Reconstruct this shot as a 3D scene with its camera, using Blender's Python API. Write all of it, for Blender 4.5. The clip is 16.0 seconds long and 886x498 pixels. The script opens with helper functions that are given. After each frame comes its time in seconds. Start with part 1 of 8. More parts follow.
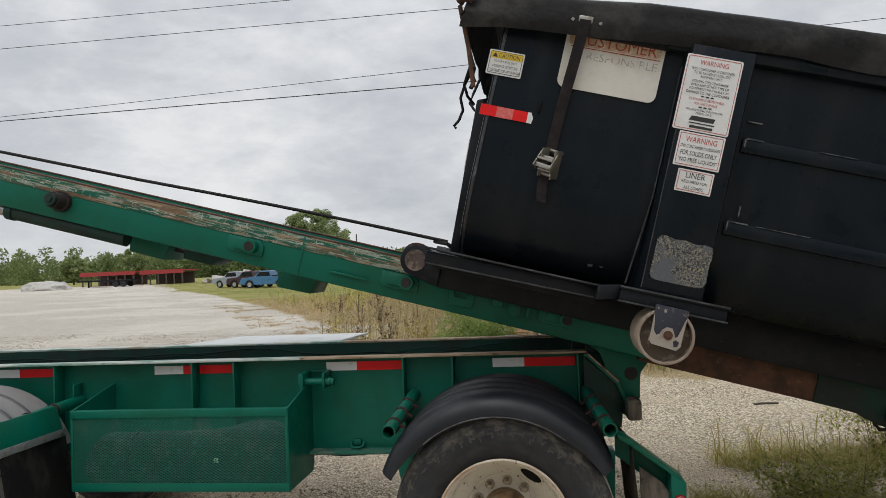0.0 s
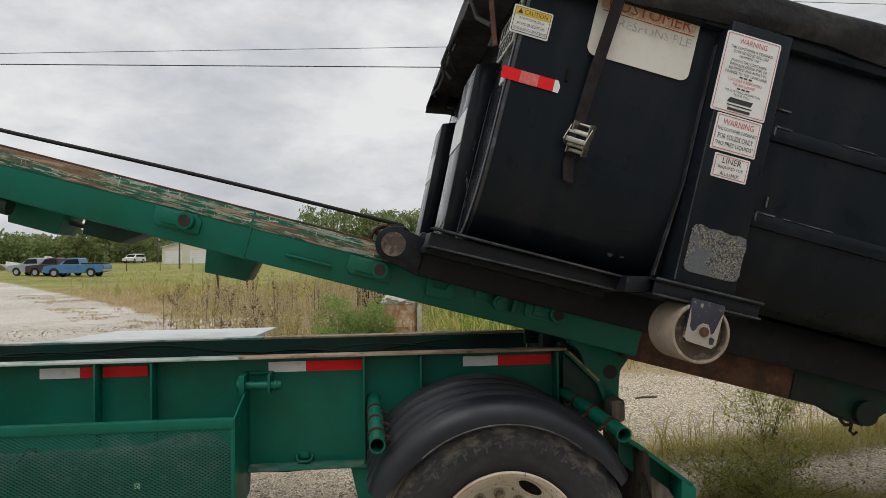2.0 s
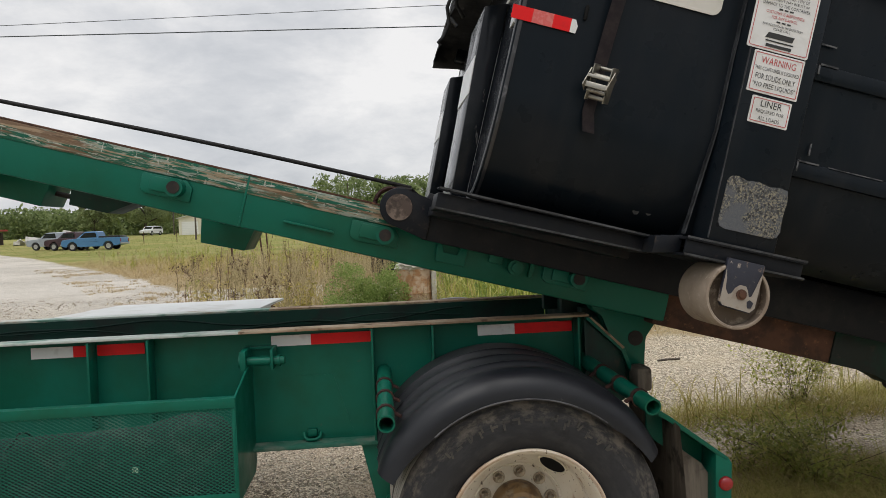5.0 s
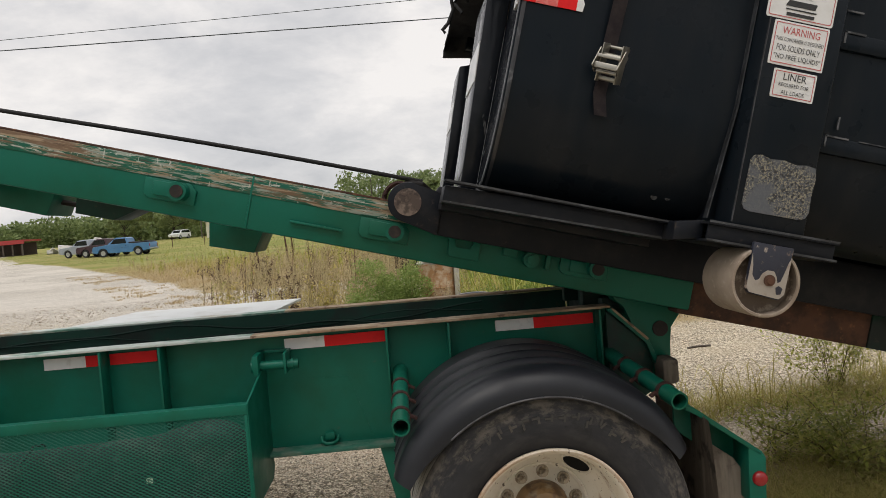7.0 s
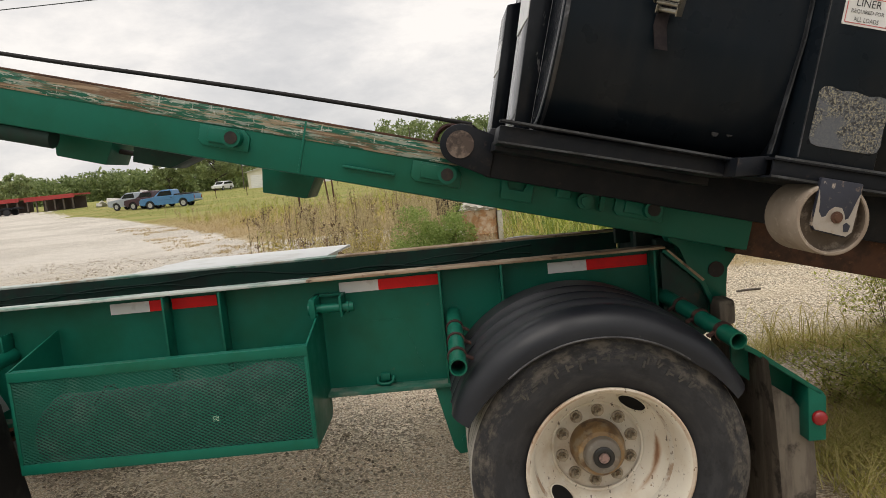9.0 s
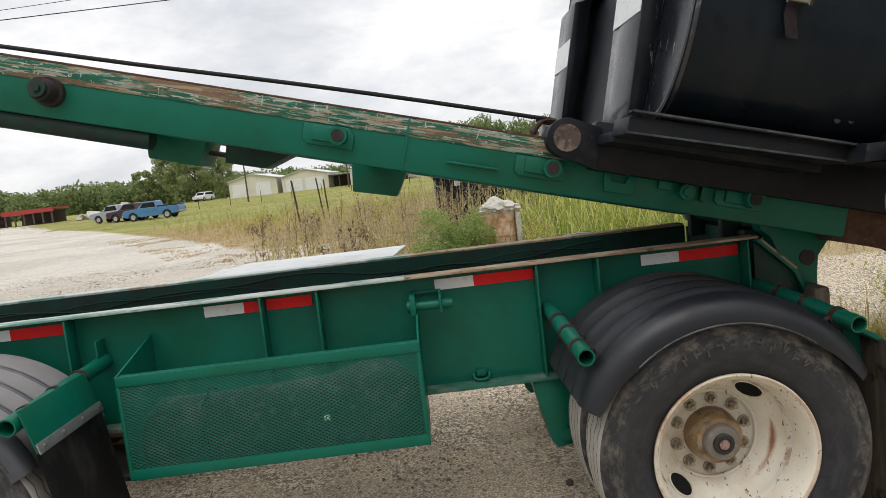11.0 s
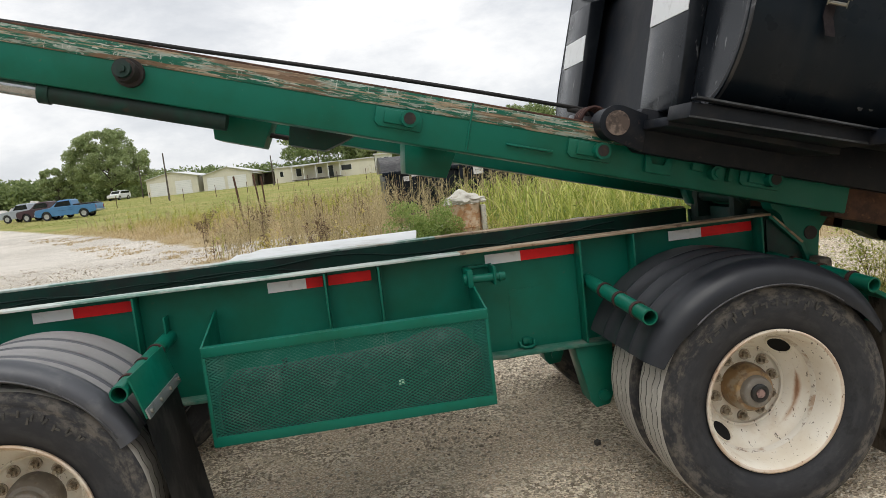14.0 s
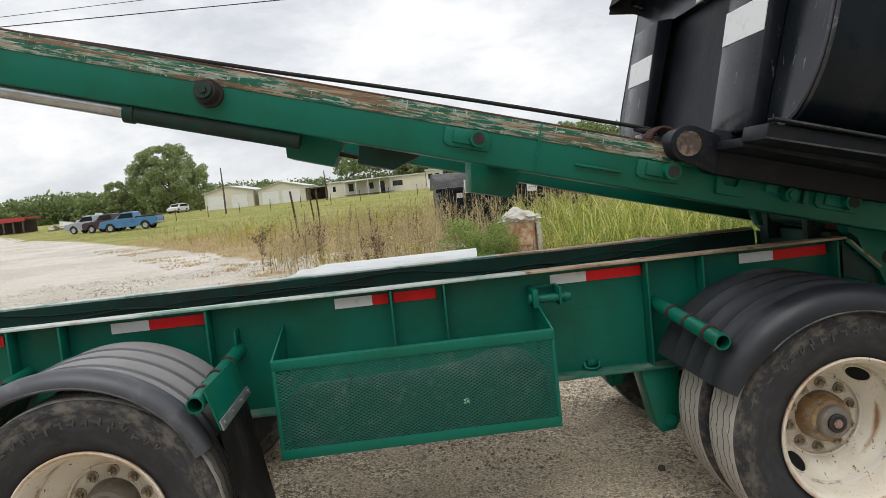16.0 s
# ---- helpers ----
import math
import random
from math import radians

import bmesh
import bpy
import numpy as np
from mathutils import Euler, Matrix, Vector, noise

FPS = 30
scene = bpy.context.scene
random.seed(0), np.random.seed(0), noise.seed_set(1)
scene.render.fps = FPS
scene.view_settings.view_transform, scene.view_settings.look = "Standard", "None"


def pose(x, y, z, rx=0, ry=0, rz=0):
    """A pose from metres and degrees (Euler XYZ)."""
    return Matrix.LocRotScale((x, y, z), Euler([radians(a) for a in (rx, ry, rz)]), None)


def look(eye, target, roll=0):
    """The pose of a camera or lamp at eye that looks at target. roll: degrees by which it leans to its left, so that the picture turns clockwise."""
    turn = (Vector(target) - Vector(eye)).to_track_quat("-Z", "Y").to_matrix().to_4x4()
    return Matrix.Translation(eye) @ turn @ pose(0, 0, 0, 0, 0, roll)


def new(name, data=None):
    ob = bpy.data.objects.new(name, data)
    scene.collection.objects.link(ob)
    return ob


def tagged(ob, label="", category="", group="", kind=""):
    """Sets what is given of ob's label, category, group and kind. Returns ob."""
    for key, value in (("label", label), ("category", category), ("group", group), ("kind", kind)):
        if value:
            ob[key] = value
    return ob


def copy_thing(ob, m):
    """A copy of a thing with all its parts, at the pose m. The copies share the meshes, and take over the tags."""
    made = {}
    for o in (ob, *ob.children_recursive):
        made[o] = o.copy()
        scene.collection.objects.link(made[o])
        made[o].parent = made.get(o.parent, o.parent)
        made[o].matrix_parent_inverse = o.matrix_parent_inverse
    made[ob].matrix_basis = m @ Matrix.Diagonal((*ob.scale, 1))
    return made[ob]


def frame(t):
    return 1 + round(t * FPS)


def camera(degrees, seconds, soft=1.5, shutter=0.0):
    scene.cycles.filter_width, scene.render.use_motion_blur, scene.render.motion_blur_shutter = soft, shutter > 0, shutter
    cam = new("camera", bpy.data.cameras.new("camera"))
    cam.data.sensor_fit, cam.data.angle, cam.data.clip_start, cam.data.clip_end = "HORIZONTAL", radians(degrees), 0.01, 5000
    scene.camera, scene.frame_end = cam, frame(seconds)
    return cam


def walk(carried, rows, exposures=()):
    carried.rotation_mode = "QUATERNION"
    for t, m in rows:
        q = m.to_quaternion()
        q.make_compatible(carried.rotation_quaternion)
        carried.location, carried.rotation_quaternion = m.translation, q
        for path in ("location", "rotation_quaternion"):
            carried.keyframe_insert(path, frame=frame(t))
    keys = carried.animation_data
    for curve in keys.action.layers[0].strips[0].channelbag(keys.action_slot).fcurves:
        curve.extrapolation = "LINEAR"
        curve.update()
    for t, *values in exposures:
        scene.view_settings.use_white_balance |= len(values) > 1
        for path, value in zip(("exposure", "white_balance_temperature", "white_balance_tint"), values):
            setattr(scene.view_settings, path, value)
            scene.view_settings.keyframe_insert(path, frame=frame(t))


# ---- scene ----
cam = camera(63.8, 16.0, soft=0.65)
PATH = [
    (0, (0.263, -4.042, 1.68), (0.008, -2.059, 1.742), -2.3),
    (0.5, (0.061, -3.862, 1.659), (-0.053, -1.865, 1.691), -2.1),
    (1, (-0.099, -3.66, 1.678), (-0.169, -1.662, 1.727), -2.6),
    (1.5, (-0.295, -3.586, 1.671), (-0.258, -1.587, 1.722), -1.2),
    (2, (-0.504, -3.593, 1.661), (-0.277, -1.607, 1.696), -0.8),
    (2.5, (-0.575, -3.558, 1.666), (-0.283, -1.579, 1.672), -0.8),
    (3, (-0.57, -3.535, 1.655), (-0.256, -1.56, 1.63), 0.2),
    (3.5, (-0.562, -3.509, 1.65), (-0.265, -1.532, 1.604), -0.1),
    (4, (-0.532, -3.465, 1.651), (-0.276, -1.482, 1.596), -0.8),
    (6.5, (-0.389, -3.258, 1.658), (-0.27, -1.263, 1.585), -3.8),
    (7, (-0.389, -3.258, 1.656), (-0.281, -1.263, 1.577), -4.5),
    (7.5, (-0.385, -3.275, 1.66), (-0.312, -1.279, 1.559), -6.1),
    (8, (-0.4, -3.268, 1.646), (-0.377, -1.275, 1.474), -6.2),
    (8.5, (-0.414, -3.255, 1.64), (-0.43, -1.267, 1.425), -5.5),
    (11, (-0.973, -3.263, 1.647), (-0.933, -1.273, 1.444), -6.6),
    (11.5, (-1.208, -3.267, 1.65), (-1.132, -1.278, 1.456), -8.8),
    (12, (-1.395, -3.346, 1.648), (-1.19, -1.368, 1.434), -9.0),
    (12.5, (-1.54, -3.437, 1.643), (-1.259, -1.468, 1.431), -7.5),
    (13, (-1.572, -3.451, 1.642), (-1.227, -1.493, 1.427), -6.7),
    (13.5, (-1.595, -3.459, 1.636), (-1.279, -1.498, 1.407), -6.3),
    (14, (-1.61, -3.46, 1.636), (-1.358, -1.489, 1.407), -6.4),
    (14.5, (-1.627, -3.472, 1.641), (-1.413, -1.497, 1.412), -6.1),
    (15, (-1.653, -3.471, 1.646), (-1.459, -1.492, 1.434), -5.9),
    (15.5, (-1.68, -3.469, 1.653), (-1.517, -1.485, 1.46), -5.9),
    (16, (-1.688, -3.463, 1.659), (-1.567, -1.474, 1.489), -5.9),
]
EXPOSURES = ((0, -0.12, 6450, 10), (2.0, -0.12, 6550, 10), (3.0, -0.06, 6550, 10), (4.0, 0.0, 6550, 10), (7.0, 0.03, 6800, 12), (8.7, 0.13, 7000, 12), (10.8, 0.28, 6600, 11), (12.0, 0.24, 6550, 10), (13.5, 0.29, 6550, 10), (16, 0.24, 6500, 10))
SKY_STRENGTH, SUN_STRENGTH, ZENITH_GAIN = 0.91, 0.9, 2.0
walk(cam, [(t, look(eye, target, roll)) for t, eye, target, roll in PATH], EXPOSURES)

# ---- world and sun: a bright overcast sky ----
SUN_ELEV, SUN_ROT = 64.0, 197.0
world = bpy.data.worlds.new("world")
scene.world = world
world.use_nodes = True
wn, wl = world.node_tree.nodes, world.node_tree.links
wn.clear()
w_out = wn.new("ShaderNodeOutputWorld")
w_bg = wn.new("ShaderNodeBackground")
w_sky = wn.new("ShaderNodeTexSky")
w_sky.sky_type = "NISHITA"
w_sky.sun_disc = False
w_sky.sun_elevation, w_sky.sun_rotation = radians(SUN_ELEV), radians(SUN_ROT)
w_dim = wn.new("ShaderNodeVectorMath")
w_dim.operation = "SCALE"
w_dim.inputs["Scale"].default_value = 0.10
wl.new(w_sky.outputs["Color"], w_dim.inputs[0])
w_co = wn.new("ShaderNodeTexCoord")
w_map = wn.new("ShaderNodeMapping")
w_map.inputs["Scale"].default_value = (1.0, 1.0, 2.3)
w_map.inputs["Rotation"].default_value = (0.1, 0.16, 0.4)
wl.new(w_co.outputs["Generated"], w_map.inputs["Vector"])


def cloud_noise(scale, detail, rough, distortion):
    n = wn.new("ShaderNodeTexNoise")
    n.inputs["Scale"].default_value, n.inputs["Detail"].default_value = scale, detail
    n.inputs["Roughness"].default_value, n.inputs["Distortion"].default_value = rough, distortion
    wl.new(w_map.outputs["Vector"], n.inputs["Vector"])
    return n


n_big, n_small = cloud_noise(1.9, 5, 0.5, 0.2), cloud_noise(5.5, 8, 0.62, 0.15)
w_mixn = wn.new("ShaderNodeMix")
w_mixn.data_type = "FLOAT"
w_mixn.inputs[0].default_value = 0.48
wl.new(n_big.outputs["Fac"], w_mixn.inputs[2])
wl.new(n_small.outputs["Fac"], w_mixn.inputs[3])
w_ramp = wn.new("ShaderNodeValToRGB")
w_ramp.color_ramp.elements[0].position, w_ramp.color_ramp.elements[0].color = 0.37, (0.56, 0.59, 0.635, 1)
w_ramp.color_ramp.elements[1].position, w_ramp.color_ramp.elements[1].color = 0.62, (1.0, 1.0, 1.0, 1)
w_midc = w_ramp.color_ramp.elements.new(0.50)
w_midc.color = (0.75, 0.77, 0.80, 1)
wl.new(w_mixn.outputs[0], w_ramp.inputs["Fac"])
w_mix = wn.new("ShaderNodeMix")
w_mix.data_type = "RGBA"
w_mix.inputs[0].default_value = 0.93
wl.new(w_dim.outputs[0], w_mix.inputs[6])
wl.new(w_ramp.outputs["Color"], w_mix.inputs[7])
# an overcast sky grows brighter towards the zenith
w_sep = wn.new("ShaderNodeSeparateXYZ")
wl.new(w_co.outputs["Generated"], w_sep.inputs[0])
w_up = wn.new("ShaderNodeMapRange")
w_up.interpolation_type = "SMOOTHSTEP"
w_up.inputs["From Min"].default_value, w_up.inputs["From Max"].default_value = 0.25, 1.0
w_up.inputs["To Min"].default_value, w_up.inputs["To Max"].default_value = 1.0, ZENITH_GAIN
wl.new(w_sep.outputs["Z"], w_up.inputs["Value"])
w_gain = wn.new("ShaderNodeVectorMath")
w_gain.operation = "SCALE"
wl.new(w_mix.outputs[2], w_gain.inputs[0])
wl.new(w_up.outputs[0], w_gain.inputs["Scale"])
wl.new(w_gain.outputs[0], w_bg.inputs["Color"])
w_bg.inputs["Strength"].default_value = SKY_STRENGTH
wl.new(w_bg.outputs[0], w_out.inputs["Surface"])

sun = new("sun", bpy.data.lights.new("sun", "SUN"))
sun.data.energy, sun.data.angle, sun.data.color = SUN_STRENGTH, radians(45), (1.0, 0.97, 0.92)
sun.rotation_euler = (radians(90 - SUN_ELEV), 0, radians(180 - SUN_ROT))


# ---- materials ----
def mat(name, base, rough=0.6, metal=0.0, spec=0.5, layers=(), bump=(), rough_var=0.0):
    """layers: (colour, scale, threshold, softness, strength[, stretch]) noise-masked overlays; bump: (scale, strength, metres)."""
    m = bpy.data.materials.new(name)
    m.use_nodes = True
    nt = m.node_tree
    nd, ln = nt.nodes, nt.links
    b = nd["Principled BSDF"]
    b.inputs["Roughness"].default_value, b.inputs["Metallic"].default_value = rough, metal
    b.inputs["Specular IOR Level"].default_value = spec
    co = nd.new("ShaderNodeTexCoord")
    col = None
    first = nd.new("ShaderNodeRGB")
    first.outputs[0].default_value = (*base, 1)
    col = first.outputs[0]
    for n, (tint, scale, at, soft, amount, *stretch) in enumerate(layers):
        mp = nd.new("ShaderNodeMapping")
        mp.inputs["Location"].default_value = (n * 3.1, n * 1.7, n * 0.9)
        mp.inputs["Scale"].default_value = stretch[0] if stretch else (1, 1, 1)
        ln.new(co.outputs["Object"], mp.inputs["Vector"])
        nz = nd.new("ShaderNodeTexNoise")
        nz.inputs["Scale"].default_value, nz.inputs["Detail"].default_value, nz.inputs["Roughness"].default_value = scale, 6, 0.62
        ln.new(mp.outputs[0], nz.inputs["Vector"])
        mr = nd.new("ShaderNodeMapRange")
        mr.interpolation_type = "SMOOTHSTEP"
        mr.inputs["From Min"].default_value, mr.inputs["From Max"].default_value = at - soft, at + soft
        mr.inputs["To Max"].default_value = amount
        ln.new(nz.outputs["Fac"], mr.inputs["Value"])
        mx = nd.new("ShaderNodeMix")
        mx.data_type = "RGBA"
        ln.new(mr.outputs[0], mx.inputs[0])
        ln.new(col, mx.inputs[6])
        mx.inputs[7].default_value = (*tint, 1)
        col = mx.outputs[2]
    ln.new(col, b.inputs["Base Color"])
    if rough_var:
        nz = nd.new("ShaderNodeTexNoise")
        nz.inputs["Scale"].default_value, nz.inputs["Detail"].default_value = 7, 5
        ln.new(co.outputs["Object"], nz.inputs["Vector"])
        mr = nd.new("ShaderNodeMapRange")
        mr.inputs["From Min"].default_value, mr.inputs["From Max"].default_value = 0.3, 0.7
        mr.inputs["To Min"].default_value, mr.inputs["To Max"].default_value = max(0.03, rough - rough_var), min(1, rough + rough_var)
        ln.new(nz.outputs["Fac"], mr.inputs["Value"])
        ln.new(mr.outputs[0], b.inputs["Roughness"])
    normal = None
    for scale, strength, depth in bump:
        nz = nd.new("ShaderNodeTexNoise")
        nz.inputs["Scale"].default_value, nz.inputs["Detail"].default_value = scale, 5
        ln.new(co.outputs["Object"], nz.inputs["Vector"])
        bp = nd.new("ShaderNodeBump")
        bp.inputs["Strength"].default_value, bp.inputs["Distance"].default_value = strength, depth
        ln.new(nz.outputs["Fac"], bp.inputs["Height"])
        if normal is not None:
            ln.new(normal, bp.inputs["Normal"])
        normal = bp.outputs[0]
    if normal is not None:
        ln.new(normal, b.inputs["Normal"])
    return m


def masked(m, attr, tint, scale, spread, lo, hi, amount=1.0, stretch=(1, 1, 1)):
    """Lays a tint over a material where the mesh attribute plus noise is high."""
    nd, ln = m.node_tree.nodes, m.node_tree.links
    b = nd["Principled BSDF"]
    col = b.inputs["Base Color"].links[0].from_socket
    at = nd.new("ShaderNodeAttribute")
    at.attribute_name = attr
    co = nd.new("ShaderNodeTexCoord")
    mp = nd.new("ShaderNodeMapping")
    mp.inputs["Scale"].default_value = stretch
    ln.new(co.outputs["Object"], mp.inputs["Vector"])
    nz = nd.new("ShaderNodeTexNoise")
    nz.inputs["Scale"].default_value, nz.inputs["Detail"].default_value, nz.inputs["Roughness"].default_value = scale, 7, 0.65
    ln.new(mp.outputs[0], nz.inputs["Vector"])
    ma = nd.new("ShaderNodeMath")
    ma.operation = "MULTIPLY_ADD"
    ma.inputs[1].default_value = spread
    ln.new(nz.outputs["Fac"], ma.inputs[0])
    ln.new(at.outputs["Fac"], ma.inputs[2])
    mr = nd.new("ShaderNodeMapRange")
    mr.interpolation_type = "SMOOTHSTEP"
    mr.inputs["From Min"].default_value, mr.inputs["From Max"].default_value = lo + spread / 2, hi + spread / 2
    mr.inputs["To Max"].default_value = amount
    ln.new(ma.outputs[0], mr.inputs["Value"])
    mx = nd.new("ShaderNodeMix")
    mx.data_type = "RGBA"
    ln.new(mr.outputs[0], mx.inputs[0])
    ln.new(col, mx.inputs[6])
    mx.inputs[7].default_value = (*tint, 1)
    ln.new(mx.outputs[2], b.inputs["Base Color"])
    return m


GREEN = (0.0013, 0.114, 0.075)
M_green = mat("green_paint", GREEN, 0.42, spec=0.25, rough_var=0.12, bump=((9, 0.25, 0.004), (120, 0.15, 0.0006)),
              layers=(((0.004, 0.085, 0.048), 2.5, 0.55, 0.12, 0.8), ((0.008, 0.115, 0.078), 5, 0.66, 0.10, 0.18), ((0.10, 0.085, 0.06), 26, 0.72, 0.05, 0.45), ((0.25, 0.27, 0.24), 160, 0.74, 0.03, 0.5)))
M_green_dust = mat("dusty_green_paint", (0.030, 0.135, 0.095), 0.7, spec=0.2, bump=((40, 0.3, 0.002),), layers=(((0.17, 0.19, 0.155), 7, 0.52, 0.10, 0.7, (0.6, 1, 1)), ((0.006, 0.10, 0.066), 14, 0.58, 0.06, 0.7)))
# Darker copy of the green: shade of inner and under parts, plus grime mottling.
M_green_dark = mat("green_paint_shade_grime", (0.0022, 0.036, 0.025), 0.6, spec=0.35, rough_var=0.1, bump=((12, 0.3, 0.004),),
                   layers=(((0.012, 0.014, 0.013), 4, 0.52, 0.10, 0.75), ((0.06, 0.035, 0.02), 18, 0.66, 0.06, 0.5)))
M_strand = mat("worn_green_strands", (0.006, 0.105, 0.070), 0.55, spec=0.35, bump=((60, 0.3, 0.001),),
               layers=(((0.008, 0.125, 0.082), 3, 0.54, 0.10, 0.6), ((0.14, 0.20, 0.17), 9, 0.60, 0.10, 0.3), ((0.10, 0.055, 0.03), 30, 0.70, 0.04, 0.6)))
M_scuff = mat("scuffed_green_paint", (0.004, 0.100, 0.062), 0.6, spec=0.3, bump=((60, 0.5, 0.003),),
              layers=(((0.30, 0.33, 0.28), 46, 0.535, 0.03, 0.85, (0.16, 1, 1.7)), ((0.005, 0.090, 0.055), 34, 0.55, 0.03, 0.9, (0.30, 1, 1.3)), ((0.46, 0.47, 0.41), 70, 0.60, 0.012, 0.9, (0.22, 1, 1.5)), ((0.44, 0.45, 0.40), 52, 0.635, 0.010, 0.85, (1.5, 1, 0.40)),
                      ((0.165, 0.095, 0.055), 13, 0.560, 0.04, 0.92, (0.14, 1, 2.2)), ((0.33, 0.24, 0.155), 48, 0.57, 0.03, 0.8, (0.10, 1, 1.8)), ((0.055, 0.03, 0.02), 44, 0.62, 0.03, 0.85, (0.2, 1, 1.8))))
M_rust = mat("rusty_steel", (0.10, 0.05, 0.032), 0.85, spec=0.25, bump=((40, 0.5, 0.003),),
             layers=(((0.045, 0.028, 0.022), 9, 0.5, 0.1, 0.8), ((0.20, 0.10, 0.055), 25, 0.63, 0.06, 0.7)))
M_nose = mat("worn_nose_face", (0.085, 0.062, 0.052), 0.7, spec=0.3, bump=((50, 0.4, 0.002),), layers=(((0.20, 0.155, 0.125), 14, 0.52, 0.06, 0.85), ((0.04, 0.03, 0.026), 22, 0.60, 0.06, 0.8)))
M_pin = mat("greasy_rusty_pin_and_hollow", (0.022, 0.017, 0.015), 0.7, spec=0.35, bump=((50, 0.5, 0.003),), layers=(((0.075, 0.045, 0.032), 14, 0.60, 0.07, 0.8), ((0.012, 0.011, 0.010), 8, 0.52, 0.08, 0.7)))
M_flange = mat("worn_flange_edge", (0.47, 0.52, 0.48), 0.5, spec=0.4, bump=((50, 0.3, 0.002),),
               layers=(((0.05, 0.20, 0.14), 6, 0.56, 0.05, 0.8, (0.4, 1, 1)), ((0.35, 0.25, 0.16), 3.0, 0.60, 0.06, 0.85)))
M_flange_rust = mat("rusted_flange_edge", (0.28, 0.19, 0.12), 0.75, spec=0.3, bump=((50, 0.4, 0.002),),
                    layers=(((0.45, 0.36, 0.26), 8, 0.52, 0.08, 0.7, (0.5, 1, 1)), ((0.10, 0.055, 0.035), 14, 0.6, 0.05, 0.8)))
M_black = mat("black_container_paint", (0.0042, 0.0080, 0.0122), 0.34, spec=0.15, rough_var=0.14, bump=((5, 0.35, 0.006), (90, 0.12, 0.0006)),
              layers=(((0.009, 0.011, 0.014), 2.2, 0.56, 0.12, 0.7), ((0.020, 0.021, 0.023), 3.5, 0.58, 0.12, 0.45, (1.6, 1, 0.22)), ((0.075, 0.072, 0.068), 11, 0.745, 0.025, 0.5, (0.35, 1, 1.8)), ((0.04, 0.038, 0.035), 30, 0.73, 0.04, 0.5), ((0.12, 0.12, 0.115), 80, 0.775, 0.012, 0.7)))
M_black_dusty = mat("dusty_black_paint", (0.006, 0.008, 0.012), 0.5, spec=0.20, bump=((14, 0.4, 0.004), (120, 0.3, 0.001)),
                    layers=(((0.020, 0.019, 0.020), 6, 0.56, 0.12, 0.8), ((0.06, 0.046, 0.037), 22, 0.68, 0.06, 0.6), ((0.18, 0.17, 0.15), 90, 0.75, 0.02, 0.5)))
M_black_front = mat("glossy_black_front", (0.008, 0.010, 0.013), 0.20, spec=0.2, rough_var=0.08, bump=((6, 0.15, 0.003), (90, 0.12, 0.0006)), layers=(((0.020, 0.022, 0.026), 3.0, 0.56, 0.10, 0.7), ((0.17, 0.17, 0.17), 26, 0.66, 0.03, 0.7, (1, 1, 0.25))))
M_black_worn = mat("worn_black_edge", (0.110, 0.113, 0.120), 0.30, spec=0.5, layers=(((0.014, 0.014, 0.016), 7, 0.47, 0.05, 0.93), ((0.02, 0.02, 0.022), 40, 0.5, 0.05, 0.8)), bump=((60, 0.3, 0.002),))
# Pale edge colour: painted bevel highlights, and rubbed paint along the posts.
M_rub_shine = mat("rubbed_edge_shine", (0.050, 0.054, 0.060), 0.5, layers=(((0.012, 0.013, 0.015), 9, 0.47, 0.10, 0.9), ((0.13, 0.13, 0.13), 60, 0.66, 0.03, 0.7)))
M_patch = mat("peeled_decal", (0.072, 0.077, 0.084), 0.6, spec=0.4, bump=((160, 0.6, 0.002),),
              layers=(((0.27, 0.24, 0.165), 200, 0.525, 0.03, 0.9), ((0.018, 0.018, 0.020), 110, 0.555, 0.015, 0.95), ((0.085, 0.092, 0.104), 7, 0.535, 0.04, 0.92), ((0.022, 0.024, 0.027), 34, 0.62, 0.02, 0.85)))
M_tarp = mat("black_tarp", (0.026, 0.025, 0.025), 0.55, spec=0.3, bump=((7, 0.6, 0.03), (26, 0.4, 0.010), (160, 0.3, 0.0008)), layers=(((0.085, 0.080, 0.073), 3, 0.54, 0.10, 0.7), ((0.012, 0.012, 0.012), 12, 0.60, 0.08, 0.6)))
M_tyre = mat("tyre_rubber", (0.021, 0.0216, 0.0245), 0.70, spec=0.35, bump=((25, 0.3, 0.003), (150, 0.2, 0.0008)),
             layers=(((0.026, 0.026, 0.028), 5, 0.56, 0.12, 0.8), ((0.009, 0.009, 0.010), 9, 0.60, 0.05, 0.6)))


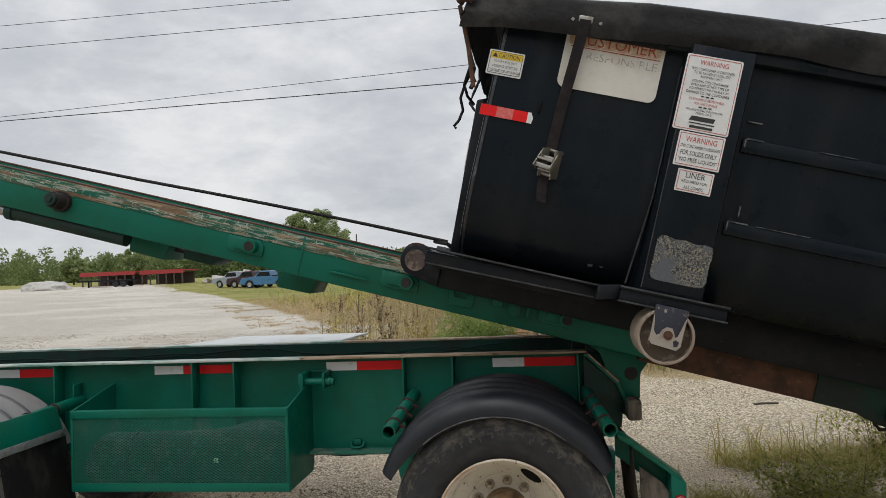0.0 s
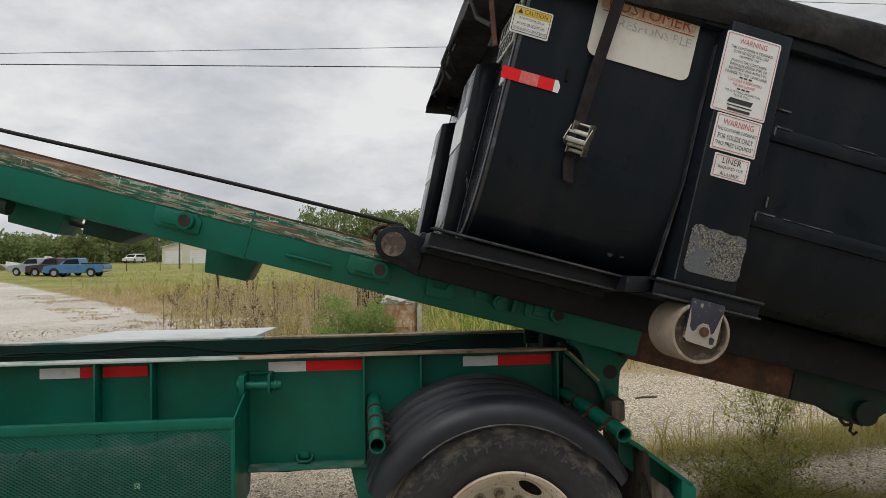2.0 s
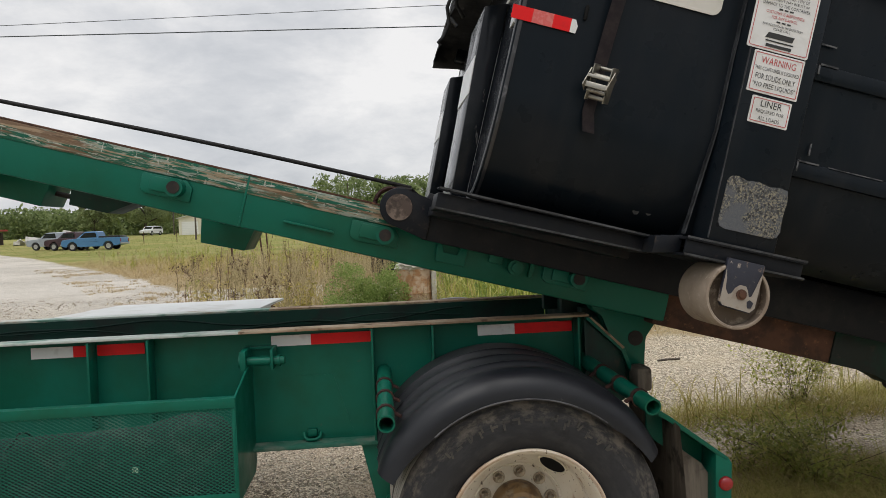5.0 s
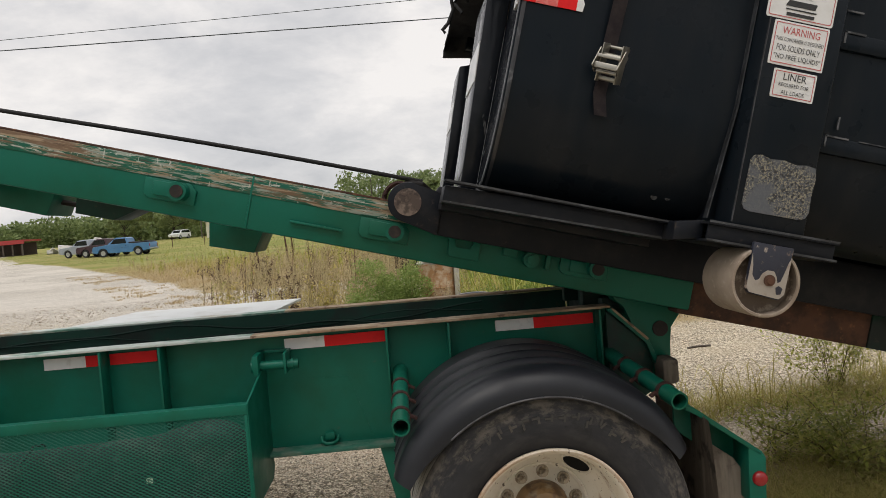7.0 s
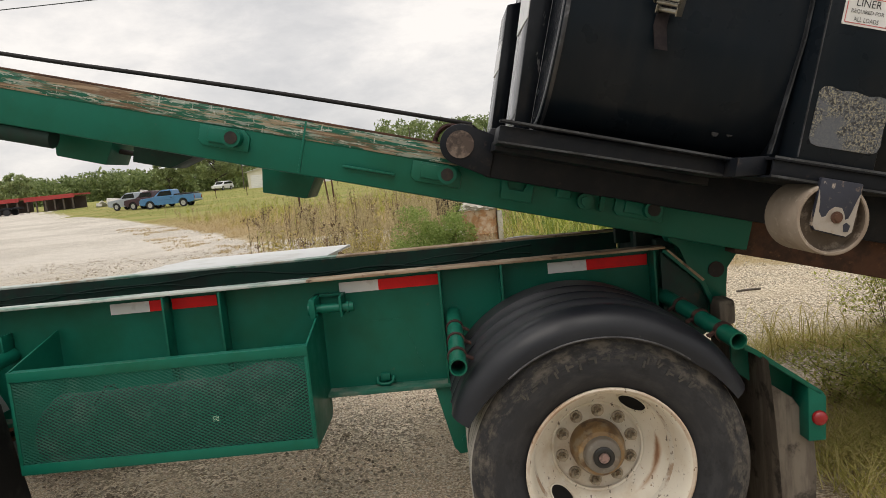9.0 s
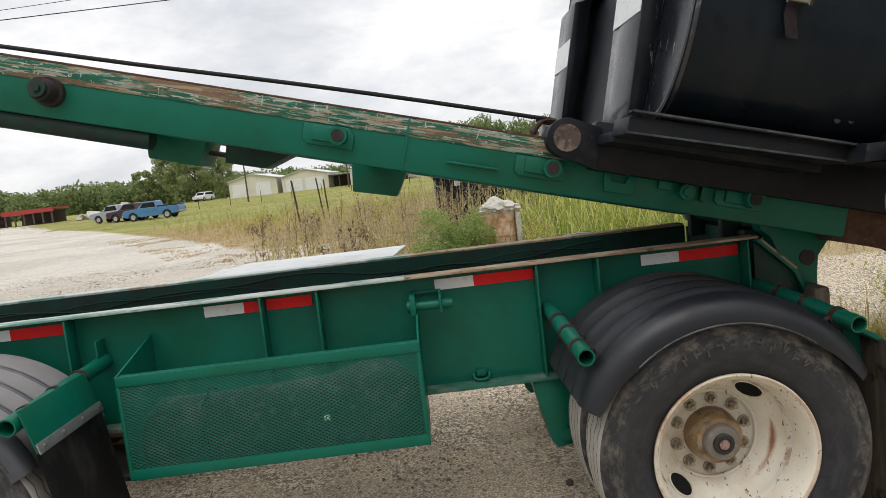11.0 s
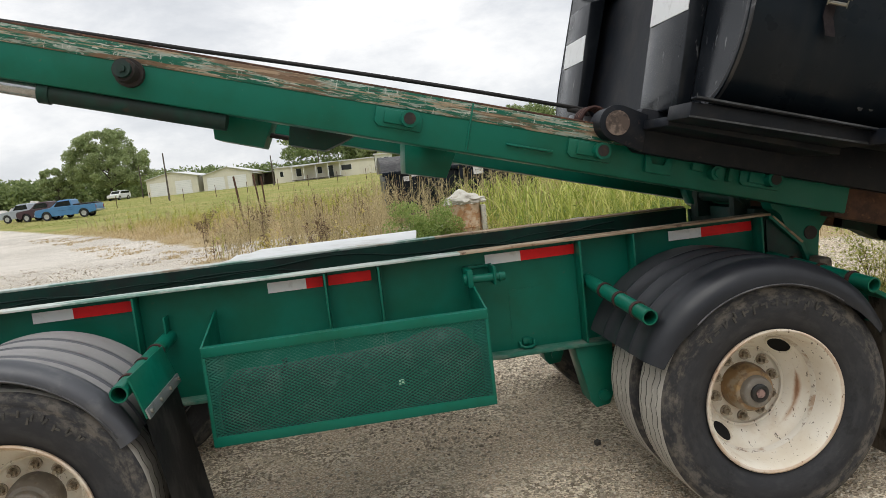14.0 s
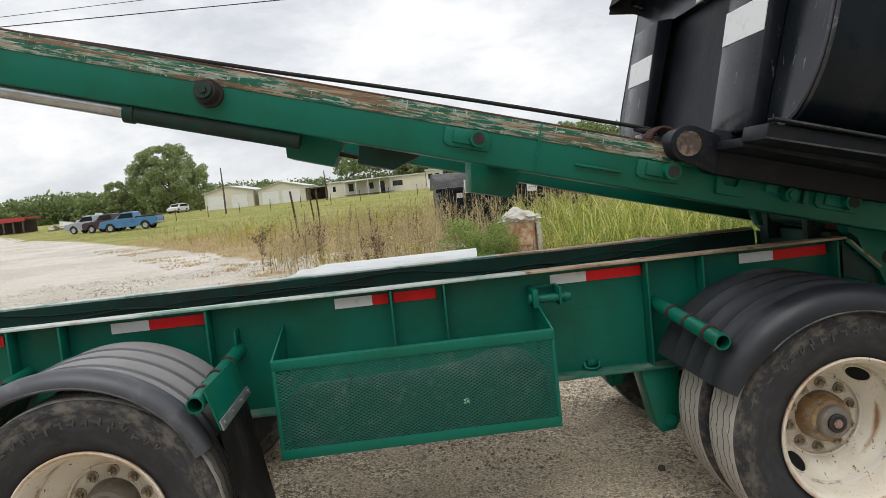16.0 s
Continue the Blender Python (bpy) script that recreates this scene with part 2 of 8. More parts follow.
def round_the_wheel(m, tint, scale, stretch, lo, hi, amount, r0, r1):
    """Scuffs and dust that run round a tyre, between the radii r0 and r1."""
    nd, ln = m.node_tree.nodes, m.node_tree.links
    b = nd["Principled BSDF"]
    col = b.inputs["Base Color"].links[0].from_socket
    at = nd.new("ShaderNodeAttribute")
    at.attribute_name = "polar"
    mp = nd.new("ShaderNodeMapping")
    mp.inputs["Scale"].default_value, mp.inputs["Location"].default_value = stretch, (scale * 0.37, lo * 9, hi * 5)
    ln.new(at.outputs["Vector"], mp.inputs["Vector"])
    nz = nd.new("ShaderNodeTexNoise")
    nz.inputs["Scale"].default_value, nz.inputs["Detail"].default_value, nz.inputs["Roughness"].default_value = scale, 6, 0.65
    ln.new(mp.outputs[0], nz.inputs["Vector"])
    mr = nd.new("ShaderNodeMapRange")
    mr.interpolation_type = "SMOOTHSTEP"
    mr.inputs["From Min"].default_value, mr.inputs["From Max"].default_value, mr.inputs["To Max"].default_value = lo, hi, amount
    ln.new(nz.outputs["Fac"], mr.inputs["Value"])
    sp = nd.new("ShaderNodeSeparateXYZ")
    ln.new(at.outputs["Vector"], sp.inputs[0])
    band = mr.outputs[0]
    for a, c in ((r0 - 0.012, r0 + 0.012), (r1 + 0.008, r1 - 0.008)):
        g = nd.new("ShaderNodeMapRange")
        g.interpolation_type = "SMOOTHSTEP"
        g.inputs["From Min"].default_value, g.inputs["From Max"].default_value = a, c
        if a > c:
            g.inputs["From Min"].default_value, g.inputs["From Max"].default_value = c, a
            g.inputs["To Min"].default_value, g.inputs["To Max"].default_value = 1.0, 0.0
        ln.new(sp.outputs["Z"], g.inputs["Value"])
        mu = nd.new("ShaderNodeMath")
        mu.operation = "MULTIPLY"
        ln.new(band, mu.inputs[0])
        ln.new(g.outputs[0], mu.inputs[1])
        band = mu.outputs[0]
    mx = nd.new("ShaderNodeMix")
    mx.data_type = "RGBA"
    ln.new(band, mx.inputs[0])
    ln.new(col, mx.inputs[6])
    mx.inputs[7].default_value = (*tint, 1)
    ln.new(mx.outputs[2], b.inputs["Base Color"])


round_the_wheel(M_tyre, (0.042, 0.042, 0.044), 4, (1, 1, 7), 0.42, 0.66, 0.60, 0.33, 0.52)
round_the_wheel(M_tyre, (0.085, 0.076, 0.066), 6, (1, 1, 5), 0.46, 0.60, 0.85, 0.43, 0.52)
round_the_wheel(M_tyre, (0.135, 0.118, 0.098), 5, (1, 1, 4), 0.47, 0.66, 0.75, 0.440, 0.512)
round_the_wheel(M_tyre, (0.016, 0.016, 0.017), 11, (1, 1, 3), 0.52, 0.66, 0.6, 0.40, 0.505)
round_the_wheel(M_tyre, (0.11, 0.106, 0.10), 5, (0.6, 0.6, 50), 0.66, 0.71, 0.35, 0.36, 0.50)
masked(M_tyre, "dust", (0.37, 0.35, 0.31), 30, 0.35, 1.35, 1.75, 1.0)
M_tread = mat("dusty_tread", (0.36, 0.34, 0.30), 0.85, spec=0.25, bump=((60, 0.4, 0.003),), layers=(((0.33, 0.31, 0.275), 8, 0.54, 0.1, 0.8), ((0.50, 0.47, 0.41), 30, 0.62, 0.06, 0.6)))
M_groove = mat("tread_groove", (0.085, 0.078, 0.068), 0.9, spec=0.2)
M_fender = mat("black_plastic_fender", (0.0085, 0.0095, 0.0125), 0.42, spec=0.35, rough_var=0.12, bump=((70, 0.2, 0.001),),
               layers=(((0.022, 0.023, 0.026), 2.4, 0.54, 0.14, 0.7), ((0.10, 0.095, 0.085), 40, 0.72, 0.05, 0.4)))
# Pale colour paints the light along the far mudguards' top edge.
M_lip_far_lit = mat("lit_pale_rim", (0.48, 0.47, 0.45), 0.6, layers=(((0.30, 0.29, 0.27), 7, 0.52, 0.08, 0.8), ((0.10, 0.10, 0.10), 30, 0.62, 0.05, 0.7)))
M_weld_scuff = mat("grey_scuffed_weld", (0.10, 0.104, 0.11), 0.6, layers=(((0.012, 0.014, 0.017), 28, 0.50, 0.06, 0.95),))
M_lip = mat("scuffed_lip_edge", (0.085, 0.085, 0.09), 0.6, layers=(((0.025, 0.025, 0.028), 6, 0.50, 0.08, 0.9), ((0.07, 0.07, 0.072), 40, 0.55, 0.05, 0.7)))
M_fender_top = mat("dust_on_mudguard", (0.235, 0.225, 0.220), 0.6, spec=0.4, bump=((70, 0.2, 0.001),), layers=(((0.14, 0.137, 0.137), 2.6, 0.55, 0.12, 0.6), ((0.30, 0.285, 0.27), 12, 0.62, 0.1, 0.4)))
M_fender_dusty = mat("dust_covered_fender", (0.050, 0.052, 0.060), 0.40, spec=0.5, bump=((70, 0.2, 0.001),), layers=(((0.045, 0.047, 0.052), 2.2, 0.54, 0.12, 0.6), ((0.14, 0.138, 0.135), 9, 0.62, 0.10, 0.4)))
M_fender_mid = mat("dull_black_plastic", (0.019, 0.020, 0.024), 0.5, spec=0.35, bump=((70, 0.2, 0.001),), layers=(((0.034, 0.034, 0.036), 3.0, 0.54, 0.12, 0.7), ((0.010, 0.011, 0.013), 7, 0.60, 0.08, 0.6)))
M_flap = mat("rubber_mud_flap", (0.018, 0.018, 0.019), 0.7, spec=0.3, bump=((40, 0.5, 0.003),), layers=(((0.07, 0.067, 0.062), 6, 0.55, 0.1, 0.7, (3, 1, 0.6)),))
M_flap_dirty = mat("mud_caked_flap", (0.120, 0.100, 0.080), 0.85, spec=0.2, bump=((40, 0.5, 0.003),), layers=(((0.21, 0.180, 0.145), 5, 0.52, 0.1, 0.8, (3, 3, 0.5)), ((0.035, 0.030, 0.026), 9, 0.58, 0.06, 0.8)))
# Darkened green that paints the shadow on the hoist's tail, mottled with grime.
M_tail_shade = mat("shade_dark_grimy_tail", (0.004, 0.032, 0.022), 0.6, spec=0.3, bump=((14, 0.4, 0.004),), layers=(((0.012, 0.012, 0.011), 5, 0.50, 0.10, 0.8), ((0.06, 0.04, 0.026), 20, 0.66, 0.06, 0.5)))
M_rim = mat("white_painted_rim", (0.68, 0.635, 0.545), 0.5, spec=0.4, bump=((30, 0.2, 0.002),),
            layers=(((0.60, 0.53, 0.42), 3.5, 0.55, 0.12, 0.8), ((0.34, 0.21, 0.12), 7, 0.67, 0.03, 0.8, (1, 2.2, 0.7)), ((0.46, 0.34, 0.22), 4.5, 0.60, 0.08, 0.5), ((0.07, 0.05, 0.035), 34, 0.64, 0.015, 0.9, (1.8, 1, 0.7)), ((0.40, 0.28, 0.18), 70, 0.66, 0.03, 0.6)))
M_crease = mat("rusted_rim_crease", (0.64, 0.60, 0.52), 0.6, layers=(((0.30, 0.18, 0.10), 6, 0.53, 0.06, 0.8, (1, 1, 1.4)), ((0.10, 0.06, 0.04), 40, 0.62, 0.04, 0.7)), bump=((50, 0.4, 0.002),))
# Near-black for the shade of openings that are modelled closed.
M_hole_shade = mat("opening_shade", (0.012, 0.012, 0.012), 0.9, spec=0.1)
masked(M_rim, "rust", (0.38, 0.22, 0.115), 5, 1.2, 0.50, 1.0, 0.8, (1, 1, 1))
masked(M_rim, "rust", (0.22, 0.095, 0.045), 11, 1.2, 0.85, 1.25, 0.9, (1.6, 1, 0.8))
M_nut = mat("dirty_lug_nut", (0.36, 0.315, 0.25), 0.36, metal=0.6, bump=((80, 0.4, 0.002),), layers=(((0.16, 0.11, 0.07), 60, 0.56, 0.06, 0.8),))
M_hub = mat("oily_brown_hub", (0.25, 0.155, 0.070), 0.36, spec=0.5, bump=((40, 0.3, 0.003),), layers=(((0.31, 0.27, 0.21), 11, 0.58, 0.08, 0.8), ((0.10, 0.055, 0.03), 15, 0.57, 0.06, 0.8), ((0.42, 0.27, 0.12), 9, 0.63, 0.05, 0.7)))
M_hub_grey = mat("grey_cast_hub", (0.17, 0.15, 0.125), 0.5, spec=0.5, bump=((60, 0.3, 0.002),), layers=(((0.27, 0.25, 0.22), 20, 0.56, 0.08, 0.7), ((0.16, 0.10, 0.05), 12, 0.60, 0.06, 0.6)))
M_seal = mat("black_hub_seal", (0.015, 0.015, 0.015), 0.3, spec=0.5)
M_red_cap = mat("faded_pink_cap", (0.30, 0.19, 0.165), 0.7, layers=(((0.10, 0.07, 0.06), 60, 0.5, 0.1, 0.8),))
M_tape_w = mat("white_reflective_tape", (0.66, 0.67, 0.67), 0.45, spec=0.5, layers=(((0.45, 0.45, 0.44), 20, 0.62, 0.08, 0.5), ((0.2, 0.2, 0.19), 70, 0.74, 0.02, 0.6)), bump=((400, 0.2, 0.0004),))
M_tape_r = mat("red_reflective_tape", (0.68, 0.012, 0.014), 0.45, spec=0.2, layers=(((0.52, 0.014, 0.016), 18, 0.58, 0.1, 0.5),), bump=((400, 0.2, 0.0004),))
M_tape_rf = mat("faded_red_tape", (0.58, 0.10, 0.09), 0.5, layers=(((0.62, 0.2, 0.18), 60, 0.52, 0.06, 0.6),))
M_sign = mat("white_decal", (0.66, 0.66, 0.65), 0.45, spec=0.4, layers=(((0.55, 0.54, 0.51), 9, 0.58, 0.1, 0.6), ((0.25, 0.24, 0.22), 120, 0.75, 0.02, 0.5)))
M_sign_old = mat("weathered_decal", (0.60, 0.58, 0.53), 0.55, layers=(((0.50, 0.44, 0.36), 5, 0.56, 0.1, 0.7), ((0.30, 0.28, 0.25), 60, 0.71, 0.03, 0.6, (0.4, 1, 3))))
M_ink_red = mat("red_ink", (0.45, 0.075, 0.075), 0.55)
M_band = mat("faded_orange_band", (0.46, 0.31, 0.20), 0.6, layers=(((0.58, 0.50, 0.40), 30, 0.52, 0.05, 0.8),))
M_ink_rust = mat("faded_red_ink", (0.34, 0.06, 0.03), 0.6, layers=(((0.56, 0.40, 0.32), 40, 0.60, 0.04, 0.8),))
M_ink = mat("black_ink", (0.02, 0.02, 0.02), 0.55)
M_ink_faint = mat("faded_grey_ink", (0.32, 0.31, 0.29), 0.6, layers=(((0.58, 0.56, 0.51), 45, 0.52, 0.04, 0.95),))
M_yellow = mat("yellow_decal", (0.62, 0.43, 0.02), 0.5)
M_roller = mat("dusty_steel_roller", (0.29, 0.235, 0.185), 0.8, spec=0.25, bump=((40, 0.4, 0.002),), layers=(((0.20, 0.155, 0.115), 6, 0.5, 0.12, 0.7), ((0.36, 0.31, 0.25), 30, 0.62, 0.06, 0.6)))
M_bare = mat("bare_chipped_metal", (0.31, 0.275, 0.235), 0.7, spec=0.3, bump=((60, 0.4, 0.002),), layers=(((0.24, 0.19, 0.15), 18, 0.55, 0.08, 0.7),))
M_chip = mat("chipped_black_bracket", (0.022, 0.024, 0.036), 0.45, spec=0.4, layers=(((0.36, 0.30, 0.24), 13, 0.60, 0.02, 0.95), ((0.17, 0.12, 0.09), 25, 0.62, 0.03, 0.7)), bump=((40, 0.5, 0.003),))
M_clamp = mat("dark_red_brown_clamp", (0.040, 0.017, 0.014), 0.75, spec=0.3, bump=((60, 0.5, 0.002),), layers=(((0.10, 0.045, 0.03), 25, 0.58, 0.06, 0.8),))
M_strap = mat("worn_webbing", (0.040, 0.034, 0.038), 0.85, spec=0.2, bump=((300, 0.6, 0.001),), layers=(((0.075, 0.06, 0.06), 12, 0.55, 0.1, 0.7),))
M_zinc = mat("zinc_buckle", (0.30, 0.285, 0.245), 0.35, metal=0.8, bump=((60, 0.2, 0.001),), layers=(((0.20, 0.16, 0.11), 30, 0.60, 0.06, 0.7),))
M_air = mat("dark_air_hose", (0.005, 0.020, 0.016), 0.75, spec=0.2)
M_mark = mat("dusty_sidewall_mark", (0.046, 0.043, 0.039), 0.8, layers=(((0.075, 0.066, 0.056), 16, 0.55, 0.06, 0.8),))
M_alu = mat("aluminium_strip", (0.30, 0.30, 0.31), 0.4, metal=0.7, bump=((120, 0.2, 0.0008),), layers=(((0.18, 0.18, 0.18), 25, 0.6, 0.08, 0.6),))
M_rod = mat("chrome_rod", (0.42, 0.43, 0.44), 0.25, metal=0.9, layers=(((0.3, 0.29, 0.27), 9, 0.56, 0.1, 0.5),))
M_rope = mat("greasy_wire_rope", (0.020, 0.018, 0.017), 0.7, spec=0.3, bump=((260, 0.9, 0.004),))
M_hose = mat("black_hose", (0.010, 0.018, 0.016), 0.55, spec=0.4)
M_white_box = mat("white_painted_box", (0.62, 0.63, 0.62), 0.5, layers=(((0.46, 0.45, 0.41), 4, 0.56, 0.1, 0.6), ((0.2, 0.18, 0.15), 60, 0.72, 0.03, 0.6)))
M_lens = mat("red_lamp_lens", (0.27, 0.010, 0.012), 0.25, spec=0.6)
M_bungee = mat("black_rubber_cord", (0.014, 0.014, 0.015), 0.7, spec=0.3)
M_siding = mat("cream_metal_siding", (0.60, 0.57, 0.46), 0.6, layers=(((0.52, 0.50, 0.42), 0.6, 0.55, 0.1, 0.6), ((0.42, 0.38, 0.30), 3, 0.68, 0.06, 0.4, (4, 4, 0.3))))
M_white_wall = mat("white_door_paint", (0.68, 0.68, 0.66), 0.6, layers=(((0.58, 0.58, 0.56), 0.9, 0.56, 0.1, 0.6),))
M_roof = mat("pale_metal_roof", (0.55, 0.56, 0.55), 0.5, layers=(((0.46, 0.45, 0.43), 1.2, 0.55, 0.1, 0.7),))
M_red_roof = mat("red_metal_roof", (0.34, 0.032, 0.03), 0.5, layers=(((0.30, 0.03, 0.028), 0.8, 0.56, 0.1, 0.6),))
M_wood = mat("weathered_post", (0.075, 0.06, 0.048), 0.9, bump=((30, 0.5, 0.004),), layers=(((0.13, 0.11, 0.09), 8, 0.55, 0.1, 0.7, (6, 6, 0.6)),))
M_glass_dark = mat("dark_window_glass", (0.015, 0.018, 0.02), 0.08, spec=0.6)
M_blue = mat("blue_car_paint", (0.055, 0.17, 0.33), 0.3, spec=0.5, layers=(((0.07, 0.19, 0.34), 2, 0.55, 0.1, 0.6),))
M_silver = mat("grey_car_paint", (0.30, 0.33, 0.36), 0.35, spec=0.5, layers=(((0.25, 0.27, 0.30), 2, 0.55, 0.1, 0.6),))
M_maroon = mat("dark_maroon_car_paint", (0.045, 0.018, 0.022), 0.3, spec=0.5, layers=(((0.03, 0.014, 0.018), 2, 0.55, 0.1, 0.6),))
M_white_car = mat("white_car_paint", (0.68, 0.68, 0.67), 0.3, spec=0.5, layers=(((0.6, 0.6, 0.59), 2, 0.55, 0.1, 0.5),))
M_chrome = mat("grey_wheel_metal", (0.40, 0.40, 0.39), 0.35, metal=0.6)
M_bark = mat("tree_bark", (0.065, 0.052, 0.040), 0.95, bump=((12, 0.7, 0.05),), layers=(((0.11, 0.095, 0.075), 5, 0.55, 0.1, 0.7),))
M_block = mat("crumbling_white_cap", (0.46, 0.44, 0.38), 0.9, bump=((20, 0.8, 0.02),), layers=(((0.30, 0.27, 0.22), 9, 0.58, 0.08, 0.8),))
M_orange = mat("faded_orange_drum", (0.36, 0.19, 0.085), 0.8, layers=(((0.52, 0.42, 0.30), 6, 0.52, 0.08, 0.8), ((0.16, 0.09, 0.05), 12, 0.62, 0.06, 0.7)))
M_rubble = mat("pale_rubble", (0.48, 0.46, 0.42), 0.9, layers=(((0.28, 0.27, 0.25), 2.2, 0.55, 0.08, 0.8),), bump=((6, 0.8, 0.05),))


def leaf_mat(name, a, b, c, through_light=0.42):
    """Foliage whose colour varies from leaf to leaf."""
    m = mat(name, a, 0.6, spec=0.3)
    nd, ln = m.node_tree.nodes, m.node_tree.links
    g = nd.new("ShaderNodeNewGeometry")
    r = nd.new("ShaderNodeValToRGB")
    r.color_ramp.elements[0].color, r.color_ramp.elements[1].color = (*a, 1), (*c, 1)
    e = r.color_ramp.elements.new(0.55)
    e.color = (*b, 1)
    ln.new(g.outputs["Random Per Island"], r.inputs["Fac"])
    ln.new(r.outputs["Color"], nd["Principled BSDF"].inputs["Base Color"])
    if through_light:
        tr = nd.new("ShaderNodeBsdfTranslucent")
        ln.new(r.outputs["Color"], tr.inputs["Color"])
        mx = nd.new("ShaderNodeMixShader")
        mx.inputs[0].default_value = through_light
        ln.new(nd["Principled BSDF"].outputs[0], mx.inputs[1])
        ln.new(tr.outputs[0], mx.inputs[2])
        ln.new(mx.outputs[0], nd["Material Output"].inputs["Surface"])
    return m


M_leaf = leaf_mat("tree_leaves", (0.20, 0.25, 0.105), (0.30, 0.36, 0.165), (0.43, 0.48, 0.25), 0.5)
M_leaf_far = leaf_mat("woods_leaves", (0.12, 0.165, 0.060), (0.19, 0.245, 0.092), (0.29, 0.34, 0.15))
M_leaf_bush = leaf_mat("bush_leaves", (0.15, 0.225, 0.050), (0.24, 0.325, 0.088), (0.37, 0.43, 0.15))
M_leaf_weed = leaf_mat("weed_leaves", (0.21, 0.24, 0.042), (0.36, 0.38, 0.08), (0.54, 0.50, 0.15))
M_grass_near = leaf_mat("rough_yellow_grass", (0.34, 0.33, 0.085), (0.50, 0.44, 0.15), (0.66, 0.55, 0.26), 0.3)
M_grass_green = leaf_mat("green_grass", (0.19, 0.25, 0.040), (0.39, 0.43, 0.090), (0.62, 0.59, 0.22))
M_grass_lawn = leaf_mat("mown_grass", (0.20, 0.215, 0.060), (0.24, 0.25, 0.075), (0.29, 0.285, 0.10))
M_grass_dry = leaf_mat("dry_grass", (0.36, 0.265, 0.135), (0.49, 0.375, 0.20), (0.60, 0.475, 0.275))
M_grass_mix = leaf_mat("yellowing_grass", (0.27, 0.25, 0.05), (0.44, 0.36, 0.11), (0.60, 0.48, 0.20))
M_weedy = leaf_mat("grey_brown_weeds", (0.25, 0.205, 0.105), (0.42, 0.345, 0.185), (0.58, 0.48, 0.28))
M_stalk = leaf_mat("brown_stalks", (0.075, 0.048, 0.030), (0.15, 0.10, 0.06), (0.27, 0.19, 0.11))
M_stone = leaf_mat("gravel_stones", (0.20, 0.165, 0.12), (0.42, 0.36, 0.27), (0.66, 0.59, 0.47), 0.0)
M_clod = leaf_mat("dirt_clods", (0.13, 0.102, 0.074), (0.27, 0.218, 0.16), (0.44, 0.37, 0.285), 0.0)


# ---- building helpers ----
def thing(name, label, category, m=None, group="", kind=""):
    ob = new(name)
    ob.empty_display_size = 0.2
    if m is not None:
        ob.matrix_world = m
    return tagged(ob, label, category, group, kind)


def finish(bm, name, material, smooth=40):
    me = bpy.data.meshes.new(name)
    bmesh.ops.recalc_face_normals(bm, faces=bm.faces)
    bm.to_mesh(me)
    bm.free()
    for one in material if isinstance(material, (list, tuple)) else (material,):
        me.materials.append(one)
    if smooth:
        me.shade_smooth()
        me.set_sharp_from_angle(angle=radians(smooth))
    return me


def part(name, bm, material, parent, label="", m=None, smooth=40):
    """One mesh under a thing or a part; m: a turn and shift of the mesh within its thing."""
    if m is not None:
        bmesh.ops.transform(bm, matrix=m, verts=bm.verts)
    ob = new(name, finish(bm, name, material, smooth))
    ob.parent = parent
    return tagged(ob, label)


def posed(ob, m):
    """Turns an object whose mesh stays straight in its own axes."""
    ob.matrix_local = m
    return ob


def again(ob, parent, shift):
    """The same mesh once more, moved within its thing."""
    two = new(ob.name.split(".")[0], ob.data)
    two.parent, two.location = parent, shift
    return tagged(two, ob.get("label", ""))


def box(bm, c, size, bevel=0.0, turn=None):
    m = Matrix.Translation(c) @ (turn if turn is not None else Matrix.Identity(4)) @ Matrix.Diagonal((*size, 1))
    got = bmesh.ops.create_cube(bm, size=1.0, matrix=m)
    if bevel:
        edges = {e for v in got["verts"] for e in v.link_edges}
        bmesh.ops.bevel(bm, geom=list(edges), offset=bevel, segments=2, affect="EDGES", profile=0.5)
    return bm


def prism(bm, pts, y0, y1, bevel=0.0):
    """A plate with the outline pts in x and z, from y0 to y1."""
    lo = [bm.verts.new((x, y0, z)) for x, z in pts]
    hi = [bm.verts.new((x, y1, z)) for x, z in pts]
    faces = [bm.faces.new(lo), bm.faces.new(hi[::-1])]
    n = len(pts)
    for i in range(n):
        faces.append(bm.faces.new((lo[i], lo[(i + 1) % n], hi[(i + 1) % n], hi[i])))
    if bevel:
        edges = {e for f in faces for e in f.edges}
        bmesh.ops.bevel(bm, geom=list(edges), offset=bevel, segments=2, affect="EDGES", profile=0.5)
    return bm


def cyl(bm, p, q, r, seg=24, r2=None, caps=True):
    p, q = Vector(p), Vector(q)
    d = q - p
    m = Matrix.Translation((p + q) / 2) @ d.to_track_quat("Z", "Y").to_matrix().to_4x4()
    bmesh.ops.create_cone(bm, cap_ends=caps, segments=seg, radius1=r, radius2=r if r2 is None else r2, depth=d.length, matrix=m)
    return bm


def tube(bm, pts, r, seg=8, taper=None):
    pts = [Vector(p) for p in pts]
    rings = []
    for i, p in enumerate(pts):
        d = (pts[min(i + 1, len(pts) - 1)] - pts[max(i - 1, 0)]).normalized()
        a = d.cross(Vector((0, 0, 1)) if abs(d.z) < 0.9 else Vector((0, 1, 0))).normalized()
        b = d.cross(a)
        rr = r if taper is None else r + (taper - r) * i / (len(pts) - 1)
        rings.append([bm.verts.new(p + rr * (math.cos(2 * math.pi * k / seg) * a + math.sin(2 * math.pi * k / seg) * b)) for k in range(seg)])
    for u, v in zip(rings, rings[1:]):
        for k in range(seg):
            bm.faces.new((u[k], u[(k + 1) % seg], v[(k + 1) % seg], v[k]))
    bm.faces.new(rings[0]), bm.faces.new(rings[-1][::-1])
    return bm


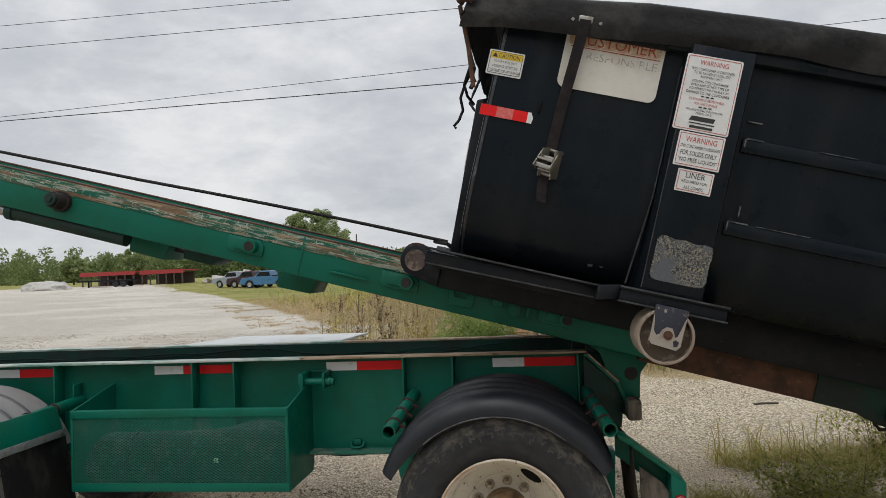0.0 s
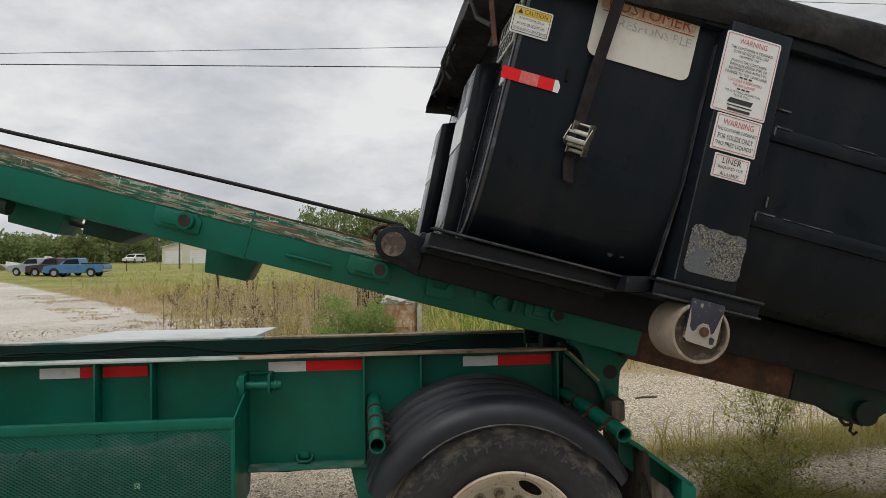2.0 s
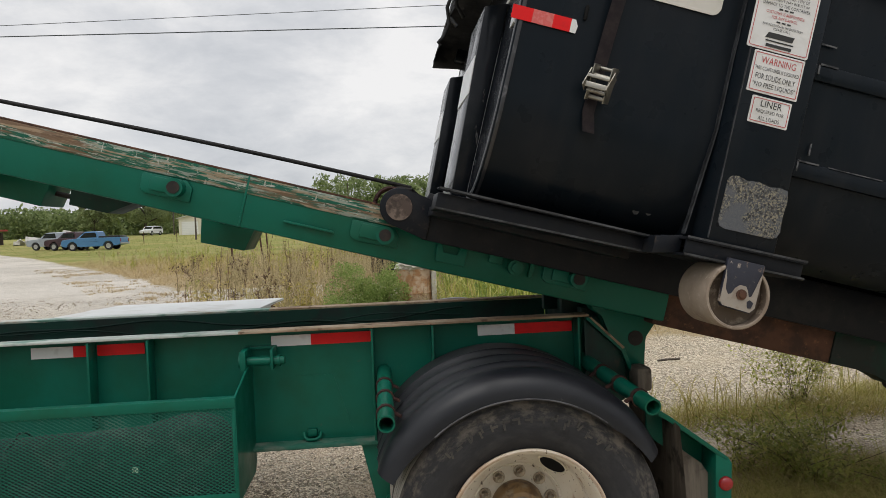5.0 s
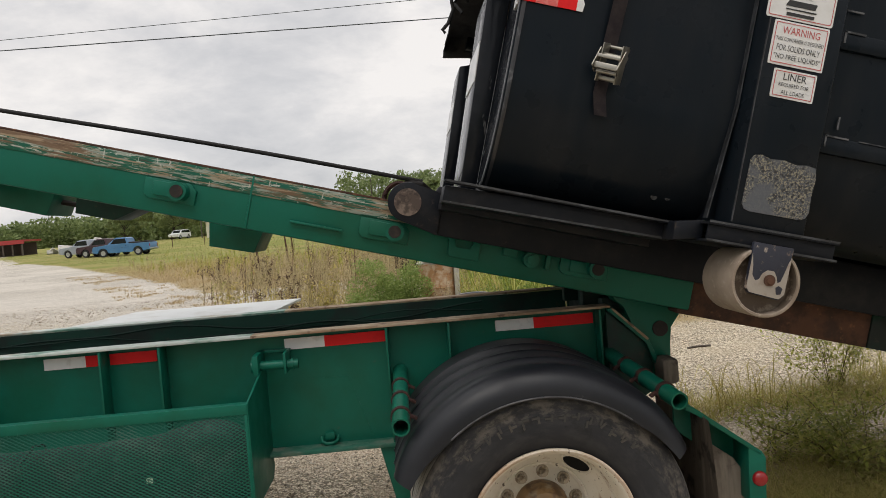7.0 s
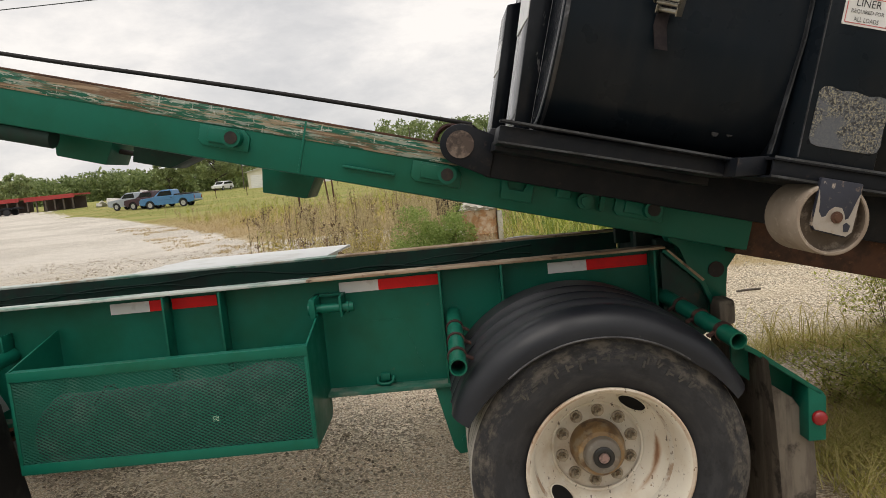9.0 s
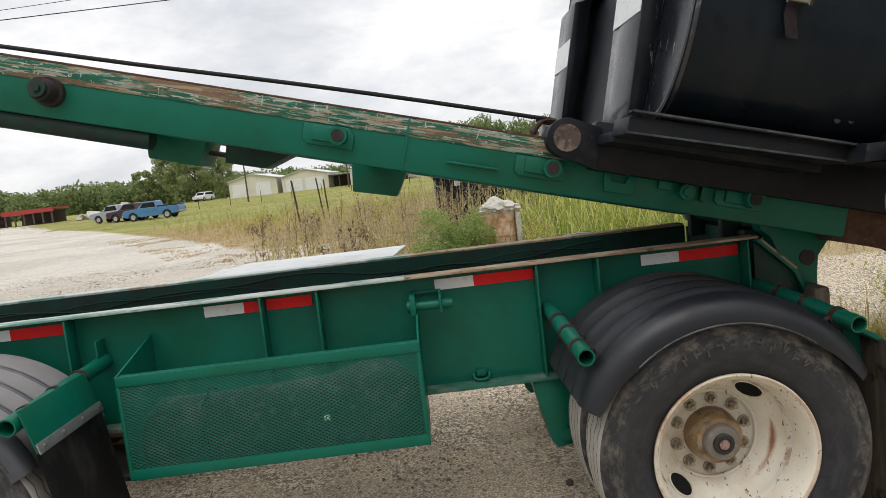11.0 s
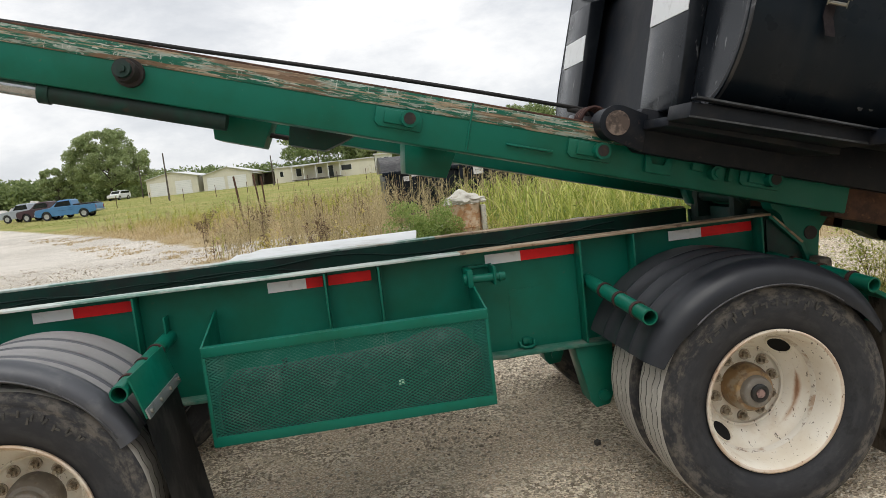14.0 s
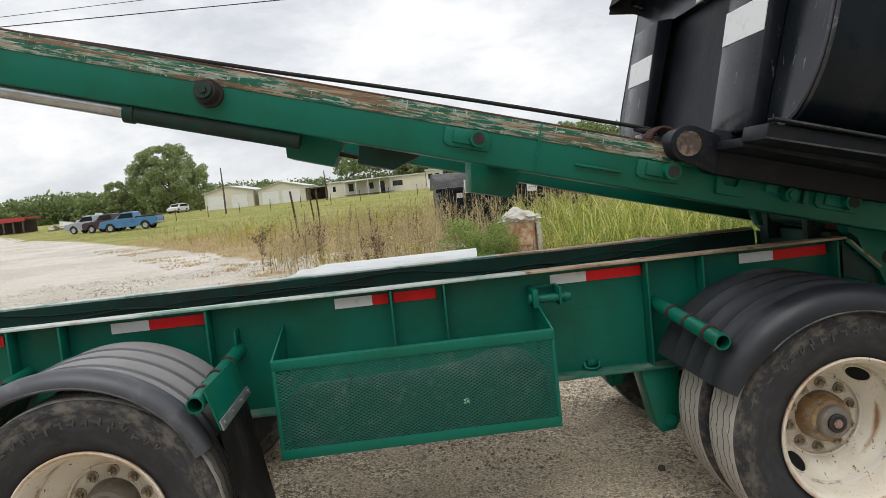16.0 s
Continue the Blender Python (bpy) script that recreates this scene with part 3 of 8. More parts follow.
def revolve(bm, prof, cx, cz, seg=72, closed=False, wob=None, zone=None):
    """A turned body about an axis along y: prof holds (radius, y). wob(i, j): shift of a profile point in y. zone: material of each band."""
    rings = []
    for i in range(seg):
        a = 2 * math.pi * i / seg
        rings.append([bm.verts.new((cx + r * math.cos(a), y + (wob(i, j) if wob else 0), cz + r * math.sin(a))) for j, (r, y) in enumerate(prof)])
    n = len(prof)
    for i in range(seg):
        u, v = rings[i], rings[(i + 1) % seg]
        for j in range(n if closed else n - 1):
            f = bm.faces.new((u[j], v[j], v[(j + 1) % n], u[(j + 1) % n]))
            if zone:
                f.material_index = zone[j]
    return bm


def lettering(rows):
    """Lines of text as one flat mesh that faces -y: rows of (text, centre x, z, cap height, width)."""
    bm = bmesh.new()
    for text, x, z, high, wide in rows:
        cu = bpy.data.curves.new("text", "FONT")
        cu.body, cu.resolution_u = text, 2
        ob = new("text", cu)
        bpy.context.view_layer.update()
        me = bpy.data.meshes.new_from_object(ob.evaluated_get(bpy.context.evaluated_depsgraph_get()))
        xs = [v.co.x for v in me.vertices]
        ys = [v.co.y for v in me.vertices]
        sx, sy = wide / (max(xs) - min(xs)), high / (max(ys) - min(ys))
        me.transform(Matrix.Translation((x, 0, z)) @ Matrix.Rotation(radians(90), 4, "X") @ Matrix.Diagonal((sx, sy, 1, 1)) @ Matrix.Translation((-(max(xs) + min(xs)) / 2, -(max(ys) + min(ys)) / 2, 0)))
        bm.from_mesh(me)
        bpy.data.objects.remove(ob)
        bpy.data.curves.remove(cu)
        bpy.data.meshes.remove(me)
    return bm


def rounded(x0, z0, x1, z1, r, seg=5):
    pts = []
    for cx, cz, a0 in ((x1 - r, z1 - r, 0), (x0 + r, z1 - r, 90), (x0 + r, z0 + r, 180), (x1 - r, z0 + r, 270)):
        for k in range(seg + 1):
            a = radians(a0 + 90 * k / seg)
            pts.append((cx + r * math.cos(a), cz + r * math.sin(a)))
    return pts


def arc(x, z, r, a0, a1, n):
    return [(x + r * math.cos(radians(a0 + (a1 - a0) * k / n)), z + r * math.sin(radians(a0 + (a1 - a0) * k / n))) for k in range(n + 1)]


# ---- ground ----
def rise(y):
    """The ground's height: level round the truck, climbing gently to the houses."""
    if y < 3:
        return 0.0
    if y < 19:
        return 0.031 * (y - 3)
    if y < 58:
        return 0.496 + 0.0078 * (y - 19)
    return min(0.80 + 0.0201 * (y - 58), 2.3)


def grassy(x, y):
    """1 on grass, 0 on gravel."""
    lot = x + 3.8 + max(0.0, y - 11.9) * 0.585
    if y > 42:
        lot = x + 21.4 + (y - 42) * 0.66
    d = min(lot / 1.0, (y - 14.3) / 1.0)
    d = max(d, (y - (57 if x > -33 else min(92.0, 57 + (-33 - x) * 4))) / 1.2, 1.2 - 2.0 * math.hypot((x + 4.4) / 0.9, (y - 11.4) / 0.45))
    right = min((x - 1.6) / 0.5, (y - 6.6 + 0.22 * x) / 0.8) if x > 0 else -1
    near = 0.9 - math.hypot((x - 2.25) / 1.05, (y - 0.6) / 0.75)
    return max(0.0, min(1.0, 0.5 + 0.5 * max(d, right, near * 1.5)))


def axis(lo, hi, fine_lo, fine_hi, step, grow=1.18):
    out, s = [fine_lo], step
    while out[-1] < fine_hi:
        out.append(out[-1] + step)
    while out[-1] < hi:
        s *= grow
        out.append(out[-1] + s)
    s = step
    while out[0] > lo:
        s *= grow
        out.insert(0, out[0] - s)
    return out


gx, gy = axis(-2600, 2600, -34, 14, 0.4), axis(-2600, 2600, -6, 50, 0.4)
nx = len(gx)
verts = [(x, y, rise(y) + (0.02 * noise.noise((x * 0.6, y * 0.6, 0)) if abs(x) < 30 and y > 3 else 0)) for y in gy for x in gx]
faces = [(j * nx + i, j * nx + i + 1, (j + 1) * nx + i + 1, (j + 1) * nx + i) for j in range(len(gy) - 1) for i in range(nx - 1)]
me = bpy.data.meshes.new("ground")
me.from_pydata(verts, [], faces)
att = me.attributes.new("grass", "FLOAT", "POINT")
att.data.foreach_set("value", [grassy(x, y) for x, y, _ in verts])
dirt = me.attributes.new("dirt", "FLOAT", "POINT")
warm = me.attributes.new("warm", "FLOAT", "POINT")
warm.data.foreach_set("value", [max(0.0, min(1.0, (13.0 - y) / 6.0)) for x, y, _ in verts])
dirt.data.foreach_set("value", [max(0.0, 1 - max(abs(x + 1.2) / 6.5, abs(y - 0.3) / 3.2)) for x, y, _ in verts])
me.shade_smooth()
ground = tagged(new("ground", me), "pale gravel lot running into dry grass and lawn", "ground", kind="structure")


def ground_material():
    m = bpy.data.materials.new("gravel_and_grass")
    m.use_nodes = True
    nd, ln = m.node_tree.nodes, m.node_tree.links
    b = nd["Principled BSDF"]
    b.inputs["Roughness"].default_value, b.inputs["Specular IOR Level"].default_value = 0.95, 0.15
    co = nd.new("ShaderNodeTexCoord")

    def tex(scale, detail=6, rough=0.6, stretch=None, bend=0.0):
        n = nd.new("ShaderNodeTexNoise")
        n.inputs["Distortion"].default_value = bend
        n.inputs["Scale"].default_value, n.inputs["Detail"].default_value, n.inputs["Roughness"].default_value = scale, detail, rough
        if stretch:
            mp = nd.new("ShaderNodeMapping")
            mp.inputs["Scale"].default_value = stretch
            mp.inputs["Rotation"].default_value = (0, 0, 0.55)
            ln.new(co.outputs["Object"], mp.inputs[0])
            ln.new(mp.outputs[0], n.inputs["Vector"])
        else:
            ln.new(co.outputs["Object"], n.inputs["Vector"])
        return n.outputs["Fac"]

    def span(v, lo, hi, to=1.0):
        r = nd.new("ShaderNodeMapRange")
        r.interpolation_type = "SMOOTHSTEP"
        r.inputs["From Min"].default_value, r.inputs["From Max"].default_value, r.inputs["To Max"].default_value = lo, hi, to
        ln.new(v, r.inputs["Value"])
        return r.outputs[0]

    def blend(f, a, c):
        x = nd.new("ShaderNodeMix")
        x.data_type = "RGBA"
        ln.new(f, x.inputs[0])
        for k, v in ((6, a), (7, c)):
            if isinstance(v, tuple):
                x.inputs[k].default_value = (*v, 1)
            else:
                ln.new(v, x.inputs[k])
        return x.outputs[2]

    vo = nd.new("ShaderNodeTexVoronoi")
    vo.inputs["Scale"].default_value = 72
    ln.new(co.outputs["Object"], vo.inputs["Vector"])
    sep = nd.new("ShaderNodeSeparateColor")
    ln.new(vo.outputs["Color"], sep.inputs[0])
    gravel = blend(span(sep.outputs[0], 0.1, 0.95), (0.32, 0.285, 0.235), (0.77, 0.71, 0.62))
    gravel = blend(span(tex(1.3), 0.42, 0.62, 0.45), gravel, (0.55, 0.515, 0.46))
    gravel = blend(span(tex(0.30, 3, 0.5, stretch=(0.7, 1.1, 1)), 0.46, 0.60, 0.6), gravel, (0.71, 0.66, 0.585))
    gravel = blend(span(tex(0.55, 4, 0.6, stretch=(0.5, 1.2, 1), bend=3.0), 0.53, 0.60, 0.32), gravel, (0.50, 0.465, 0.41))
    gravel = blend(span(tex(3.2, 6, 0.7), 0.56, 0.66, 0.25), gravel, (0.44, 0.405, 0.35))
    gravel = blend(span(tex(150, 3), 0.53, 0.62, 0.6), gravel, (0.20, 0.17, 0.13))
    at3 = nd.new("ShaderNodeAttribute")
    at3.attribute_name = "warm"
    sandy = blend(span(sep.outputs[0], 0.25, 0.8), (0.20, 0.158, 0.105), (0.78, 0.675, 0.51))
    sandy = blend(span(tex(2.3), 0.45, 0.65, 0.5), sandy, (0.53, 0.43, 0.295))
    gravel = blend(span(at3.outputs["Fac"], 0.0, 1.0, 0.9), gravel, sandy)
    at2 = nd.new("ShaderNodeAttribute")
    at2.attribute_name = "dirt"
    mu = nd.new("ShaderNodeMath")
    mu.operation = "MULTIPLY"
    ln.new(span(tex(1.1), 0.40, 0.60), mu.inputs[0])
    ln.new(span(at2.outputs["Fac"], 0.0, 0.5, 0.85), mu.inputs[1])
    soil = blend(span(tex(70, 3), 0.44, 0.60), (0.37, 0.285, 0.195), (0.80, 0.675, 0.515))
    gravel = blend(mu.outputs[0], gravel, soil)
    turf = blend(span(tex(0.22), 0.42, 0.58), (0.215, 0.235, 0.058), (0.32, 0.285, 0.105))
    turf = blend(span(tex(9), 0.4, 0.65, 0.6), turf, (0.255, 0.245, 0.08))
    at = nd.new("ShaderNodeAttribute")
    at.attribute_name = "grass"
    ad = nd.new("ShaderNodeMath")
    ad.operation = "MULTIPLY_ADD"
    ad.inputs[1].default_value = 0.9
    ln.new(tex(1.7, 8, 0.65), ad.inputs[0])
    ln.new(at.outputs["Fac"], ad.inputs[2])
    straw = blend(span(tex(34, 5, 0.7), 0.42, 0.62), (0.30, 0.225, 0.115), (0.50, 0.40, 0.24))
    straw = blend(span(ad.outputs[0], 0.82, 1.02), gravel, straw)
    # lawn further off, straw between it and the gravel
    sx = nd.new("ShaderNodeSeparateXYZ")
    ln.new(co.outputs["Object"], sx.inputs[0])
    far = nd.new("ShaderNodeMath")
    far.operation = "MULTIPLY_ADD"
    far.inputs[1].default_value = 6.0
    ln.new(tex(0.3), far.inputs[0])
    ln.new(sx.outputs["Y"], far.inputs[2])
    lawn = nd.new("ShaderNodeMath")
    lawn.operation = "MULTIPLY"
    ln.new(span(far.outputs[0], 24, 35), lawn.inputs[0])
    ln.new(span(ad.outputs[0], 0.8, 1.1), lawn.inputs[1])
    ln.new(blend(lawn.outputs[0], straw, turf), b.inputs["Base Color"])
    bp = nd.new("ShaderNodeBump")
    bp.inputs["Strength"].default_value, bp.inputs["Distance"].default_value = 1.0, 0.013
    ln.new(vo.outputs["Distance"], bp.inputs["Height"])
    bp2 = nd.new("ShaderNodeBump")
    bp2.inputs["Strength"].default_value, bp2.inputs["Distance"].default_value = 0.7, 0.06
    ln.new(tex(5), bp2.inputs["Height"])
    ln.new(bp.outputs[0], bp2.inputs["Normal"])
    ln.new(bp2.outputs[0], b.inputs["Normal"])
    return m


me.materials.append(ground_material())

# ---- the roll-off truck ----
truck = thing("roll_off_truck", "green roll-off truck chassis with its tilted hoist raised", "truck")
WEB, TOP, LOW = 0.0, 1.215, 0.665
RAIL_X0, RAIL_X1 = -7.0, 0.52
FAR = 0.84  # the far rail's web


def rail(y, out):
    """One frame rail: web, flanges and stiffeners; out: -1 towards the near side, 1 towards the far."""
    bm = bmesh.new()
    box(bm, ((RAIL_X0 + RAIL_X1) / 2, y - out * 0.006, (TOP + LOW) / 2), (RAIL_X1 - RAIL_X0, 0.012, TOP - LOW - 0.024))
    # The far web gets the darker green, which paints in its inner shade.
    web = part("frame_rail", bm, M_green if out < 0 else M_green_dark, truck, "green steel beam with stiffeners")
    bm = bmesh.new()
    box(bm, ((RAIL_X0 - 1.1) / 2, y + out * 0.045, TOP - 0.006), (-1.1 - RAIL_X0, 0.092, 0.011), 0.002)
    part("top_flange", bm, M_flange, web)
    bm = bmesh.new()
    box(bm, ((RAIL_X1 - 1.1) / 2, y + out * 0.045, TOP - 0.006), (RAIL_X1 + 1.1, 0.092, 0.011), 0.002)
    part("top_flange", bm, M_flange_rust, web, "rusted flange")
    bm = bmesh.new()
    box(bm, ((RAIL_X0 + RAIL_X1) / 2, y, LOW + 0.008), (RAIL_X1 - RAIL_X0, 0.19, 0.016), 0.002)
    part("bottom_flange", bm, M_green_dust, web, "dusty green bottom flange")
    stiff = None
    for x in (-6.2, -5.3, -4.4, -3.535, -3.300, -2.628, -1.755, -1.499, -0.501, -0.221, 0.47):
        if stiff is None:
            bm = bmesh.new()
            box(bm, (0, y + out * 0.046, (TOP + LOW) / 2), (0.010, 0.090, TOP - LOW - 0.034), 0.002)
            stiff = part("stiffener", bm, M_green, web)
            stiff.location.x = x
        else:
            again(stiff, web, (x, 0, 0))
    return web


near_rail = rail(WEB, -1)
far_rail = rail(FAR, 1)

# Cross members between the rails: their shade is put into the dark green.
bm = bmesh.new()
cross = None
for x in (-6.4, -5.2, -4.1, -3.0, -2.0, -1.25, -0.55, 0.05, 0.45):
    if cross is None:
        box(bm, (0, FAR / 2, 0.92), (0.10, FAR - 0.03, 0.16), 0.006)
        cross = part("cross_member", bm, M_green_dark, truck, "grimy cross member, shade painted in")
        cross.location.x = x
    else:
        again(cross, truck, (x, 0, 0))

# air lines tied along the inside of the far rail
random.seed(4)
for k in range(8):
    bm = bmesh.new()
    pts = [(-6.9 + 0.11 * i, FAR - 0.03 - 0.010 * (k % 4) + random.uniform(-0.004, 0.004), 1.150 - 0.022 * k + 0.026 * math.sin(i * 0.31 + k * 1.9) + 0.012 * math.sin(i * 0.83 + k * 3.1)) for i in range(64)]
    tube(bm, pts, 0.004 if k % 2 else 0.0055, 6)
    part("air_line", bm, M_air, truck, "dark rubber air line")
bm = bmesh.new()
tube(bm, [(-2.02, FAR - 0.06, 1.05), (-1.96, FAR - 0.075, 1.09), (-1.88, FAR - 0.08, 1.105), (-1.80, FAR - 0.075, 1.10), (-1.76, FAR - 0.06, 1.06)], 0.005, 6)
part("air_line", bm, M_zinc, truck, "grey looped air line")

bm = bmesh.new()
tube(bm, [(-1.16, 0.05, 0.668), (-1.105, 0.05, 0.652), (-1.03, 0.05, 0.636), (-0.90, 0.05, 0.627), (-0.78, 0.05, 0.633), (-0.65, 0.05, 0.652), (-0.58, 0.05, 0.670)], 0.008, 8)
part("air_line", bm, M_hose, truck, "black hose sagging under the frame")

# reflective tape along the near web
TAPE_Z = 1.153


def tape(x0, x1, material, label):
    bm = bmesh.new()
    box(bm, ((x0 + x1) / 2, WEB - 0.0075, TAPE_Z), (x1 - x0, 0.003, 0.050))
    part("tape", bm, material, near_rail, label, smooth=0)


for white, red_a, red_b in (((0.0, 0.178), (0.178, 0.457), None), ((-0.966, -0.785), (-0.785, -0.507), None), ((-2.03, -1.848), (-1.848, -1.768), (-1.743, -1.535)), ((-2.916 - 0.178, -2.916), (-2.916, -2.637), None), ((-4.04, -3.86), (-3.86, -3.59), None)):
    tape(*white, M_tape_w, "white reflective tape")
    tape(*red_a, M_tape_r, "red reflective tape")
    if red_b:
        tape(*red_b, M_tape_r, "red reflective tape")

# faint welded plate on the web
bm = bmesh.new()
prism(bm, [(-0.87, 0.70), (-0.86, 0.985), (-0.69, 0.985), (-0.60, 0.70)], WEB - 0.0020, WEB + 0.004)
part("doubler_plate", bm, M_green, near_rail, smooth=0)


# ---- wheels ----
def tyre(y, name="tyre"):
    """A tyre on the axis x = 0, z = 0 with its middle at y."""
    half = 0.138
    side = [(0.302, 0.098), (0.315, 0.108), (0.345, 0.126), (0.385, 0.137), (0.425, 0.138), (0.455, 0.132), (0.463, 0.131), (0.468, 0.133), (0.488, 0.127), (0.504, 0.117), (0.511, 0.106)]
    tread = []
    for g in (0.078, 0.028, -0.028, -0.078):
        tread += [(0.5145, g + 0.0028), (0.504, g + 0.0022), (0.504, g - 0.0022), (0.5145, g - 0.0028)]
    prof = side + tread + [(r, -s) for r, s in side[::-1]]
    a, b = len(side) - 2, len(side) + len(tread)
    zone = [1 if a + 1 <= j < b - 1 else 0 for j in range(len(prof))]
    for k in range(4):
        zone[len(side) + 4 * k + 1] = 2
        zone[len(side) + 4 * k] = 2
        zone[len(side) + 4 * k + 2] = 2
    prof = [(r, y - s) for r, s in prof]
    bm = bmesh.new()
    zig = (-0.006, -0.002, 0.006, 0.002)
    revolve(bm, prof, 0, 0, 160, closed=True, wob=lambda i, j: zig[i % 4] if len(side) <= j < len(side) + len(tread) else 0, zone=zone)
    dust, polar = bm.verts.layers.float.new("dust"), bm.verts.layers.float_vector.new("polar")
    for v in bm.verts:
        r = math.hypot(v.co.x, v.co.z)
        v[dust] = 1.9 if r > 0.505 else 0.0
        v[polar] = (v.co.x / r, v.co.z / r, r)
    return bm


def wheel(x, z=0.503, y_edge=-0.775):
    """The near pair of tyres on one hub, with the dished outer rim."""
    at = Matrix.Translation((x, 0, z))
    e = y_edge
    bm = bmesh.new()
    prof = [(0.283, e + 0.035), (0.300, e + 0.030), (0.311, e + 0.016), (0.312, e + 0.004), (0.306, e), (0.298, e + 0.004), (0.292, e + 0.016), (0.283, e + 0.030), (0.279, e + 0.085), (0.272, e + 0.100), (0.268, e + 0.135), (0.263, e + 0.155),
            (0.250, e + 0.178), (0.225, e + 0.200), (0.196, e + 0.225), (0.178, e + 0.248), (0.170, e + 0.260), (0.164, e + 0.264), (0.086, e + 0.264), (0.080, e + 0.270), (0.08, e + 0.33)]
    revolve(bm, prof, 0, 0, 96)
    rust = bm.verts.layers.float.new("rust")
    for v in bm.verts:
        r, ang = math.hypot(v.co.x, v.co.z), math.degrees(math.atan2(v.co.z, v.co.x))
        near_crease = math.exp(-((r - 0.232) / 0.013) ** 2) if v.co.y > e + 0.15 else 0.0
        in_barrel = 0.80 * math.exp(-((r - 0.2655) / 0.006) ** 2) * math.exp(-((ang + 28) / 52) ** 2)
        v[rust] = 1.6 * near_crease * math.exp(-((ang + 14) / 50) ** 2) + in_barrel + (0.76 if r > 0.297 else 0.0)
    rim = part("wheel", bm, M_rim, truck, "dirty white dished steel rim", at)
    bm = bmesh.new()
    revolve(bm, [(0.2700, e + 0.128), (0.2655, e + 0.134), (0.2630, e + 0.146), (0.2600, e + 0.156), (0.2665, e + 0.160)], 0, 0, 96)
    part("crease", bm, M_crease, rim, "rusty crease inside the rim", at)
    bm = bmesh.new()
    revolve(bm, [(0.186, e + 0.243), (0.181, e + 0.238), (0.174, e + 0.242), (0.172, e + 0.262)], 0, 0, 80)
    part("bolt_ring", bm, M_rim, rim, "raised ring round the bolts", at)
    for k, y in enumerate((e + 0.125, e + 0.455)):
        part("tyre", tyre(y), (M_tyre, M_tread, M_groove), rim, "dusty black truck tyre" if k == 0 else "dusty inner tyre", at)
    bm = bmesh.new()
    revolve(bm, [(0.108, e + 0.266), (0.106, e + 0.225), (0.098, e + 0.185), (0.088, e + 0.168), (0.07, e + 0.162), (0.0, e + 0.162)], 0, 0, 40)
    part("hub", bm, M_hub if x > -1 else M_hub_grey, rim, "oily brown hub" if x > -1 else "dusty grey hub", at)
    bm = bmesh.new()
    revolve(bm, [(0.074, e + 0.170), (0.070, e + 0.146), (0.067, e + 0.138), (0.061, e + 0.134), (0.034, e + 0.133), (0.0, e + 0.133)], 0, 0, 40)
    part("axle_end", bm, M_hub_grey, rim, "grey cast axle end", at)
    bm = bmesh.new()
    revolve(bm, [(0.041, e + 0.134), (0.041, e + 0.124), (0.037, e + 0.121), (0.024, e + 0.121), (0.022, e + 0.126), (0.0, e + 0.126)], 0, 0, 32)
    part("seal", bm, M_seal, rim, "black hub seal", at)
    bm = bmesh.new()
    cyl(bm, (0, e + 0.125, 0), (0, e + 0.119, 0), 0.020, 20)
    part("cap", bm, M_red_cap, rim, "faded pink cap", at)
    nut = None
    for k in range(10):
        a = 2 * math.pi * (k + 0.35) / 10
        p = (x + 0.1425 * math.cos(a), 0, z + 0.1425 * math.sin(a))
        if nut is None:
            bm = bmesh.new()
            cyl(bm, (0, e + 0.266, 0), (0, e + 0.256, 0), 0.025, 20)
            cyl(bm, (0, e + 0.258, 0), (0, e + 0.236, 0), 0.0175, 6, 0.016)
            cyl(bm, (0, e + 0.240, 0), (0, e + 0.216, 0), 0.0105, 14, 0.009)
            nut = part("lug_nut", bm, M_nut, rim, "rusty lug nut")
            nut.location = p
        else:
            again(nut, rim, p)
    for a in (55, 225):
        c = Vector((0.236 * math.cos(radians(a)), e + 0.186, 0.236 * math.sin(radians(a))))
        bm = bmesh.new()
        slope = math.degrees(math.atan2(0.025, 0.029))
        m = Matrix.Translation(c) @ Matrix.Rotation(-radians(a), 4, "Y") @ Matrix.Rotation(-radians(42), 4, "Z")
        ring = [(0.037 * math.cos(2 * math.pi * k / 28), 0, 0.057 * math.sin(2 * math.pi * k / 28)) for k in range(28)]
        rings = [[bm.verts.new((px * s, py, pz * s)) for px, _, pz in ring] for s, py in ((1.14, 0.004), (1.08, -0.015), (1.0, -0.015), (0.97, -0.010))]
        for u, v in zip(rings, rings[1:]):
            for k in range(28):
                f = bm.faces.new((u[k], u[(k + 1) % 28], v[(k + 1) % 28], v[k]))
        # The hole is closed: this dark face paints its shade.
        f = bm.faces.new(rings[-1])
        f.material_index = 1
        part("hand_hole", bm, (M_rim, M_hole_shade), rim, "dark oval face painted as the hand hole's shade", at @ m)
    # worn raised marks on the sidewall
    bm = bmesh.new()
    random.seed(11)
    for k in range(15):
        a = radians(44 + k * 6.3)
        for _ in range(2):
            rr = 0.428 + random.uniform(-0.013, 0.013)
            m = Matrix.Translation((rr * math.cos(a), e - 0.0140, rr * math.sin(a))) @ Matrix.Rotation(-a + random.choice((0, 0, math.pi / 2, 0.5)), 4, "Y")
            box(bm, (0, -0.0007 * (k % 2) - 0.0012 * _, 0), (0.026, 0.004, 0.008), 0, None)
            bmesh.ops.transform(bm, matrix=m, verts=bm.verts[-8:])
            a += radians(1.5)
    tagged(part("sidewall_mark", bm, M_mark, rim, "raised worn sidewall marks", at), kind="stuff")
    # the far pair
    for y in (FAR - WEB - (e + 0.455), FAR - (e + 0.125)):
        part("tyre", tyre(y), (M_tyre, M_tread, M_groove), rim, "dusty far tyre", at)
    bm = bmesh.new()
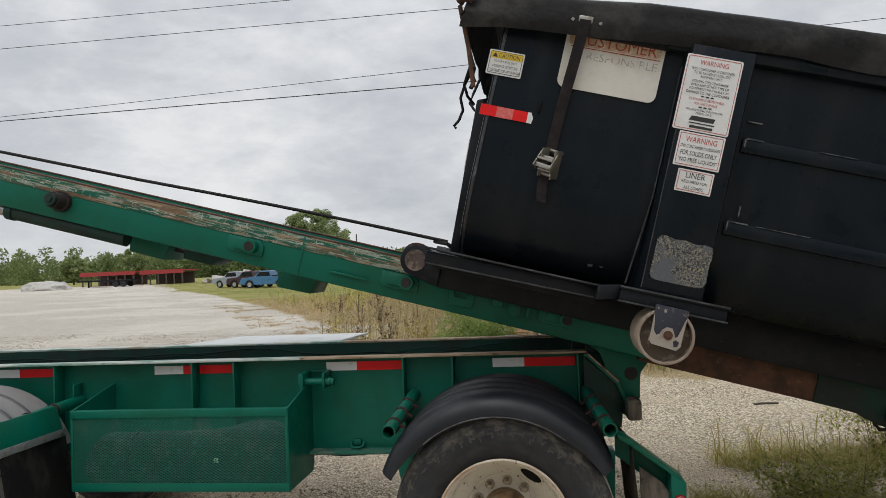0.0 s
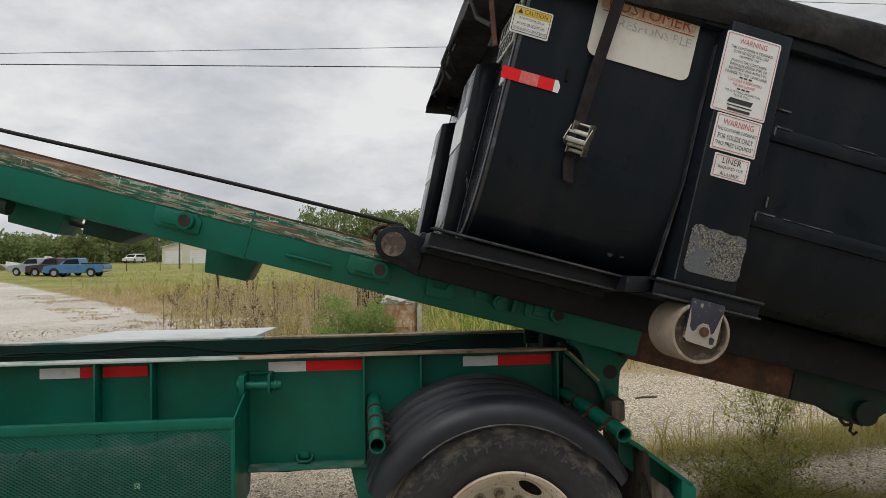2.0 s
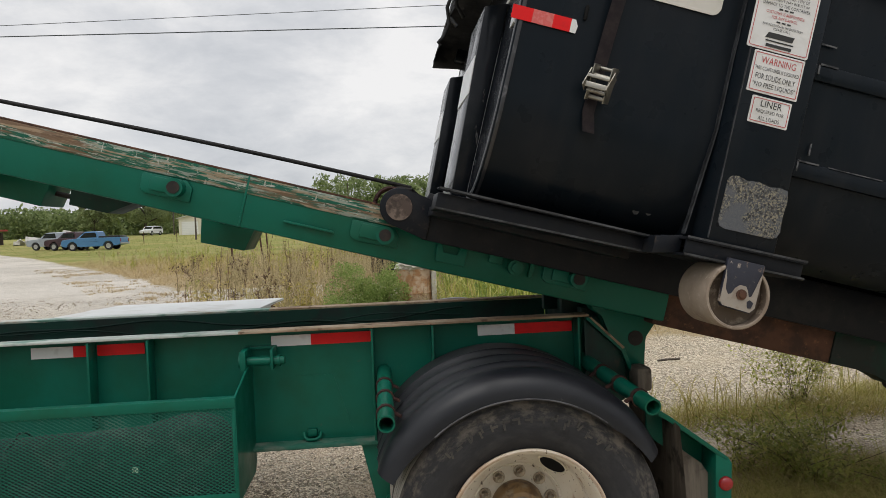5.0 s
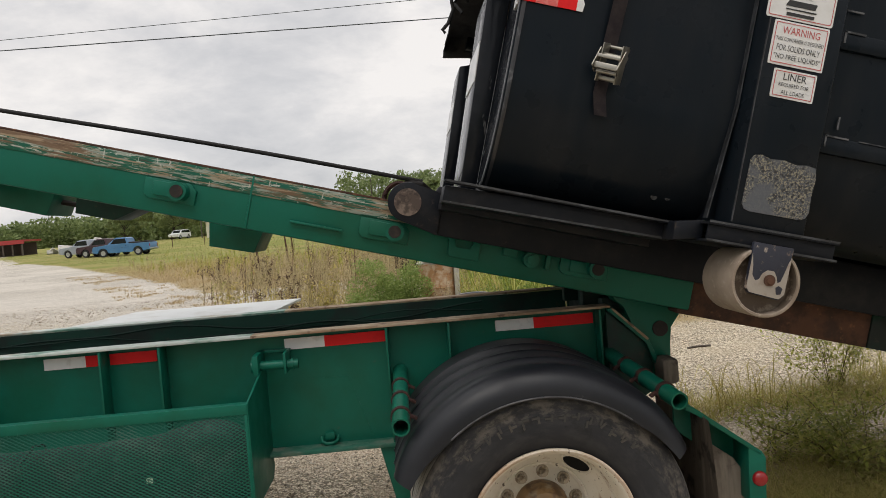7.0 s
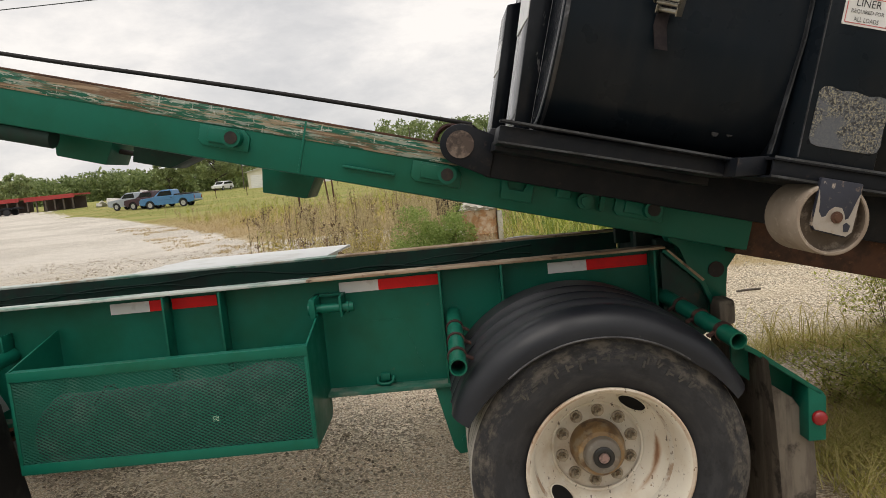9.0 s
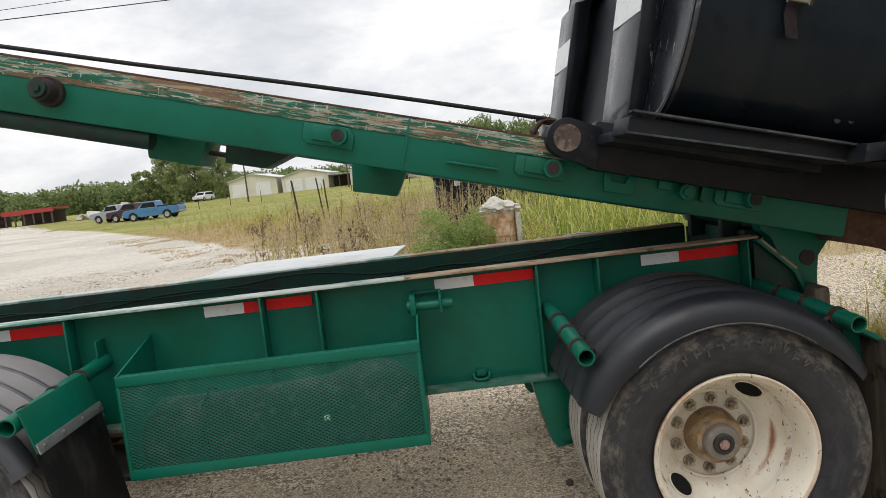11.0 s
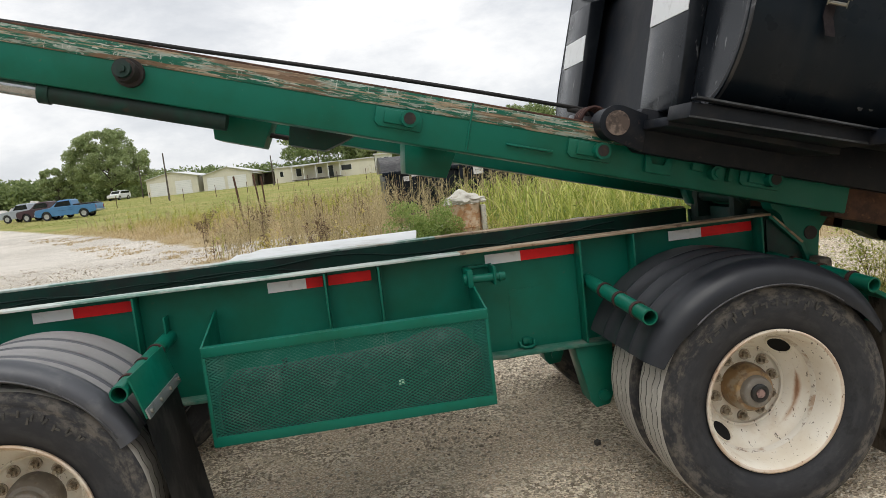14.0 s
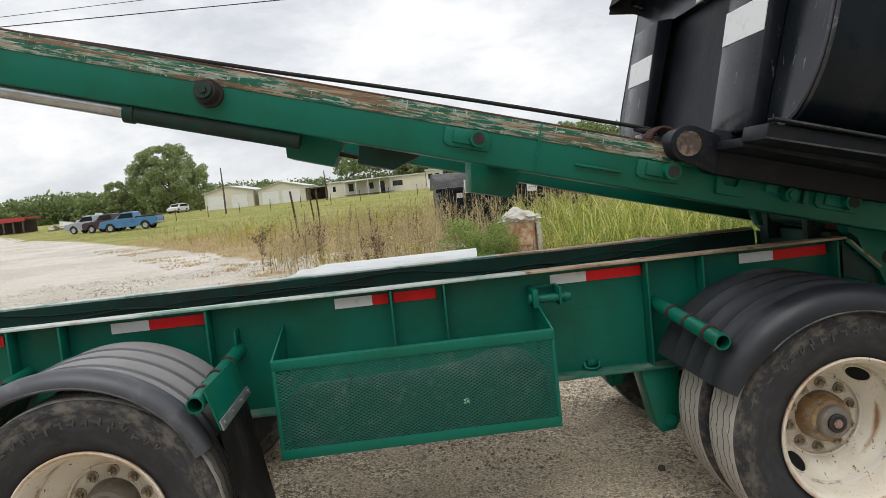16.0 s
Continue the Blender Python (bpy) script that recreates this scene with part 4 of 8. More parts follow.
    cyl(bm, (0, e + 0.30, 0), (0, FAR - e - 0.30, 0), 0.065, 24)
    cyl(bm, (0, -0.02, 0), (0, -0.10, 0), 0.20, 32)
    cyl(bm, (0, FAR + 0.02, 0), (0, FAR + 0.10, 0), 0.20, 32)
    cyl(bm, (0, e + 0.36, 0), (0, e + 0.55, 0), 0.275, 40)
    cyl(bm, (0, FAR - e - 0.36, 0), (0, FAR - e - 0.55, 0), 0.275, 40)
    part("axle", bm, M_rust, rim, "rusty axle and drums", at)


REAR_X, FRONT_X, HUB_Z = 0.068, -2.975, 0.503
for x in (REAR_X, FRONT_X):
    wheel(x)


def fender(cx, far=False):
    """A moulded half-round mudguard with three ribs and a rolled outer lip."""
    rear = cx > -1
    if rear:
        prof = [(0.590, -0.10), (0.604, -0.105), (0.606, -0.25)]
        for y in (-0.27, -0.42, -0.57):
            prof += [(0.607, y), (0.611, y - 0.010), (0.6115, y - 0.020), (0.606, y - 0.028), (0.605, y - 0.10)]
        prof += [(0.607, -0.690), (0.609, -0.715), (0.605, -0.745), (0.592, -0.775), (0.570, -0.798), (0.540, -0.811), (0.509, -0.813)]
    else:
        prof = [(0.560, -0.10), (0.574, -0.105), (0.576, -0.25)]
        for y in (-0.27, -0.42, -0.57):
            prof += [(0.577, y), (0.582, y - 0.010), (0.5825, y - 0.020), (0.576, y - 0.028), (0.576, y - 0.10)]
        prof += [(0.582, -0.675), (0.596, -0.695), (0.600, -0.725), (0.594, -0.755), (0.578, -0.778), (0.556, -0.788), (0.540, -0.788)]
    skin = prof + [(r - 0.008, y + (0.007 if y < -0.74 else 0)) for r, y in prof[::-1]]
    bm = bmesh.new()
    lift = (0.048 if far else 0.0) if rear else 0.024
    rows = []
    for k in range(49):
        a = radians(27 + (155 - 27) * k / 48) if rear else radians(24 + (157 - 24) * k / 48)
        ease = -0.012 * max(0, abs(k - 24) - 18) / 6
        trim = 0.045 * max(0.0, (abs(k - 24) - 15) / 9) if rear else 0.0  # the lip is cut shorter at both ends
        rows.append([bm.verts.new((cx + (max(r, 0.501 + trim) + ease) * math.cos(a), FAR - y if far else y, HUB_Z + lift + (max(r, 0.501 + trim) + ease) * math.sin(a))) for r, y in skin])
    n = len(skin)
    flats = (1, 2, 6, 7, 11, 12, 16, 17)
    for u, v in zip(rows, rows[1:]):
        for j in range(n):
            f = bm.faces.new((u[j], u[(j + 1) % n], v[(j + 1) % n], v[j]))
            f.material_index = 1 if j in flats else 0
    bm.faces.new(rows[0]), bm.faces.new(rows[-1][::-1])
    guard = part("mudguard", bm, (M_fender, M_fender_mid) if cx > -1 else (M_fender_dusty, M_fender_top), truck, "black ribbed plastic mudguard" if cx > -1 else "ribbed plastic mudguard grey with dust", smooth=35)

    if not far:
        r, y = (0.510, -0.814) if rear else (0.541, -0.7895)
        edge = [(cx + r * math.cos(radians(a)), y, HUB_Z + lift + r * math.sin(radians(a))) for a in range(52 if rear else 28, 131 if rear else 154, 3)]
        part("lip_edge", tube(bmesh.new(), edge, 0.0035, 6), M_lip, guard, "pale scuffed lip edge")
    else:
        # Thick pale tube drawn for the lit top edge of the far guard.
        edge = [(cx + 0.588 * math.cos(radians(a)), FAR + 0.700, HUB_Z + lift + 0.588 * math.sin(radians(a))) for a in range(27, 156, 3)]
        part("lip_edge", tube(bmesh.new(), edge, 0.022, 10), M_lip_far_lit, guard, "pale rim of the mudguard, painted as its lit edge")


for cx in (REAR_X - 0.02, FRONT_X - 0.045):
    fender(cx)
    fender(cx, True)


def bracket_pipe(x, z0, z1, side, y_end=-0.755, x_end=None):
    """A hollow green pipe that carries a mudguard, with three rusty straps."""
    bm = bmesh.new()
    a, b = Vector((x, -0.01, z0)), Vector((x if x_end is None else x_end, y_end, z1))
    cyl(bm, a, b, 0.033, 28, caps=False)
    cyl(bm, a, b, 0.027, 28, caps=False)
    d = (b - a).normalized()
    m = Matrix.Translation(b) @ d.to_track_quat("Z", "Y").to_matrix().to_4x4()
    vo = [bm.verts.new(m @ Vector((0.033 * math.cos(2 * math.pi * k / 28), 0.033 * math.sin(2 * math.pi * k / 28), 0))) for k in range(28)]
    vi = [bm.verts.new(m @ Vector((0.027 * math.cos(2 * math.pi * k / 28), 0.027 * math.sin(2 * math.pi * k / 28), 0))) for k in range(28)]
    for k in range(28):
        bm.faces.new((vo[k], vo[(k + 1) % 28], vi[(k + 1) % 28], vi[k]))
    pipe = part("bracket_pipe", bm, M_green, truck, "green hollow steel pipe")
    # Dark disc across the pipe paints the shade of its depth.
    bm = bmesh.new()
    cyl(bm, a.lerp(b, 0.55), a.lerp(b, 0.56), 0.0268, 20)
    part("plug", bm, M_hole_shade, pipe, "dark disc painted as shade inside the pipe")
    for f in (0.33, 0.58, 0.84):
        c = a.lerp(b, f)
        bm = bmesh.new()
        cyl(bm, c - d * 0.010, c + d * 0.010, 0.0385, 24)
        box(bm, c + Vector((side * 0.040, 0, -0.002)), (0.045, 0.026, 0.010), 0.002, Matrix.Rotation(radians(side * 28), 4, "Y"))
        part("strap", bm, M_clamp, pipe, "dark red-brown clamp")
    return pipe


bracket_pipe(-0.452, 0.985, 0.937, 1)
bracket_pipe(0.505, 0.990, 0.932, -1, -0.735, 0.567)
front_pipe = bracket_pipe(-2.508, 0.985, 0.950, -1, -0.81)
bracket_pipe(-3.50, 0.985, 0.945, 1)
bm = bmesh.new()
prism(bm, [(-2.508, 1.09), (-2.500, 1.09), (-2.500, 0.98), (-2.508, 0.98)], -0.09, -0.005, 0.001)
part("pipe_rib", bm, M_green, front_pipe)

# mud flaps
bm = bmesh.new()
m = Matrix.Translation((-2.480, 0, 0.965)) @ Matrix.Rotation(radians(-16), 4, "Y")
box(bm, (0.012, -0.535, -0.052), (0.008, 0.50, 0.170), 0.002)
hanger = part("flap_hanger", bm, M_green, truck, "bent green hanger plate", m)
bm = bmesh.new()
box(bm, (0.021, -0.535, -0.122), (0.008, 0.50, 0.040), 0.002)
part("clamp_strip", bm, M_alu, hanger, "aluminium clamp strip", m)
for y in (-0.75, -0.61, -0.46, -0.32):
    bm = bmesh.new()
    cyl(bm, (0.024, y, -0.122), (0.034, y, -0.122), 0.009, 6)
    part("bolt", bm, M_zinc, hanger, "", m)


def flap(x, z_top, tilt):
    bm = bmesh.new()
    ny, nz = 8, 16
    g = [[bm.verts.new((x + 0.010 * math.sin(3 * j / nz + 0.6 * i) + math.sin(radians(tilt)) * 0.74 * j / nz, -0.77 + 0.53 * i / ny, z_top - 0.74 * j / nz)) for i in range(ny + 1)] for j in range(nz + 1)]
    for j in range(nz):
        for i in range(ny):
            bm.faces.new((g[j][i], g[j][i + 1], g[j + 1][i + 1], g[j + 1][i]))
    bmesh.ops.solidify(bm, geom=bm.faces, thickness=0.010)
    return bm


part("mud_flap", flap(-2.448, 0.865, 7), M_flap, truck, "black rubber mud flap")
part("mud_flap", flap(0.655, 0.86, 2), M_flap_dirty, truck, "mud-caked brown mud flap")
bm = bmesh.new()
prism(bm, [(0.700, 0.74), (0.80, 0.665), (0.875, 0.55), (0.882, 0.36), (0.870, 0.20), (0.845, 0.15), (0.835, 0.24), (0.80, 0.21), (0.70, 0.14)], -0.632, -0.622, 0.002)
part("side_flap", bm, M_flap_dirty, truck, "torn mud-caked side flap")

# tail arm with its lamp
bm = bmesh.new()
prism(bm, [(0.600, 0.905), (0.645, 0.880), (0.880, 0.700), (0.892, 0.680), (0.885, 0.515), (0.815, 0.515), (0.805, 0.620), (0.60, 0.775)], -0.572, -0.555, 0.003)
tail = part("tail_arm", bm, M_green, truck, "green tail lamp bracket")
part("top_plate", prism(bmesh.new(), [(0.600, 0.907), (0.645, 0.883), (0.882, 0.703), (0.872, 0.690), (0.637, 0.866), (0.600, 0.886)], -0.70, -0.574, 0.002), M_green, tail)
part("lamp_plate", prism(bmesh.new(), [(0.828, 0.722), (0.884, 0.700), (0.895, 0.680), (0.888, 0.515), (0.822, 0.515)], -0.70, -0.574, 0.005), M_green, tail, "green lamp plate")
bm = bmesh.new()
revolve(bm, [(0.028, -0.700), (0.028, -0.709), (0.024, -0.715), (0.013, -0.720), (0.0, -0.722)], 0.864, 0.604, 28)
part("tail_lamp", bm, M_lens, tail, "round red lamp")

# rear pivot plates, gusset and spring hangers
for y0, y1 in ((-0.060, 0.030), (FAR - 0.030, FAR + 0.060)):
    bm = bmesh.new()
    prism(bm, [(0.518, 1.322), (0.677, 1.343), (0.898, 1.28), (0.904, 1.201), (0.84, 1.137), (0.798, 1.09), (0.796, 0.953), (0.719, 0.857), (0.618, 0.889), (0.608, 1.026), (0.624, 1.132), (0.597, 1.201), (0.55, 1.227)], y0, y1, 0.006)
    plate = part("pivot_plate", bm, M_green, truck, "thick green hinge plate")
    bm = bmesh.new()
    cyl(bm, (0.752, y0 - 0.006, 1.085), (0.752, y1, 1.085), 0.036, 28)
    part("hinge_pin", bm, M_pin, plate, "dark rusty hinge pin")
bm = bmesh.new()
prism(bm, [(0.505, 1.201), (0.526, 1.201), (0.683, 1.050), (0.719, 0.953), (0.707, 0.933), (0.671, 1.034), (0.516, 1.187), (0.505, 1.187)], -0.100, -0.062, 0.002)
gusset = part("gusset", bm, M_green, truck, "sloping green gusset with worn edge")
bm = bmesh.new()
prism(bm, [(0.516, 1.202), (0.528, 1.202), (0.685, 1.051), (0.675, 1.044)], -0.1025, -0.098)
part("worn_edge", bm, M_flange_rust, gusset, "worn pale edge")
# Recessed hinge parts in darker green: painted shade together with grime.
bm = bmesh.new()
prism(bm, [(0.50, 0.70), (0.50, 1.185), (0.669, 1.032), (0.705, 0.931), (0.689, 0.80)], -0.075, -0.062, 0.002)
part("gusset_web", bm, M_green_dark, gusset, "grimy green gusset web, shade painted in")
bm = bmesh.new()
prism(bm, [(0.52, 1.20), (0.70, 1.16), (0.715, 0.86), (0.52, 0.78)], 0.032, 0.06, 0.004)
part("end_plate", bm, M_green_dark, truck, "grimy rear end plate, shade painted in")
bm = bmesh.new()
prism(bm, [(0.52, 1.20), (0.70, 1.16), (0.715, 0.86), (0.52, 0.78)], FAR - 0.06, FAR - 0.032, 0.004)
part("end_plate", bm, M_green_dark, truck, "grimy rear end plate, shade painted in")
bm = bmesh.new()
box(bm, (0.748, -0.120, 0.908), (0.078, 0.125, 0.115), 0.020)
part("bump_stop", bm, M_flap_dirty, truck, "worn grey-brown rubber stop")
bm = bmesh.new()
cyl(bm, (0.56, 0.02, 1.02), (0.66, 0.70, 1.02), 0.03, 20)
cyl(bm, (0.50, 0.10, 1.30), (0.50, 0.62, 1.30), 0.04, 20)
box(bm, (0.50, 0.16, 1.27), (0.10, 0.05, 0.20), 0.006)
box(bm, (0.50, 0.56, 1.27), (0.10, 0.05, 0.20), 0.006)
part("hinge_shaft", bm, M_green_dark, truck, "greasy hinge shaft, shade painted in")
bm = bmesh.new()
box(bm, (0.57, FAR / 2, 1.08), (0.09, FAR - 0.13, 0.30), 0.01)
part("hinge_tube", bm, M_green_dark, truck, "greasy cross tube at the hinge, darkened with painted shade")
for y0, y1 in ((-0.075, 0.075), (FAR - 0.075, FAR + 0.075)):
    for x in (-0.47, 0.55, -3.5):
        bm = bmesh.new()
        prism(bm, [(x - 0.10, 0.665), (x + 0.10, 0.665), (x + 0.085, 0.40), (x + 0.06, 0.345), (x - 0.01, 0.335), (x - 0.035, 0.37)], y0, y1, 0.006)
        hang = part("spring_hanger", bm, M_green, truck, "green spring hanger")
        bm = bmesh.new()
        cyl(bm, (x + 0.03, y0 - 0.02, 0.40), (x + 0.03, y1 + 0.02, 0.40), 0.028, 18)
        part("bolt", bm, M_green, hang)
for x in (REAR_X, FRONT_X):
    for y in (WEB, FAR):
        bm = bmesh.new()
        for k in range(5):
            box(bm, (x, y, 0.60 - 0.018 * k), (0.95 - 0.14 * k, 0.075, 0.014), 0.002)
        part("leaf_spring", bm, M_rust, truck, "rusty leaf spring")

# lashing ring and pin bracket on the web
bm = bmesh.new()
tube(bm, [(-0.832, -0.012, 0.718), (-0.830, -0.030, 0.698), (-0.812, -0.040, 0.690), (-0.780, -0.040, 0.690), (-0.760, -0.030, 0.698), (-0.758, -0.012, 0.718)], 0.008, 10)
box(bm, (-0.795, -0.012, 0.718), (0.045, 0.020, 0.035), 0.005)
part("lashing_ring", bm, M_green, near_rail)
bm = bmesh.new()
prism(bm, [(-1.085, 1.135), (-1.060, 1.135), (-1.060, 1.05), (-1.085, 1.05)], -0.16, -0.006, 0.002)
prism(bm, [(-0.955, 1.135), (-0.943, 1.135), (-0.943, 1.045), (-0.955, 1.045)], -0.14, -0.006, 0.002)
box(bm, (-1.01, -0.012, 1.128), (0.14, 0.016, 0.014), 0.002)
clip = part("pin_bracket", bm, M_green, near_rail)
bm = bmesh.new()
cyl(bm, (-1.10, -0.105, 1.082), (-0.895, -0.105, 1.080), 0.020, 22)
cyl(bm, (-0.925, -0.105, 1.080), (-0.915, -0.105, 1.080), 0.026, 22)
cyl(bm, (-1.098, -0.105, 1.082), (-1.086, -0.105, 1.082), 0.030, 10)
part("pin", bm, M_green, clip)

# ---- tool basket with expanded-metal front ----
BX0, BX1, BY, BZ0, BZ1 = -2.285, -1.060, -0.430, 0.562, 0.995
bm = bmesh.new()
box(bm, ((BX0 + BX1) / 2, BY, BZ1 - 0.020), (BX1 - BX0, 0.006, 0.040), 0.001)
basket = part("tool_basket", bm, M_green, truck, "green basket with expanded metal front")
for c, size in (((((BX0 + BX1) / 2), BY + 0.0235, BZ1 - 0.003), (BX1 - BX0, 0.040, 0.006)), (((BX0 + BX1) / 2, BY, BZ0 + 0.022), (BX1 - BX0, 0.006, 0.044)),
                ((BX0 + 0.006, BY, (BZ0 + BZ1) / 2), (0.012, 0.006, BZ1 - BZ0 - 0.085)), ((BX1 - 0.006, BY, (BZ0 + BZ1) / 2), (0.012, 0.006, BZ1 - BZ0 - 0.085))):
    bm = bmesh.new()
    box(bm, c, size, 0.001)
    part("basket_rim", bm, M_green, basket)
# Floor and back plate use the dark green, painting in the basket's inner shade.
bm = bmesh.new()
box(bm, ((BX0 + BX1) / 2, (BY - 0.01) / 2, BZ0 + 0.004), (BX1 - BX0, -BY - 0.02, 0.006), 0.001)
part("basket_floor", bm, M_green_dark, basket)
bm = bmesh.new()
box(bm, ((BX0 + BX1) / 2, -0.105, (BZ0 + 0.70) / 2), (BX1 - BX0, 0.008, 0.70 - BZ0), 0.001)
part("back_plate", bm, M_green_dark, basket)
for x in (BX0, BX1):
    bm = bmesh.new()
    lo = [(x - 0.004, BY, BZ0), (x - 0.004, BY, BZ1), (x - 0.004, -0.10, 1.065), (x - 0.004, -0.012, 1.085), (x - 0.004, -0.012, BZ0 + 0.04), (x - 0.004, -0.05, BZ0)]
    va = [bm.verts.new(p) for p in lo]
    vb = [bm.verts.new((p[0] + 0.008, p[1], p[2])) for p in lo]
    bm.faces.new(va), bm.faces.new(vb[::-1])
    for k in range(len(lo)):
        bm.faces.new((va[k], va[(k + 1) % len(lo)], vb[(k + 1) % len(lo)], vb[k]))
    part("end_plate", bm, M_green, basket)
cols, rows_n = 49, 25
wx, wz = (BX1 - BX0 - 0.02) / cols, (BZ1 - BZ0 - 0.075) / rows_n
vs, fs = [], []


def strand(p, q, w=0.0014, d=0.0005):
    """A flat strand of expanded metal between two points in x and z."""
    dx, dz = q[0] - p[0], q[1] - p[1]
    ln = math.hypot(dx, dz)
    ox, oz = -dz / ln * w, dx / ln * w
    k = len(vs)
    for (x, z), s in ((p, 1), (p, -1), (q, 1), (q, -1)):
        vs.append((x + s * ox, BY + 0.002 + s * d, z + s * oz))
        vs.append((x + s * ox, BY + 0.0045 + s * d, z + s * oz))
    fs.extend([(k, k + 2, k + 6, k + 4), (k + 1, k + 5, k + 7, k + 3), (k, k + 4, k + 5, k + 1), (k + 2, k + 3, k + 7, k + 6)])


for j in range(rows_n + 1):
    z = BZ0 + 0.040 + j * wz
    for i in range(cols):
        x = BX0 + 0.01 + i * wx
        mid = (x + wx / 2, z + wz / 2) if j < rows_n else None
        if mid:
            strand((x, z), mid), strand(mid, (x + wx, z))
        if j > 0:
            low_mid = (x + wx / 2, z - wz / 2)
            strand((x, z), low_mid), strand(low_mid, (x + wx, z))
me2 = bpy.data.meshes.new("expanded_mesh")
me2.from_pydata(vs, [], fs)
me2.materials.append(M_strand)
mesh_ob = new("expanded_mesh", me2)
mesh_ob.parent = basket
tagged(mesh_ob, "green diamond-pattern expanded metal")

# ---- the hoist ----
TILT_DEG, PIV = 15.1, (0.415, 1.400)
MH = Matrix.Translation((PIV[0], 0, PIV[1])) @ Matrix.Rotation(radians(TILT_DEG), 4, "Y")
HY0, HY1 = -0.240, -0.110  # the near beam


def beam(flip):
    fy = (lambda y: FAR - y) if flip else (lambda y: y)
    bm = bmesh.new()
    box(bm, (-2.55, (fy(HY0) + fy(HY1)) / 2, 0.008), (6.0, HY1 - HY0, 0.225), 0.010)
    body = part("hoist_beam", bm, M_green, truck, "long green hoist beam with worn top edge", MH)
    bm = bmesh.new()
    box(bm, (-2.60, fy(HY0 - 0.001), 0.081), (5.9, 0.008, 0.076), 0.003)
    posed(part("wear_strip", bm, M_scuff, body, "scraped green paint with rust and bare streaks"), MH)
    bm = bmesh.new()
    box(bm, (-2.60, (fy(HY0) + fy(HY1)) / 2, 0.1235), (5.9, HY1 - HY0 + 0.006, 0.010), 0.003)
    posed(part("top_edge", bm, M_rust, body, "rusty rubbed top edge"), MH)
    # tail behind the hinge
    bm = bmesh.new()
    box(bm, (0.88, (fy(HY0 + 0.02) + fy(HY1)) / 2, -0.030), (0.95, HY1 - HY0 - 0.02, 0.19), 0.006)
    part("tail_beam", bm, M_rust, body, "rusty tail beam", MH)
    bm = bmesh.new()
    prism(bm, [(1.28, 0.06), (1.95, 0.06), (1.78, -0.10), (1.70, -0.17), (1.60, -0.16), (1.50, -0.125), (1.28, -0.125)], fy(HY0 + 0.01), fy(HY1), 0.004)
    part("tail_end", bm, M_tail_shade, body, "green tail end with painted shade", MH)
    bm = bmesh.new()
    cyl(bm, (1.68, fy(HY0 - 0.03), -0.10), (1.68, fy(HY1), -0.10), 0.062, 28)
    part("tail_roller", bm, M_tail_shade, body, "grimy tail roller with painted shade", MH)
    return body


def hook(pts, r):
    part("tail_hook", tube(bmesh.new(), pts, r, 8), M_pin, truck, "dark steel hook under the tail")


hoist = beam(False)
beam(True)
hook([(1.92, -0.18, 0.90), (1.925, -0.18, 0.82), (1.945, -0.185, 0.795), (1.970, -0.19, 0.795), (1.980, -0.19, 0.815)], 0.010)
hook([(1.99, -0.17, 0.86), (1.992, -0.17, 0.79), (1.980, -0.175, 0.76), (1.995, -0.18, 0.742), (2.015, -0.18, 0.755)], 0.008)

# pins and brackets along the near beam
for s, plate_on in ((-2.955, False), (-1.765, True), (-0.868, True), (0.0, True)):
    bm = bmesh.new()
    y = HY0
    if plate_on:
        prism(bm, [(s - 0.150, 0.036), (s + 0.035, 0.040), (s + 0.062, 0.012), (s + 0.062, -0.048), (s - 0.130, -0.048), (s - 0.150, -0.03)], y - 0.016, y + 0.004, 0.003)
        box(bm, (s - 0.045, y - 0.022, 0.0), (0.13, 0.022, 0.060), 0.004)
        cyl(bm, (s, y - 0.075, 0), (s, y, 0), 0.038, 28)
        pin = part("roller_bracket", bm, M_green, hoist, "green bracket with round boss", MH)
        # The boss is hollow: a dark disc paints the shade of its hole.
        bm = bmesh.new()
        cyl(bm, (s, y - 0.080, 0), (s, y - 0.060, 0), 0.026, 24)
        part("dark_round_end", bm, M_pin, hoist, "dark disc painted as the hollow of the boss", MH)
    else:
        cyl(bm, (s, y - 0.03, 0), (s, y, 0), 0.060, 32)
        cyl(bm, (s - 0.006, y - 0.085, 0.004), (s, y - 0.02, 0), 0.047, 32)
        part("pin", bm, M_pin, hoist, "dark rusty hinge pin", MH)
        bm = bmesh.new()
        cyl(bm, (s - 0.008, y - 0.105, 0.006), (s - 0.006, y - 0.08, 0.004), 0.036, 28)
        cyl(bm, (s - 0.008, y - 0.118, 0.006), (s - 0.008, y - 0.10, 0.006), 0.018, 6)
        part("dark_round_end", bm, M_green_dark, hoist, "dark green pin head", MH)
bm = bmesh.new()
box(bm, (-1.195, HY0 - 0.012, -0.037), (0.22, 0.026, 0.010), 0.003)
part("rib", bm, M_green, hoist, "", MH)
bm = bmesh.new()
cyl(bm, (-0.28, HY0 - 0.045, -0.012), (-0.28, HY0, -0.012), 0.034, 26)
cyl(bm, (-0.28, HY0 - 0.058, -0.012), (-0.28, HY0 - 0.04, -0.012), 0.022, 6)
box(bm, (-0.205, HY0 - 0.015, 0.0), (0.022, 0.030, 0.085), 0.004)
box(bm, (-0.37, HY0 - 0.010, 0.010), (0.06, 0.020, 0.05), 0.004)
part("cylinder_boss", bm, M_green, hoist, "", MH)
bm = bmesh.new()
